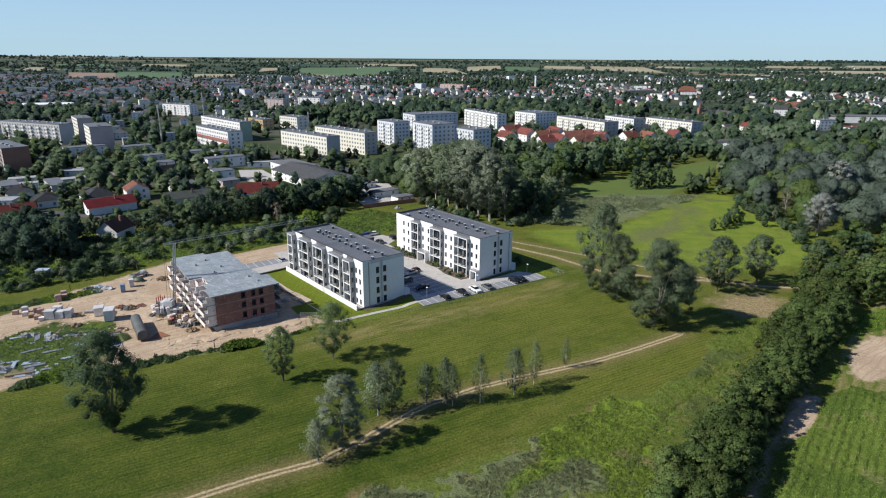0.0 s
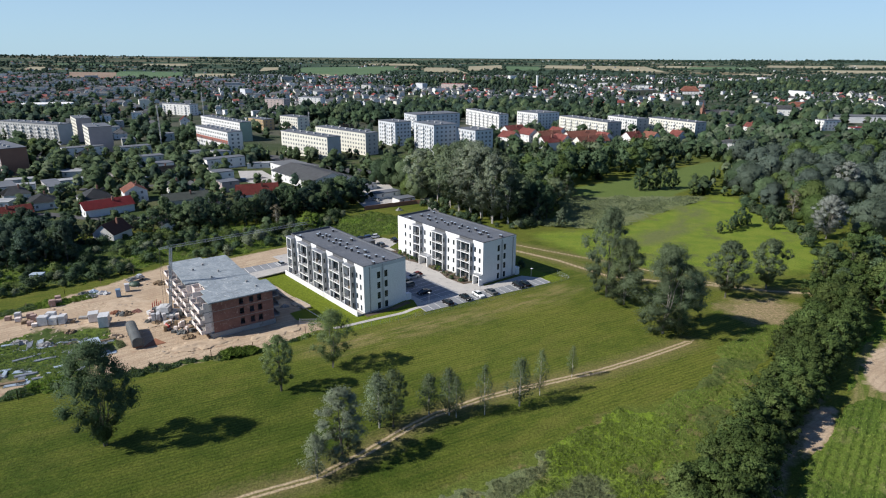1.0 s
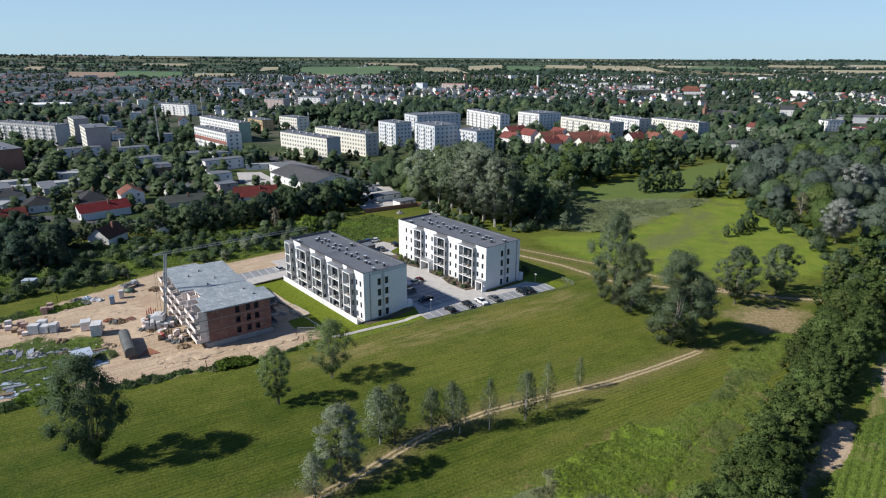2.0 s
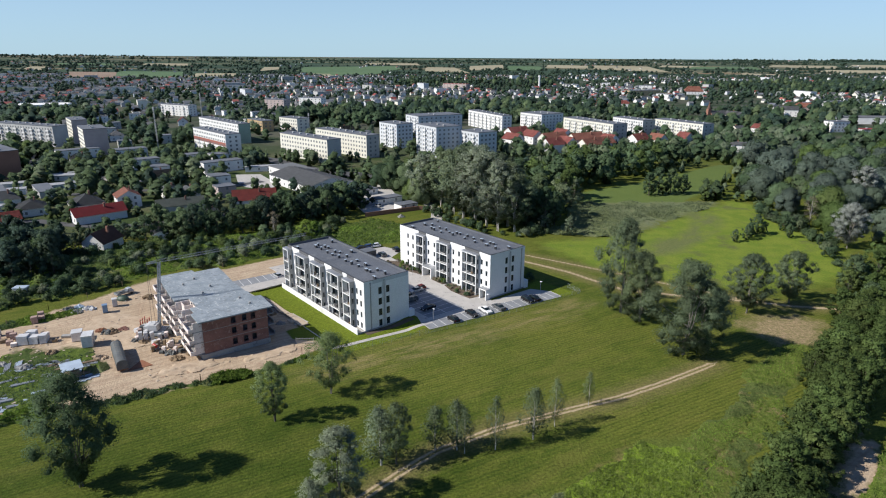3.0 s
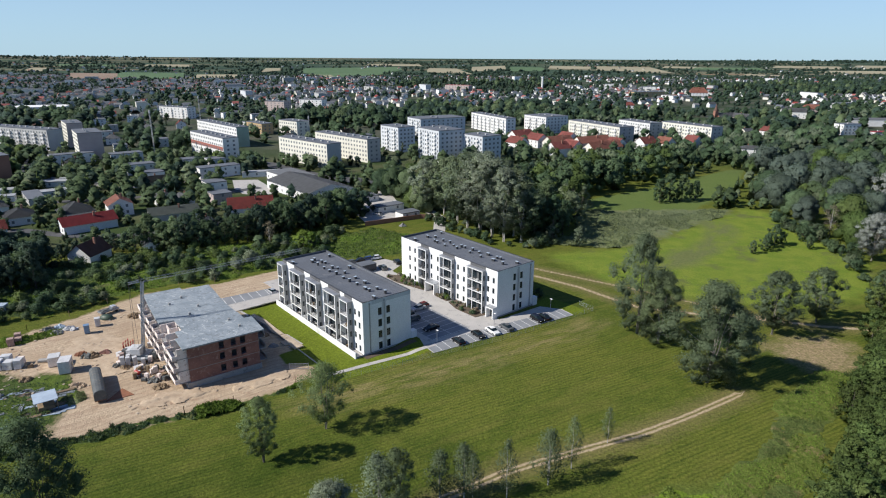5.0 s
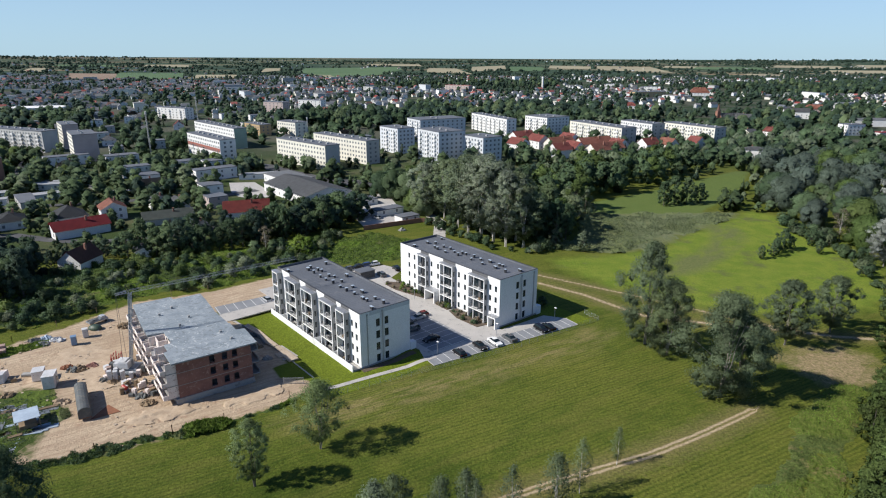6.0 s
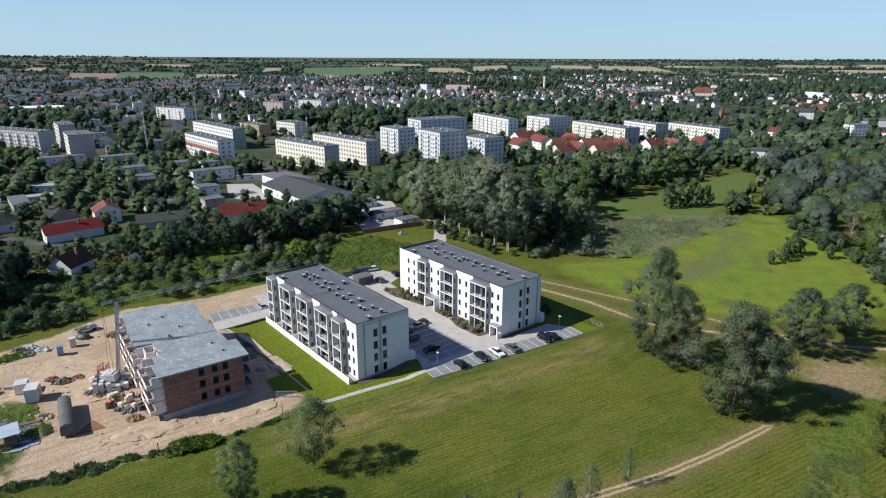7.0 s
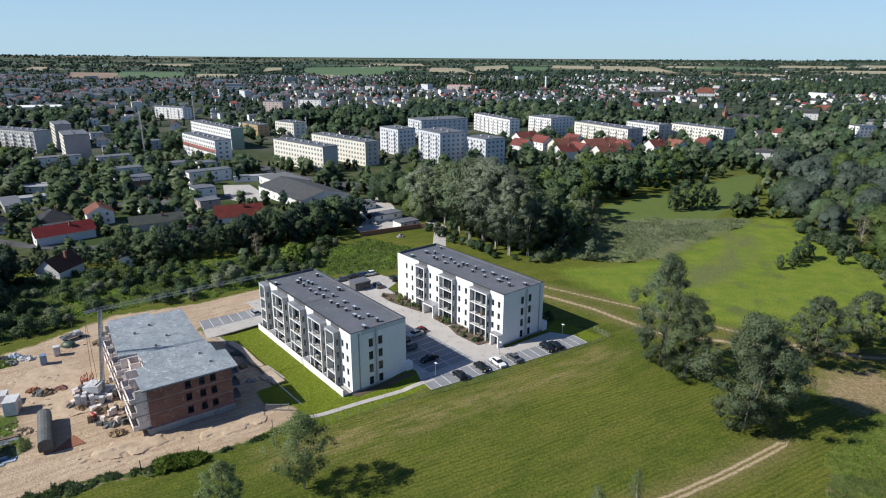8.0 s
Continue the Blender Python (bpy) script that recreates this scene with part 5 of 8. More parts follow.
def tree_meshes(key, kind, h, w, n, leaf, thick, bark, seed, stems=1, core=0.62, droop=0.0):
    rg = np.random.RandomState(seed)
    lb = lobes_for(kind, h, w, rg, max(9, min(90, int(n / 42)) if kind != "willow" else 26))
    v, f, nn = crown_arrays(rg, lb, n, leaf, core, droop, *((0.6, ICO2 if thick else ICO1, True) if kind == "willow" else (0.55,)))
    bm = trunk_bm(h, w, lb, rg, thick, stems) if thick else None
    PROTO[key] = dict(v=v, f=f, n=nn, h=h, crown={}, bark=bark, trunk=None)
    if bm:
        me = bpy.data.meshes.new("trunk")
        bm.to_mesh(me)
        bm.free()
        me.materials.append(M[bark])
        PROTO[key]["trunk"] = me


def plant(key, leaves, x, y, h, label, category="tree", group="", turn=None, wide=1.0):
    """Sets one tree or bush on the ground, h metres high."""
    p = PROTO[key]
    if leaves not in p["crown"]:
        p["crown"][leaves] = mesh_of("crown", p["v"], p["f"], F[leaves], normals=p["n"])
    s = h / p["h"]
    r = RG.uniform(0, 360) if turn is None else turn
    m = Matrix.LocRotScale((x, y, gz(x, y)), Euler((0, 0, radians(r))), (s * wide, s * wide, s))
    t = thing("tree" if category == "tree" else category, m, label, category, group)
    if p["trunk"]:
        shared("trunk", p["trunk"], t, Matrix.Identity(4))
    shared("crown", p["crown"][leaves], t, Matrix.Identity(4))
    return t


# near kinds
tree_meshes("poplar_big", "skirt", 20, 14.5, 15500, 0.165, 0.24, "bark_pale", 1, 3, 0.5)
tree_meshes("vase_near", "vase", 20, 14.5, 16500, 0.16, 0.3, "bark", 9, 7, 0.5)
tree_meshes("willow_big", "skirt", 22, 17.5, 18500, 0.175, 0.28, "bark_pale", 2, 3, 0.5)
tree_meshes("round_near", "round", 14, 11.5, 10500, 0.15, 0.18, "bark_pale", 3, 5, 0.55)
tree_meshes("loose_near", "round", 14, 11.5, 8200, 0.15, 0.16, "bark_pale", 11, 5, 0.3)
tree_meshes("round_near2", "round", 13, 8.5, 6500, 0.145, 0.17, "bark", 4, 4, 0.5)
tree_meshes("silver_near", "skirt", 15, 9.0, 9500, 0.145, 0.25, "bark", 5, 2, 0.5)
tree_meshes("slim_near", "slim", 10, 5.6, 2300, 0.135, 0.12, "bark_white", 6, 2, 0.2, 0.4)
tree_meshes("slim_near2", "slim", 10, 4.6, 1500, 0.125, 0.10, "bark_white", 7, 1, 0, 0.4)
tree_meshes("pair_near", "round", 11, 8.5, 5500, 0.14, 0.16, "bark", 8, 3, 0.4)
# woods kinds
for i in range(3):
    tree_meshes("wood%d" % i, "skirt", 12, 9 + i, 1400, 0.33, 0.2, "bark", 20 + i, 1, 0.72)
    tree_meshes("belt%d" % i, "skirt", 9, 7.5 + i * 0.7, 1700, 0.24, 0.15, "bark", 25 + i, 1, 0.7)
    tree_meshes("crownwood%d" % i, "round", 14, 10 + i, 1150, 0.4, 0.25, "bark", 30 + i, 1, 0.72)
    tree_meshes("bush%d" % i, "bush", 3, 4.2 + 0.5 * i, 360, 0.25, 0, "bark", 40 + i, 1, 0.6)
    tree_meshes("tallpop%d" % i, "poplar", 29, 16 + i, 6000, 0.33, 0.26, "bark_white", 50 + i, 3, 0.5)
    tree_meshes("willow%d" % i, "willow", 13, 13 + i, 2700, 0.33, 0.2, "bark", 54 + i, 1, 0.8, 0.25)
    tree_meshes("farwillow%d" % i, "willow", 13, 13 + i, 950, 0.47, 0, "bark", 57 + i, 1, 0.8, 0.25)
tree_meshes("spruce0", "spruce", 13, 5.5, 1000, 0.4, 0.2, "bark", 60, 1, 0.7, 0.3)
tree_meshes("spruce1", "spruce", 9, 4.2, 800, 0.36, 0.16, "bark", 61, 1, 0.7, 0.3)
tree_meshes("bare0", "round", 8, 6, 700, 0.14, 0.16, "bark_white", 62, 5, 0)
for i in range(3):
    tree_meshes("joined%d" % i, "skirt", 12, 10 + i, 340, 0.56, 0, "bark", 70 + i, 1, 0.92)


# ---- trees on the meadow
plant("vase_near", "dark", -62.2, 98.6, 20.3, "broad dark green tree whose stems fan out from the grass", turn=40, wide=1.0)
plant("round_near2", "fresh", -35.3, 117.6, 12.6, "slender green tree with a bare lower trunk on the meadow", turn=10)
plant("loose_near", "fresh", -26.1, 127.9, 13.9, "round loose-crowned green tree on the mown meadow", turn=80)
plant("silver_near", "silver", -18.9, 94.2, 14.2, "silvery-leaved tree beside the dirt path", turn=120, wide=1.15)
plant("slim_near", "silver", -22.3, 89.6, 8.5, "thin silvery sapling beside the dirt path", turn=20, wide=1.3)
plant("slim_near", "grey", -13.4, 104.2, 11.4, "grey-green tree with a bare pale stem beside the path", turn=0, wide=1.35)
plant("pair_near", "olive", -10.8, 104.6, 11.8, "leafy grey-green tree beside the path", turn=60, wide=0.8)
row = "young trees along the dirt path"
plant("slim_near", "olive", -4.1, 108.6, 9.0, "young green tree beside the dirt path", group=row, wide=1.25)
plant("slim_near", "olive", -0.2, 108.6, 10.2, "young green tree beside the dirt path", group=row, wide=1.1)
plant("slim_near2", "olive", 1.2, 107.7, 9.2, "young green tree beside the dirt path", group=row)
plant("slim_near2", "olive", 6.7, 108.8, 10.8, "slim young birch with a pale stem beside the path", group=row)
plant("slim_near", "olive", 14.0, 112.0, 10.6, "young drooping birch with a dense crown beside the path", group=row, wide=1.15)
plant("slim_near2", "olive", 18.7, 116.2, 10.4, "slim young birch with a pale stem beside the path", group=row, wide=0.95)
plant("slim_near2", "olive", 26.8, 123.7, 7.6, "slim young birch with a pale stem beside the path", group=row)
tall_grp = "large trees on the meadow"
plant("willow_big", "olive", 46.5, 171.5, 26.5, "tall grey-green poplar with a pale trunk", group=tall_grp, turn=30, wide=0.8)
plant("poplar_big", "olive", 50.0, 165.5, 19.0, "large grey-green poplar beside the meadow", group=tall_grp, turn=200)
plant("willow_big", "olive", 54.5, 146.2, 23.4, "huge grey-green poplar beside the dirt path", group=tall_grp, turn=70, wide=1.05)
plant("poplar_big", "mid", 59.5, 149.5, 17.5, "large dark green tree beside the dirt path", group=tall_grp, turn=140)
plant("round_near", "olive", 81.2, 171.2, 17.0, "round-crowned tree with several pale stems", group=tall_grp, turn=20, wide=1.05)
plant("round_near", "olive", 97.0, 178.6, 15.5, "round-crowned tree with several stems", group=tall_grp, turn=170)


def inside(poly, x, y):
    ins = False
    k = len(poly)
    for i in range(k):
        (ax, ay), (bx, by) = poly[i], poly[(i + 1) % k]
        if (ay > y) != (by > y) and x < (bx - ax) * (y - ay) / (by - ay) + ax:
            ins = not ins
    return ins


TAKEN = []


def free_spot(x, y, gap):
    return all((x - a) ** 2 + (y - b) ** 2 > max(gap, g) ** 2 for a, b, g in TAKEN)


def scatter(poly, n, gap, seed):
    rg = random.Random(seed)
    xs, ys = [p[0] for p in poly], [p[1] for p in poly]
    out, tries = [], 0
    while len(out) < n and tries < n * 40:
        tries += 1
        x, y = rg.uniform(min(xs), max(xs)), rg.uniform(min(ys), max(ys))
        if inside(poly, x, y) and free_spot(x, y, gap):
            TAKEN.append((x, y, gap))
            out.append((x, y))
    return out


def joined_trees(name, rows, label, category="trees", soft=True):
    """Many trees as one object. rows: (kind, leaves, x, y, height, wide)."""
    root = thing(name, Matrix.Identity(4), label, category, kind="stuff")
    rg = np.random.RandomState(len(rows))
    by = {}
    for ky, lv, x, y, h, wd in rows:
        by.setdefault(lv, []).append((ky, x, y, h, wd))
    for lv, lst in by.items():
        vs, fs, ns, base = [], [], [], 0
        for ky, x, y, h, wd in lst:
            p = PROTO[ky]
            s, a = h / p["h"], rg.uniform(0, 6.283)
            ca, sa = math.cos(a) * s * wd, math.sin(a) * s * wd
            v = p["v"]
            vs.append(np.stack([v[:, 0] * ca - v[:, 1] * sa + x, v[:, 0] * sa + v[:, 1] * ca + y, v[:, 2] * s + gz(x, y)], 1))
            fs.append(p["f"] + base)
            if soft:
                q, cb, sb = p["n"], math.cos(a), math.sin(a)
                ns.append(np.stack([q[:, 0] * cb - q[:, 1] * sb, q[:, 0] * sb + q[:, 1] * cb, q[:, 2]], 1))
            base += len(v)
        ob = new("crown", mesh_of("crown", np.concatenate(vs), np.concatenate(fs), F[lv], smooth=True, normals=np.concatenate(ns) if soft else None))
        ob.parent = root
    return root


# "bluish" names the leaves that carry haze in their colour
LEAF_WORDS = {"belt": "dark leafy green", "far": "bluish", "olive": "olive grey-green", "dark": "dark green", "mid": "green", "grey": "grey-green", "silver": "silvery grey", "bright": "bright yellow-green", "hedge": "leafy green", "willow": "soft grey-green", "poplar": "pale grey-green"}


def wood(poly, n, gap, keys, leaves, hs, where, seed, category="tree", group="", single=999, rest_keys=("joined0", "joined1", "joined2")):
    """A wood: the nearest trees one by one, the rest joined."""
    rg = random.Random(seed + 77)
    rest = []
    for i, (x, y) in enumerate(sorted(scatter(poly, n, gap, seed), key=lambda q: q[0] ** 2 + q[1] ** 2)):
        if i >= single:
            rest.append((rg.choice(rest_keys), rg.choice(leaves), x, y, rg.uniform(*hs), rg.uniform(0.9, 1.2)))
            continue
        lv, ky = rg.choice(leaves), rg.choice(keys)
        shape = "spruce" if ky.startswith("spruce") else "bush" if category == "bush" else "broad-leaved tree"
        plant(ky, lv, x, y, rg.uniform(*hs), "%s %s %s" % (LEAF_WORDS[lv], shape, where), category, group, wide=rg.uniform(0.9, 1.2))
    if rest:
        joined_trees("woodland", rest, "mixed broad-leaved trees %s" % where)


WOODS = ["wood0", "wood1", "wood2"]
CROWNS = ["crownwood0", "crownwood1", "crownwood2"]
BELT = ["belt0", "belt1", "belt2"]
BUSH = ["bush0", "bush1", "bush2"]
BELT_POLY = [(31, 74), (35.5, 84), (45, 94), (57, 105), (69, 118), (77, 132.6), (92, 148), (101, 160), (112, 168), (116, 163), (105, 152), (80, 126), (64.5, 107.5), (51, 93), (37, 74)]
BACKWOOD = [(100, 163), (110, 174), (121, 190), (134, 208), (145, 228), (158, 214), (240, 235), (250, 190), (150, 158), (117, 160)]
WILLOWS = [(141, 328), (145, 297), (147, 285), (142, 262), (145, 246), (148, 232), (230, 225), (330, 285), (360, 400), (250, 440), (195, 420), (152, 345)]
LEFT_BELT = [(-215, 205), (-162, 216), (-134, 230), (-118, 238), (-103, 239), (-85, 247), (-69, 257), (-56, 267), (-44, 283), (-39, 300), (-52, 306), (-66, 276), (-100, 256), (-130, 252), (-170, 242), (-215, 236)]
SCRUB = [(-200, 160), (-150, 162), (-128, 170), (-108, 184), (-95, 203), (-74, 211), (-60, 223), (-46, 234), (-44, 268), (-60, 258), (-90, 240), (-120, 232), (-160, 212), (-200, 200)]
MIDWOOD = [(27, 250), (36, 252), (45, 262), (57, 300), (64, 332), (100, 358), (150, 400), (150, 425), (90, 400), (40, 350), (12, 300), (18, 270)]
for x, y, h in ((-12, 301, 24), (2, 282, 29), (6, 272, 31), (11, 266, 32), (15, 260, 31), (19.5, 254, 28), (26, 253, 24), (6, 290, 29), (13, 280, 31), (21, 270, 29), (24, 262, 27), (-4, 296, 26)):
    plant(random.Random(int(h * 7 + x)).choice(["tallpop0", "tallpop1", "tallpop2"]), random.Random(int(x * 5)).choice(["poplar", "poplar", "grey"]), x, y, h, "tall grey-green poplar with a white trunk behind the flats", group="poplars behind the flats", wide=1.3)
    TAKEN.append((x, y, 5))
TAKEN += [(147, 232, 7), (143, 223, 7), (138, 214, 7), (133, 206, 6)]
wood([(35, 73), (49.5, 93.5), (62.5, 107.5), (79, 126.5), (104, 152.5), (107, 150), (82, 123.5), (65, 104.5), (52, 90.5), (37.5, 72)], 46, 1.9, BELT, ["belt", "belt", "hedge"], (6.5, 9.0), "along the dirt track", 41, group="trees of the field belt")
wood(BELT_POLY, 150, 2.1, BELT, ["hedge", "belt", "belt"], (5.5, 10.0), "in the field belt", 1, group="trees of the field belt")
wood(BACKWOOD, 120, 4.6, BELT, ["belt", "hedge", "hedge", "mid"], (7, 13), "in dense woodland", 2, single=35)
wood(WILLOWS, 84, 11.0, ["willow0", "willow1", "willow2"], ["willow", "willow", "willow", "hedge", "mid", "willow"], (10, 17), "in the riverside wood", 3, single=32, rest_keys=("farwillow0", "farwillow1", "farwillow2"))
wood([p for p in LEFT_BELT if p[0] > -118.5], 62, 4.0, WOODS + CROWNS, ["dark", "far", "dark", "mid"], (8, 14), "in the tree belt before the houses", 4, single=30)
# haze-blue leaves here also darken a tree mass that stands in shade
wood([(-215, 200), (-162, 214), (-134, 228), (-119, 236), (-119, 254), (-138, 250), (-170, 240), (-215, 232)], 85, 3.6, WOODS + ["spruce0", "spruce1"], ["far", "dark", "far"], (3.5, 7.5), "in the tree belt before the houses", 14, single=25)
wood(MIDWOOD, 85, 5.6, WOODS + CROWNS, ["mid", "dark", "mid", "hedge", "grey"], (11, 18), "in the wood behind the flats", 5, single=20)
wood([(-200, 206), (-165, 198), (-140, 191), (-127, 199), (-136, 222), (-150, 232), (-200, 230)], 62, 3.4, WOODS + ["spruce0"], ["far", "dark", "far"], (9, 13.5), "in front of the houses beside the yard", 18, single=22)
wood(SCRUB, 260, 2.3, BUSH, ["mid", "dark", "hedge", "dark", "hedge", "mid", "dark", "silver"], (1.8, 4.2), "in the scrub beside the yard", 6, "bush", "scrub bushes")
wood([(-14, 290), (-3, 270), (6, 260), (16, 248), (30, 246), (42, 250), (40, 262), (20, 290)], 46, 2.6, BUSH, ["dark", "mid", "dark", "grey"], (1.8, 4.2), "under the poplars", 16, "bush", "bushes under the poplars")
wood([(130, 210), (139, 236), (140, 250), (138, 266), (141, 290), (148, 298), (147, 262), (148, 240), (138, 210)], 42, 2.2, BUSH + ["belt0"], ["mid", "grey", "mid", "dark"], (2.0, 5.0), "along the edge of the bright meadow", 47, "bush", "bushes along the meadow")
plant("belt1", "bright", -52, 241, 7.5, "bright yellow-green tree in the scrub")
plant("wood2", "grey", 60.5, 305, 11.5, "round grey-green willow beside the reeds")
plant("belt0", "grey", 47.5, 248, 8.0, "grey-green willow bush at the meadow edge")
plant("belt1", "silver", 38, 254, 7.0, "silvery willow bush at the meadow edge")
for x, y, h in ((102, 322, 12), (108, 325, 14), (115, 327, 13), (122, 328, 10), (136, 322, 8)):
    plant("wood%d" % (h % 3), "mid", x, y, h, "dark green willow standing on the lawn", wide=0.95)
for x, y, h in ((109, 240, 5), (115, 243, 6), (122, 250, 8.5), (118, 247, 6), (126, 252, 5), (133, 246, 5.5), (136, 256, 7), (138, 274, 6)):
    plant("belt0", "mid", x, y, h, "green thicket in the bright meadow")
plant("round_near", "white", 147, 232, 17, "silvery white poplar at the wood's edge")
plant("crownwood1", "white", 196, 300, 19, "silvery white poplar above the wood")
plant("bare0", "dry", 150, 262, 13, "bare dead tree at the wood's edge")
for x, y, h, lv in ((-29, 334, 15, "dark"), (-36, 339, 13, "dark"), (-22, 331, 14, "mid"), (-27, 342, 14, "dark"), (-13, 303, 14, "olive"), (-8, 308, 13, "olive"), (-17, 310, 11, "hedge")):
    plant("willow%d" % (int(h) % 3), lv, x, y, h, "%s spreading tree at the yard behind the hall" % LEAF_WORDS[lv], wide=0.85)
plant("belt2", "bright", -55.6, 243.0, 7.5, "bright yellow-green bush in the scrub", wide=1.2)
plant("bare0", "dry", -70, 250, 9, "bare pinkish tree in the scrub")

# ---------------------------------------------------------------- the town
FOOT = []


def simple_mesh(name, bm, material):
    me = bpy.data.meshes.new(name)
    bm.to_mesh(me)
    bm.free()
    me.materials.append(material)
    return me


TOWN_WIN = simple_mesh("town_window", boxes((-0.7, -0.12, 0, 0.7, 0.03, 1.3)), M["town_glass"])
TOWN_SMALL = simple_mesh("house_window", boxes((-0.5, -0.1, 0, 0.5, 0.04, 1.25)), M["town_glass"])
TOWN_BALC = simple_mesh("town_balcony", boxes((-1.4, 0.02, 0, 1.4, 1.2, 0.15), (-1.4, 1.1, 0.15, 1.4, 1.2, 1.05), (-1.4, 0.02, 0.15, -1.3, 1.1, 1.05), (1.3, 0.02, 0.15, 1.4, 1.1, 1.05)), M["wall_white"])


def slab_block(x, y, turn, length, wid, floors, wall, label, gable=None, stripe=None, balconies=False, roof="roof_felt", pitch=3.2, balc=None, gable_wins=2):
    """A long block of flats of the sixties: near corner, turn, floors."""
    h = floors * 2.85 + 1.2
    b = thing("apartment_block", pose(x, y, gz(x, y), 0, 0, turn), label, "building", "older blocks of flats")
    a = radians(turn)
    for k in range(int(length / 12) + 1):
        FOOT.append((x + wid / 2 * math.cos(a) - (k * 12) * math.sin(a), y + wid / 2 * math.sin(a) + (k * 12) * math.cos(a), wid * 0.5 + 5))
    part("body", boxes((0, 0, -0.5, wid, length, h)), M[wall], b)
    part("roof", boxes((-0.25, -0.25, h, wid + 0.25, length + 0.25, h + 0.35), bevel=0.05), M[roof], b, "flat grey roof")
    rnd = random.Random(int(x * 3 + y))
    for k in range(max(2, int(length / 9))):
        q = 4 + k * 8.5 + rnd.uniform(-1, 1)
        if q < length - 2:
            part("roof_hatch", boxes((wid * 0.4, q, h + 0.35, wid * 0.4 + 1.6, q + 1.2, h + 1.3), bevel=0.05), M["wall_grey"], b)
    if gable:
        part("gable_panel", boxes((0.05, -0.06, 0.2, wid - 0.05, -0.002, h - 0.02)), M[gable], b, "darker end wall")
    if stripe:
        part("stripe", boxes((-0.05, 0.3, h * 0.45, -0.002, length, h * 0.62)), M[stripe], b, "coloured band along the wall")
    fl, fg = facade_pose("long", wid, length), facade_pose("gable", wid, length)
    off = 0.05 if stripe else 0.0
    for k in range(floors):
        z = 1.3 + 2.85 * k
        s, i = 1.8, 0
        while s < length - 1:
            if balconies and i % 3 == 1:
                shared("balcony", balc or TOWN_BALC, b, fl @ pose(s, off, z - 0.9))
            shared("window", TOWN_WIN, b, fl @ pose(s, off + 0.012, z))
            s, i = s + pitch, i + 1
        for g in range(gable_wins):
            shared("window", TOWN_WIN, b, fg @ pose(wid * (g + 0.8) / (gable_wins + 0.6), 0.09, z))
    return b


slab_block(-255, 356, 49, 42, 14, 5, "wall_pink", "five-storey block with a brick-brown end wall", gable="wall_brick", balconies=True, gable_wins=0)
slab_block(-300, 488, 66, 72, 12, 5, "wall_grey", "long grey five-storey block of flats", balconies=True, gable_wins=0)
slab_block(-295.5, 506, 37, 31, 11, 6, "wall_cream", "tall cream block of flats with a pinkish end wall", gable="wall_pink", gable_wins=0)
slab_block(-251.5, 443.5, 36, 29, 15, 6, "wall_cream", "tall cream block of flats with a pinkish end wall", gable="wall_pink", gable_wins=0)
slab_block(-153, 442, 42, 58, 11, 5, "wall_white", "white block of flats with a red band", stripe="wall_red")
slab_block(-165.4, 509, 42, 80, 10, 5, "wall_white", "white block of flats with a green end wall", gable="wall_green", gable_wins=0)
slab_block(-169.4, 590, 42, 31, 11, 3, "wall_ochre", "low ochre block of flats")
slab_block(-129, 554.5, 49, 26, 13, 5, "wall_cream", "pale yellow block of flats")
slab_block(-78, 415, 46, 56, 11, 5, "wall_cream", "cream five-storey block with a pale grey end wall", gable="wall_grey", gable_wins=0)
slab_block(-55.3, 438, 44, 63, 11, 5, "wall_cream", "cream five-storey block with a dark end wall", gable="wall_grey")
slab_block(-38, 485, 38, 24, 15, 6, "wall_blue", "pale blue-white tower block with balconies", balconies=True, gable_wins=4)
slab_block(-24, 549, 30, 24, 44, 6, "wall_blue", "pale blue-white tower block with balconies", balconies=True, gable_wins=9)
slab_block(-7.5, 439, 32, 28, 20, 7, "wall_blue", "pale blue-white tower block with balconies", balconies=True, gable_wins=5)
slab_block(21.2, 432.5, 36, 21, 16, 6, "wall_blue", "pale blue-white tower block with balconies", balconies=True, gable_wins=4)
slab_block(134.5, 518.5, 26, 66, 15, 5, "wall_cream", "cream five-storey block with balconies", balconies=True, pitch=2.9, gable="wall_grey")
slab_block(168, 549, 26, 38, 14, 5, "wall_white", "white five-storey block with balconies", balconies=True, pitch=2.9, gable="wall_grey")
slab_block(208, 520.5, 28, 52, 13, 5, "wall_cream", "cream five-storey block with balconies", balconies=True, pitch=2.9, gable="wall_grey")
slab_block(51.4, 589, 24, 70, 10, 5, "wall_white", "white five-storey block with balconies", balconies=True, pitch=2.9)
slab_block(89.5, 602.5, 34, 30, 28, 5, "wall_white", "white five-storey block with balconies", balconies=True, pitch=2.9, gable_wins=6)
slab_block(364, 602, 10, 12, 18, 3, "wall_white", "white office block among trees", gable_wins=4)
slab_block(386, 590, 8, 8, 16, 1, "wall_white", "low white hall with a bright red roof", roof="roof_crimson", gable_wins=3)
slab_block(-210, 834, 68, 30, 14, 4, "wall_pink", "pinkish block of flats far in the town", pitch=6)
slab_block(-169, 872, 72, 34, 14, 4, "wall_white", "white block of flats far in the town", pitch=6)
slab_block(-295, 735.5, 62, 46, 12, 4, "wall_white", "white row of flats far in the town", balconies=True, pitch=6)
slab_block(331, 1140, 20, 20, 62, 3, "wall_ochre", "orange public building far in the town", pitch=7, gable_wins=6)
slab_block(44, 1316, 60, 55, 16, 4, "wall_pink", "pinkish block of flats far in the town", roof="roof_red", pitch=7)


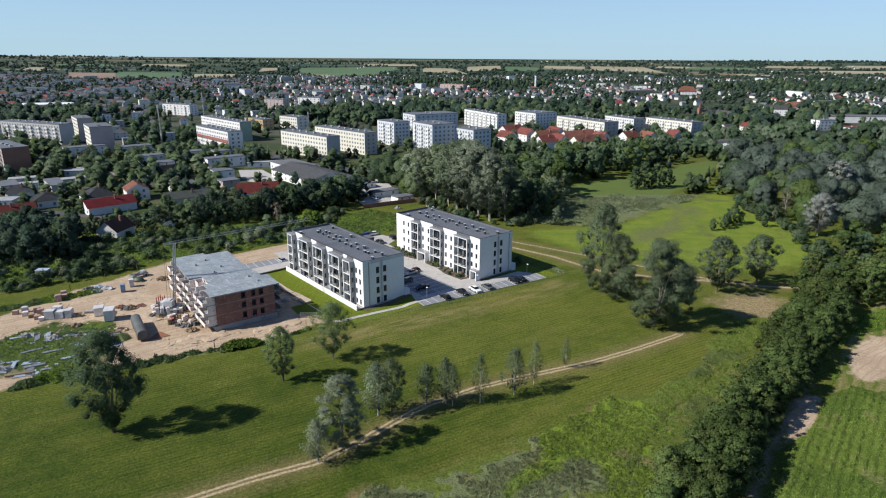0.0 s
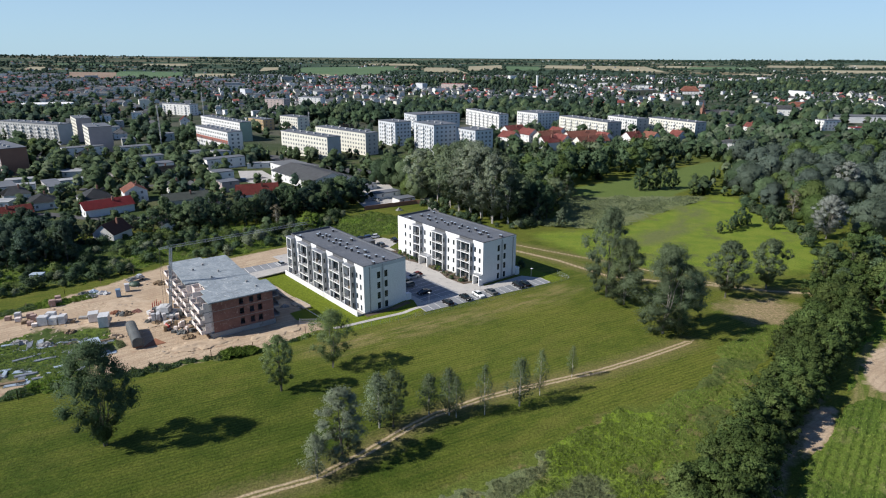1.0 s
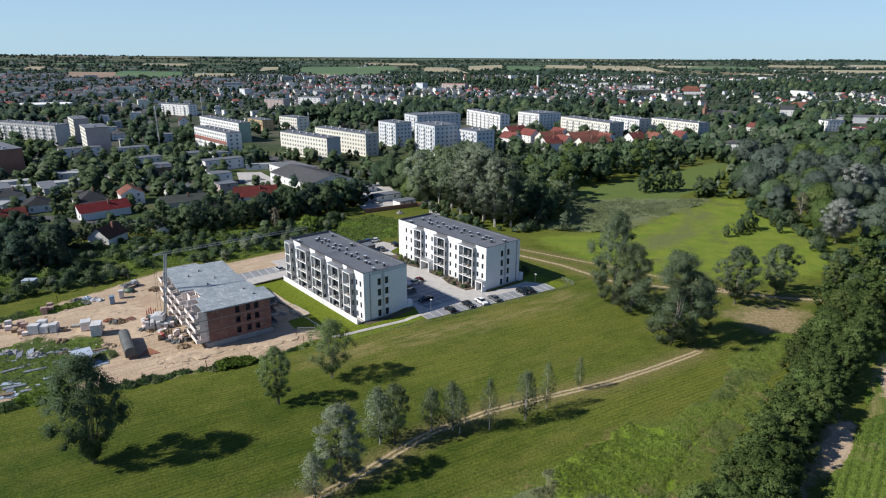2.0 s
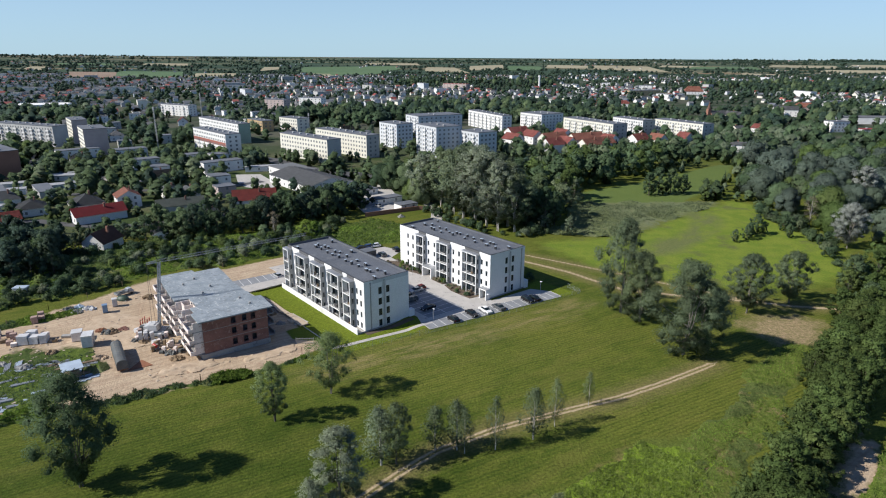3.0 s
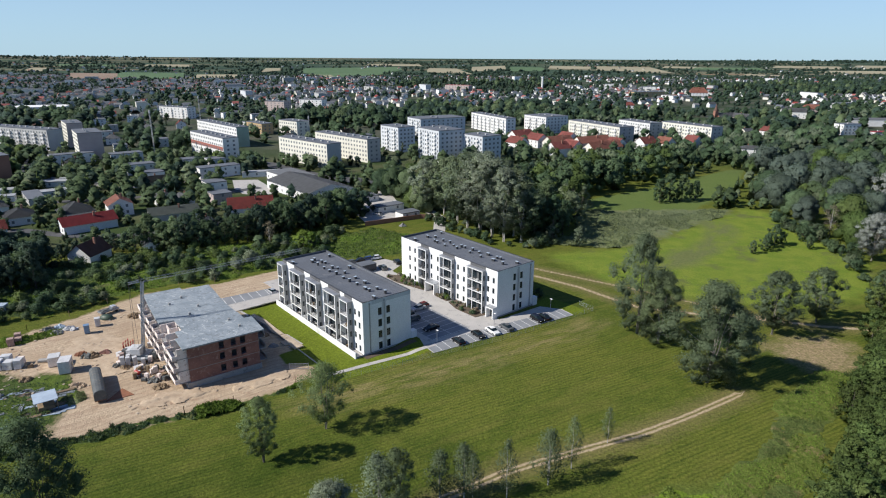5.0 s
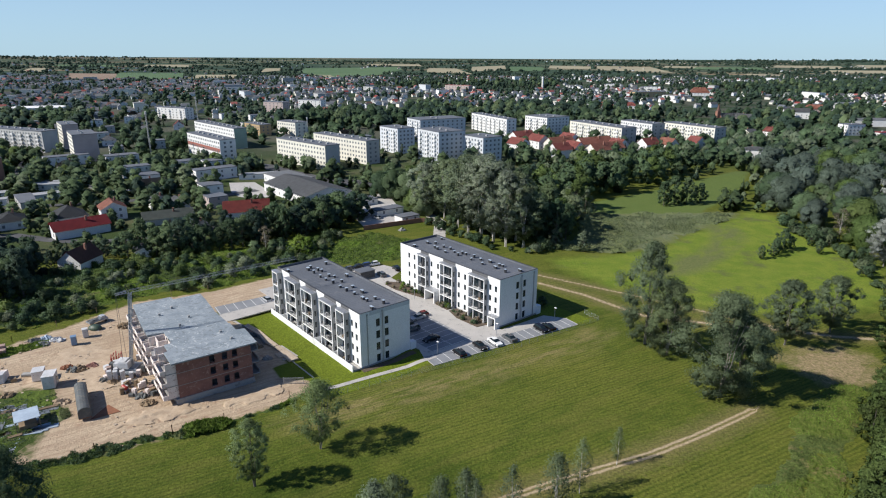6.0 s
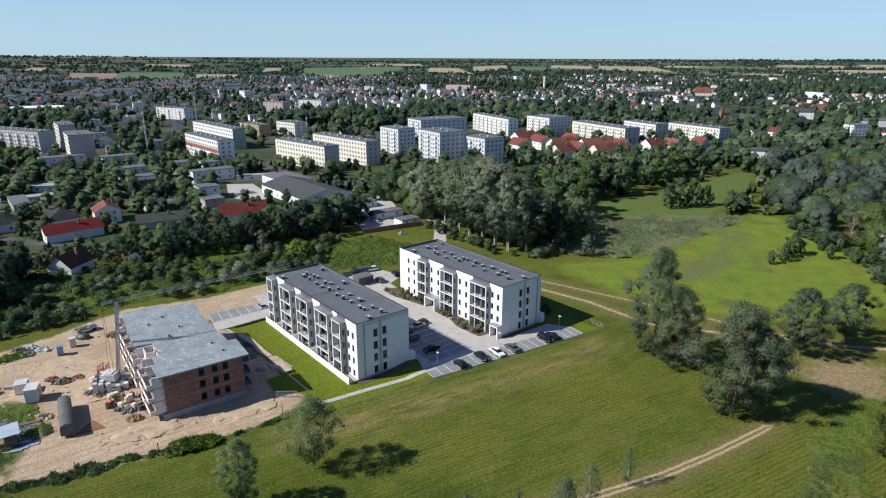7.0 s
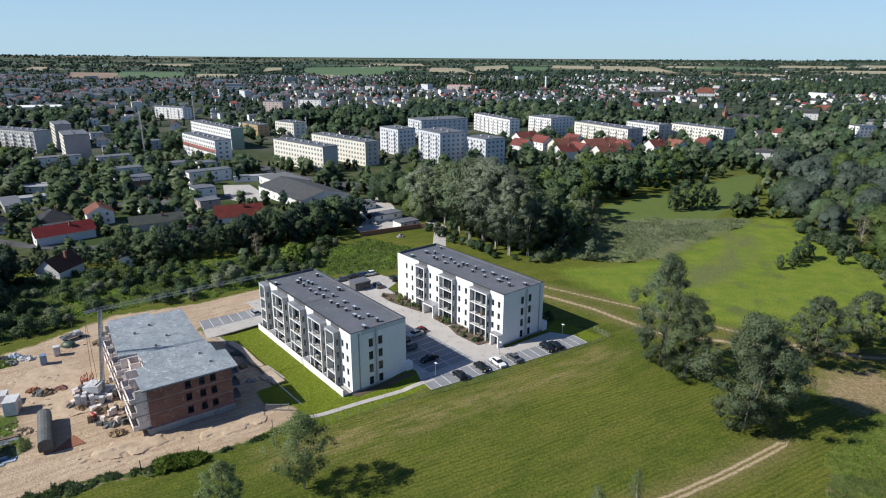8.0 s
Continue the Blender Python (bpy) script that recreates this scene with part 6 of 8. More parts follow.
def house_parts(h, length, wid, eave, ridge, wall, roof, style, chim=True):
    """Walls, roof, windows and chimney under h, centred on it."""
    wb = boxes((-wid / 2, -length / 2, -0.4, wid / 2, length / 2, eave))
    if style == "gable":
        for s in (-1, 1):
            q = [[wb.verts.new((x, s * length / 2 - s * e, z)) for x, z in ((-wid / 2, eave), (wid / 2, eave), (0, ridge - 0.1))] for e in (0.0, 0.2)]
            wb.faces.new(q[0])
            wb.faces.new(q[1][::-1])
            for a, b in ((0, 1), (1, 2), (2, 0)):
                wb.faces.new((q[0][a], q[0][b], q[1][b], q[1][a]))
        bmesh.ops.recalc_face_normals(wb, faces=wb.faces[:])
    part("wall", wb, M[wall], h)
    bm = bmesh.new()
    o, t = 0.5, 0.18
    if style == "flat":
        box(bm, -wid / 2 - 0.15, -length / 2 - 0.15, eave, wid / 2 + 0.15, length / 2 + 0.15, eave + 0.35)
    else:
        e = ridge if style == "gable" else 0
        inset = 0.0 if style == "gable" else min(wid, length) * 0.42
        x, y = wid / 2 + o, length / 2 + o
        drop = (ridge - eave) * o / (wid / 2)
        lo = [bm.verts.new(p) for p in ((-x, -y, eave - drop), (x, -y, eave - drop), (x, y, eave - drop), (-x, y, eave - drop))]
        hi = [bm.verts.new(p) for p in ((0, -y + inset, ridge), (0, y - inset, ridge))]
        bm.faces.new((lo[0], lo[3], hi[1], hi[0]))
        bm.faces.new((lo[2], lo[1], hi[0], hi[1]))
        if style != "gable":
            bm.faces.new((lo[1], lo[0], hi[0]))
            bm.faces.new((lo[3], lo[2], hi[1]))
        bmesh.ops.solidify(bm, geom=bm.faces[:], thickness=-t)
    rf = part("roof", bm, M[roof], h, "tiled roof" if style != "flat" else "flat roof")
    if chim and style != "flat":
        part("chimney", boxes((wid * 0.12, length * 0.1, eave, wid * 0.12 + 0.7, length * 0.1 + 0.7, ridge + 0.9), bevel=0.04), M["wall_brick"], rf)
    for k in range(2 if eave > 4.5 else 1):
        z = 1.0 + 2.8 * k
        n = max(2, int(length / 5.0))
        for i in range(n):
            shared("window", TOWN_SMALL, h, pose(-wid / 2, -length / 2 + (i + 0.5) * length / n, z, 0, 0, 90))
        for q in (-0.25, 0.25) if wid > 9.5 else (0.0,):
            shared("window", TOWN_SMALL, h, pose(q * wid, -length / 2, z, 0, 0, 180))
    part("door", boxes((wid / 2 - 0.02, -0.5, 0, wid / 2 + 0.05, 0.5, 2.05)), M["timber"], h)


ROOF_WORDS = {"roof_red": "red", "roof_orange": "orange", "roof_brown": "brown", "roof_grey": "grey", "roof_dark": "dark grey", "roof_crimson": "bright red", "roof_maroon": "dark red", "roof_green": "grey-green", "roof_felt": "grey felt"}
WALL_WORDS = {"wall_white": "white", "wall_cream": "cream", "wall_grey": "grey", "wall_pink": "pinkish", "wall_yellow": "yellow", "wall_brick": "brick", "wall_ochre": "ochre"}


def house(x, y, turn, length, wid, eave, ridge, wall, roof, style="gable"):
    lab = "%s house with a %s %s roof" % (WALL_WORDS[wall], ROOF_WORDS[roof], {"gable": "pitched", "hip": "hipped", "flat": "flat"}[style])
    h = thing("house", pose(x, y, gz(x, y), 0, 0, turn), lab, "house", "town houses")
    house_parts(h, length, wid, eave, ridge, wall, roof, style)
    FOOT.append((x, y, max(length, wid) * 0.6 + 2.5))
    if y < 330:
        FOOT.append((x * 0.965, y * 0.965, max(length, wid) * 0.3 + 1))
    TAKEN.append((x, y, max(length, wid) * 0.6 + 2))
    return h


house(-127.5, 230, -8, 11, 8.4, 3.4, 7.0, "wall_white", "roof_brown", "gable")
house(-151, 271, -45, 20, 10, 3.6, 6.4, "wall_white", "roof_crimson", "gable")
house(-166, 289, 40, 13, 13, 3.6, 7.4, "wall_white", "roof_dark", "hip")
house(-151, 297, 35, 11, 10, 5.2, 8.0, "wall_white", "roof_orange", "gable")
house(-186, 281, 38, 13, 11, 3.6, 6.2, "wall_white", "roof_dark", "hip")
house(-186, 253, -47, 22, 10, 4.0, 6.6, "wall_white", "roof_maroon", "gable")
house(-124, 291, -60, 20, 12, 3.0, 5.2, "wall_grey", "roof_green", "gable")
house(-91, 296, -70, 19, 11, 4.6, 8.4, "wall_white", "roof_maroon", "gable")
house(-113, 319, 38, 9, 9, 5.2, 6.0, "wall_pink", "roof_felt", "flat")
house(-128, 312, 38, 9, 8, 4.0, 6.0, "wall_white", "roof_grey", "gable")
house(-139, 316, 38, 9, 8, 4.0, 6.0, "wall_white", "roof_grey", "gable")
house(-139, 390, 130, 24, 9, 6.0, 6, "wall_white", "roof_felt", "flat")
house(-253, 436, 130, 26, 9, 6.0, 6, "wall_white", "roof_felt", "flat")
house(-189, 397, 130, 16, 9, 6.0, 6, "wall_white", "roof_felt", "flat")
house(-168, 416, 130, 12, 9, 6.0, 6, "wall_white", "roof_felt", "flat")
house(-219, 440, 130, 20, 10, 6.0, 6, "wall_white", "roof_felt", "flat")
house(-104, 274, 30, 8, 7, 3.0, 4.6, "wall_grey", "roof_grey", "gable")
house(-206, 322, 40, 24, 7, 3.0, 3, "wall_grey", "roof_felt", "flat")
house(-228, 318, 40, 18, 8, 3.0, 3, "wall_white", "roof_felt", "flat")
house(-112, 242, 30, 7, 5, 2.8, 4.0, "wall_white", "roof_grey", "gable")

# the large hall with grey pitched roofs and its yard
hall = thing("market_hall", pose(-75, 345, 0, 0, 0, 40), "large low hall with grey pitched roofs and white walls", "building")
house_parts(hall, 46, 26, 4.6, 7.8, "wall_white", "roof_grey", "gable", False)
wing = thing("market_hall", pose(-92, 376, 0, 0, 0, 40), "long low wing with a flat grey roof", "building")
house_parts(wing, 30, 16, 4.2, 6.0, "wall_white", "roof_grey", "flat", False)
FOOT += [(-75, 345, 22), (-88, 362, 18), (-62, 332, 18), (-96, 380, 14)]
for x, y, tn, ln, wd, rf in ((-30, 305, 38, 14, 6, "roof_felt"), (-20, 292, 38, 9, 6, "roof_felt"), (-42, 324, 38, 10, 6, "roof_felt")):
    g = thing("garage", pose(x, y, 0, 0, 0, tn + 90), "low garage row with a flat felt roof", "garage")
    house_parts(g, ln, wd, 2.6, 3, "wall_white", rf, "flat", False)
    FOOT.append((x, y, 9))
laid("pavement_3", [(-50, 340), (-45, 300), (-38, 283), (-24, 290), (-22, 304), (-34, 350)], 0.03, M["paving"], "pale yard beside the hall")
ribbon("road", [(-12, 306), (-5.5, 291), (-5.8, 265), (-13, 246), (-16, 238)], 5.0, 0.04, M["paving"], "pale concrete drive to the car park", "road")
ribbon("road", [(-300, 215), (-205, 262), (-176, 268), (-160, 262), (-140, 258), (-110, 270), (-60, 318), (-48, 330)], 5.0, 0.05, M["asphalt"], "grey asphalt street between the houses", "road")
ribbon("road", [(-300, 300), (-215, 312), (-160, 330), (-115, 345), (-104, 356)], 6.0, 0.05, M["asphalt"], "grey asphalt street between the houses", "road")
wall_ob = ribbon("garden_wall", [(-37, 276.5), (-26, 283), (-14, 289.6), (-8.8, 290)], 0.25, 1.9, M["wall_brick"], "long brick-brown yard wall", "wall")
part("coping", boxes((-0.1, -0.1, 0, 0.1, 0.1, 0.05)), M["kerb"], wall_ob, m=pose(-37, 276.5, 1.9))

laid("car_park", [(-295, 452), (-277, 441), (-227, 371), (-246, 367)], 0.03, M["asphalt"], "asphalt car park beside the brick block", "car park")
laid("pavement_5", [(-132, 446), (-118, 438), (-96, 414), (-68, 388), (-46, 384), (-40, 366), (-52, 368), (-72, 376), (-104, 406), (-120, 422)], 0.03, M["asphalt"], "grey asphalt street and parking behind the hall")
laid("pavement_4", [(-126, 376), (-112, 378), (-96, 352), (-90, 342), (-100, 335), (-109, 340), (-117, 352)], 0.03, M["paving"], "pale yard in front of the market hall")
ribbon("road", [(-240, 366), (-202, 368), (-184, 352), (-160, 360), (-136, 386), (-120, 404)], 4.5, 0.06, M["paving"], "pale concrete street between gardens", "road")
for x, y, tn, ln, wd, lab in ((-231, 334, 118, 13, 7, "low garage row with a flat pale roof"), (-219, 320, 118, 9, 6, "low garage row with a flat pale roof"), (-219, 358, 105, 18, 8, "long low workshop with a flat grey roof"), (-204, 333, 128, 16, 7, "long low workshop with a flat grey roof"), (-113, 390, 106, 22, 6, "garage row with dark doors"), (-217, 366, 118, 4, 3, "small white kiosk beside the street"), (-206, 281, 100, 12, 9, "white bungalow with a flat pale roof")):
    g = thing("garage", pose(x, y, 0, 0, 0, tn), lab, "garage")
    house_parts(g, ln, wd, 2.8, 3, "wall_white", "zinc_roof", "flat", False)
    FOOT.append((x, y, ln * 0.5 + 2))

# old town: red roofs between the blocks
for i, (x, y, tn, ln) in enumerate(((70, 520, 30, 16), (84, 505, -60, 22), (96, 530, 28, 14), (60, 545, -55, 20), (110, 505, -62, 30), (90, 480, 35, 12), (78, 470, -60, 14), (106, 470, -58, 18), (126, 495, 30, 12), (150, 500, -60, 14), (165, 500, 30, 12), (190, 510, 30, 10), (52, 500, 40, 14), (118, 480, -60, 14))):
    house(x, y, tn, ln, 11, 6.4, 10.6, ["wall_white", "wall_cream", "wall_white"][i % 3], ["roof_red", "roof_orange", "roof_red"][i % 3], "gable")

# church with a spire, chimneys and masts
church = thing("church", pose(307, 724, 0, 0, 0, -75), "red brick church with a slender spire and grey roof", "church")
house_parts(church, 20, 10, 5.5, 10, "wall_brick", "roof_grey", "gable", False)
bm = boxes((-1.9, -13.9, -0.4, 1.9, -10.02, 12))
part("tower", bm, M["wall_brick"], church)
bm = bmesh.new()
bmesh.ops.create_cone(bm, cap_ends=True, segments=8, radius1=2.2, radius2=0.1, depth=8, matrix=pose(0, -12, 16))
part("spire", bm, M["roof_brown"], church, "pointed brown spire")
FOOT.append((307, 724, 20))
house(322, 716, 20, 22, 12, 6, 10, "wall_pink", "roof_grey", "gable")
house(408, 770, 70, 26, 14, 8, 12, "wall_white", "roof_grey", "gable")
house(462, 826, 80, 26, 13, 7, 12, "wall_pink", "roof_orange", "hip")
house(220, 478, 70, 14, 10, 5.4, 7.2, "wall_white", "roof_grey", "hip")
FOOT += [(x * k, y * k, 13) for x, y in ((220, 478), (366, 595), (386, 590), (408, 770), (322, 716), (462, 826), (450, 690), (490, 690)) for k in (0.975, 0.95, 0.92, 0.89)]
slab_block(394, 1470, 75, 34, 14, 3, "wall_white", "white public building with a slim tower", pitch=7)
slab_block(433, 1343, 70, 26, 14, 3, "wall_white", "white public building far in the town", pitch=7)
house(469, 1214, 80, 34, 18, 6, 15, "wall_white", "roof_orange", "hip")
house(250, 905, 80, 20, 11, 5, 9, "wall_white", "roof_red", "hip")
house(215, 900, 80, 24, 11, 5, 9, "wall_pink", "roof_maroon", "gable")
for x, y, h, col, lab in ((206, 1400, 25, "wall_white", "tall pale water tower in the town"),):
    t = thing("water_tower", pose(x, y, 0), lab, "tower")
    bm = bmesh.new()
    tube(bm, (0, 0, -0.5), (0, 0, h), 2.2, 2.0, 10)
    tube(bm, (0, 0, h), (0, 0, h + 3), 2.7, 2.6, 10)
    part("shaft", bm, M[col], t)
for x, y, h in ((-213, 470, 32), (-228, 600, 34), (-120, 560, 20)):
    t = thing("lattice_mast", pose(x, y, 0), "tall thin lattice mast above the roofs", "mast")
    part("mast", lattice((0, 0, -0.5), (0, 0, h), 0.6, 1.6, 0.1), M["wall_grey"], t)
    part("antenna", boxes((-0.55, -0.55, h - 2.5, 0.55, 0.55, h - 0.5), bevel=0.1), M["wall_grey"], t)
ind = thing("industrial_hall", pose(470, 690, 0, 0, 0, -4), "long industrial hall with a pale blue-grey roof", "building")
house_parts(ind, 26, 130, 6.5, 7.4, "wall_white", "roof_grey", "flat", False)
FOOT += [(410 + 20 * k, 690, 18) for k in range(7)]
ind = thing("industrial_hall", pose(-520, 830, 0, 0, 0, 20), "low industrial hall with a white roof", "building")
house_parts(ind, 40, 60, 6.5, 7.4, "wall_white", "wall_white", "flat", False)
FOOT.append((-520, 830, 40))

# ---- houses further off: built once each, then copied
TRND = random.Random(21)
kinds = []
for wall_m, roof_m, st, ln, wd, ev, rd in (("wall_white", "roof_dark", "hip", 11, 10, 3.4, 6.6), ("wall_cream", "roof_grey", "gable", 11, 9, 4.8, 7.8), ("wall_white", "roof_red", "gable", 12, 9, 4.6, 8.2), ("wall_white", "roof_felt", "flat", 10, 10, 6.2, 6.2), ("wall_yellow", "roof_brown", "gable", 11, 9, 4.8, 8.0), ("wall_grey", "roof_felt", "flat", 12, 9, 5.8, 5.8), ("wall_white", "roof_grey", "hip", 11, 10, 4.8, 8.0)):
    kinds.append((wall_m, roof_m, st, ln, wd, ev, rd))
SUBURB = [(-340, 250), (-215, 240), (-180, 250), (-130, 256), (-100, 264), (-66, 290), (-56, 318), (-110, 338), (-100, 420), (-330, 430), (-360, 330)]
MIDTOWN = [(-420, 440), (-120, 425), (-20, 640), (180, 650), (240, 560), (420, 640), (420, 760), (-420, 800)]
first = {}


def clear(x, y, gap):
    return all((x - a) ** 2 + (y - b) ** 2 > (g + gap) ** 2 for a, b, g in FOOT)


def town_house(x, y, turn, k):
    m = pose(x, y, gz(x, y), 0, 0, turn)
    if k in first:
        copy_thing(first[k], m)
    else:
        wall_m, roof_m, st, ln, wd, ev, rd = kinds[k]
        first[k] = house(x, y, turn, ln, wd, ev, rd, wall_m, roof_m, st)
        FOOT.pop()
        TAKEN.pop()
    FOOT.append((x, y, 8))


def grid_spots(poly, step, turn, keep, rnd, jit=0.2):
    xs, ys = [p[0] for p in poly], [p[1] for p in poly]
    cx, cy = (min(xs) + max(xs)) / 2, (min(ys) + max(ys)) / 2
    n = int(max(max(xs) - min(xs), max(ys) - min(ys)) / step) + 2
    a = radians(turn)
    out = []
    for i in range(-n, n):
        for j in range(-n, n):
            u, v = (i + rnd.uniform(-jit, jit)) * step, (j + (0.25 if i % 3 == 0 else 0) + rnd.uniform(-jit, jit)) * step
            x, y = cx + u * math.cos(a) - v * math.sin(a), cy + u * math.sin(a) + v * math.cos(a)
            if rnd.random() < keep and inside(poly, x, y):
                out.append((x, y))
    return out


for x, y in grid_spots(SUBURB, 25, 38, 0.45, TRND):
    if clear(x, y, 7):
        town_house(x, y, 38 + TRND.choice((0, 90, 180, 270)) + TRND.uniform(-4, 4), TRND.choice((0, 3, 5, 6, 0, 3, 5, 1)))
for x, y in grid_spots(MIDTOWN, 31, 30, 0.42, TRND):
    if clear(x, y, 7) and not (y > 600 and -190 < x < 300) and x < 420:
        town_house(x, y, 30 + TRND.choice((0, 90)) + TRND.uniform(-8, 8), TRND.choice((0, 1, 3, 5, 6, 2, 3, 1, 6, 4)))

# ---- fields between the town and the horizon
def field(outline, material, label):
    """A field laid over the far rising ground."""
    bm = bmesh.new()
    bm.faces.new([bm.verts.new((x, y, 0)) for x, y in outline])
    bmesh.ops.triangulate(bm, faces=bm.faces[:])
    for _ in range(4):
        bmesh.ops.subdivide_edges(bm, edges=bm.edges[:], cuts=1, use_grid_fill=True)
    for v in bm.verts:
        v.co.z = gz(v.co.x, v.co.y) + 1.2
    tagged(part("field", bm, material), label, "field", kind="structure")


M["field_brown"] = surface("ploughed_soil", (0.27, 0.19, 0.13), (0.23, 0.16, 0.11), 0.95, 0.004, 0.05, 0)
M["field_green"] = surface("green_crop", (0.065, 0.125, 0.045), (0.085, 0.145, 0.055), 0.95, 0.004, 0.05, 0)
M["field_straw"] = surface("ripe_grain", (0.34, 0.30, 0.19), (0.29, 0.255, 0.16), 0.95, 0.004, 0.05, 0)
FIELD_WORDS = {"field_brown": "bare brown field beyond the town", "field_green": "green field beyond the town", "field_straw": "straw-coloured field beyond the town"}
FIELDS = [
    ([(-1103, 1876), (-965, 1893), (-1226, 2413), (-1406, 2420)], "field_brown"),
    ([(-1017, 1981), (-814, 2005), (-1020, 2520), (-1271, 2516)], "field_green"),
    ([(-1647, 2511), (-1577, 2537), (-1744, 2855), (-1815, 2825)], "field_straw"),
    ([(-803, 2059), (-679, 2127), (-774, 2394), (-912, 2369)], "field_straw"),
    ([(-759, 2638), (-723, 2836), (-787, 3094), (-856, 3078)], "field_straw"),
    ([(-607, 2666), (-366, 2165), (-272, 2175), (-201, 2988), (-239, 3340), (-676, 3118)], "field_green"),
    ([(-519, 2436), (-277, 1823), (-425, 2389), (-500, 2560)], "field_straw"),
    ([(-81, 2739), (107, 2508), (52, 3152), (-89, 3209)], "field_straw"),
    ([(108, 2820), (278, 2959), (323, 3544), (138, 3378)], "field_straw"),
    ([(283, 2830), (457, 2900), (492, 3314), (324, 3387)], "field_green"),
    ([(498, 3169), (677, 3029), (755, 3383), (573, 3546)], "field_straw"),
    ([(688, 2963), (931, 2645), (1038, 3288), (802, 3458)], "field_straw"),
    ([(1071, 3212), (1222, 3057), (1301, 3294), (1158, 3430)], "field_straw"),
    ([(1107, 2414), (1181, 2210), (1262, 2405), (1177, 2545)], "field_straw"),
    ([(1573, 3140), (1784, 2895), (1946, 3208), (1721, 3379)], "field_straw"),
    ([(1507, 2591), (1675, 2408), (1870, 2692), (1650, 2797)], "field_straw"),
    ([(1134, 3001), (1399, 2840), (1522, 3149), (1260, 3263)], "field_green"),
    ([(1877, 3004), (1976, 2848), (2226, 3212), (2108, 3331)], "field_straw"),
    ([(-431, 3468), (-125, 3432), (-152, 3724), (-446, 3726)], "field_straw"),
    ([(-1839, 3031), (-1568, 3072), (-1698, 3300), (-1934, 3236)], "field_green"),
    ([(-1454, 3116), (-1249, 3150), (-1345, 3396), (-1553, 3362)], "field_straw"),
]
for outline, mat in FIELDS:
    field(outline, M[mat], FIELD_WORDS[mat])

# ---- the far town, past counting
def far_houses(name, spots, seed, label):
    rg = random.Random(seed)
    vs = {k: [] for k in ("w", "r")}
    fs = {k: [] for k in ("w", "r")}
    mats_w = ["wall_grey", "wall_blue", "wall_white", "wall_white", "wall_cream", "wall_grey"]
    walls, roofs = {}, {}
    for x, y in spots:
        big = rg.random() < 0.012
        l, w, e = (rg.uniform(20, 40), 12, rg.uniform(8, 13)) if big else (rg.uniform(7, 11), rg.uniform(6, 8), rg.uniform(2.8, 4.8))
        r = e + (0.4 if big else rg.uniform(1.8, 3.2))
        a = radians(rg.choice((25, 115)) + rg.uniform(-12, 12))
        z0 = gz(x, y)
        def put(px, py, pz):
            return (x + px * math.cos(a) - py * math.sin(a), y + px * math.sin(a) + py * math.cos(a), z0 + pz)
        wk = rg.choice(mats_w)
        rk = rg.choice(["roof_grey", "roof_dark", "roof_grey", "roof_maroon", "roof_felt", "roof_brown", "roof_felt", "roof_dark", "roof_green", "roof_dark", "roof_grey", "roof_felt", "roof_dark", "roof_grey", "roof_red"])
        if big:
            rk = "roof_grey"
        V, Fc = walls.setdefault(wk, ([], []))
        b = len(V)
        V += [put(sx * w / 2, sy * l / 2, zz) for zz in (-0.5, e) for sx, sy in ((-1, -1), (1, -1), (1, 1), (-1, 1))] + [put(0, -l / 2, r - 0.1), put(0, l / 2, r - 0.1)]
        Fc += [(b, b + 1, b + 5), (b, b + 5, b + 4), (b + 1, b + 2, b + 6), (b + 1, b + 6, b + 5), (b + 2, b + 3, b + 7), (b + 2, b + 7, b + 6), (b + 3, b, b + 4), (b + 3, b + 4, b + 7), (b + 4, b + 5, b + 8), (b + 6, b + 7, b + 9)]
        V, Fc = roofs.setdefault(rk, ([], []))
        b = len(V)
        o = 0.4
        V += [put(-w / 2 - o, -l / 2 - o, e - 0.2), put(w / 2 + o, -l / 2 - o, e - 0.2), put(w / 2 + o, l / 2 + o, e - 0.2), put(-w / 2 - o, l / 2 + o, e - 0.2), put(0, -l / 2 - o, r), put(0, l / 2 + o, r)]
        Fc += [(b, b + 4, b + 5), (b, b + 5, b + 3), (b + 1, b + 2, b + 5), (b + 1, b + 5, b + 4)]
    root = thing(name, Matrix.Identity(4), label, "houses", kind="stuff")
    for nm, grp in (("wall", walls), ("roof", roofs)):
        for k, (V, Fc) in grp.items():
            ob = new(nm, mesh_of(nm, V, Fc, M[k]))
            ob.parent = root


PARKS = [[(-190, 690), (-60, 630), (70, 670), (240, 690), (300, 820), (110, 930), (-150, 860)], [(-640, 560), (-390, 530), (-350, 640), (-370, 740), (-610, 800)], [(230, 610), (330, 600), (520, 720), (560, 860), (400, 800), (300, 700)], [(640, 1150), (900, 1300), (1200, 1650), (900, 1750), (560, 1500)], [(-120, 1500), (240, 1420), (300, 1800), (-100, 1900)]]
FIELDS_PLAN = [q[0] for q in FIELDS]
FRND = random.Random(4)
spots = []
while len(spots) < 4000:
    x, y = FRND.uniform(-1750, 1500), FRND.uniform(640, 2250)
    if abs(x) > y * 0.78 + 40:
        continue
    p = 0.95 if x < 100 else 0.5
    p *= 1.0 if y > 780 else 0.4
    n1 = noise.noise(Vector((x * 0.004, y * 0.0022, 3.1)))
    if FRND.random() < p * max(0.05, 0.5 + 1.5 * n1) and not any(inside(q, x, y) for q in PARKS + FIELDS_PLAN) and clear(x, y, 5):
        spots.append((x, y))
far_houses("far_town", spots, 8, "hundreds of far small houses with grey and red roofs")
spots2 = []
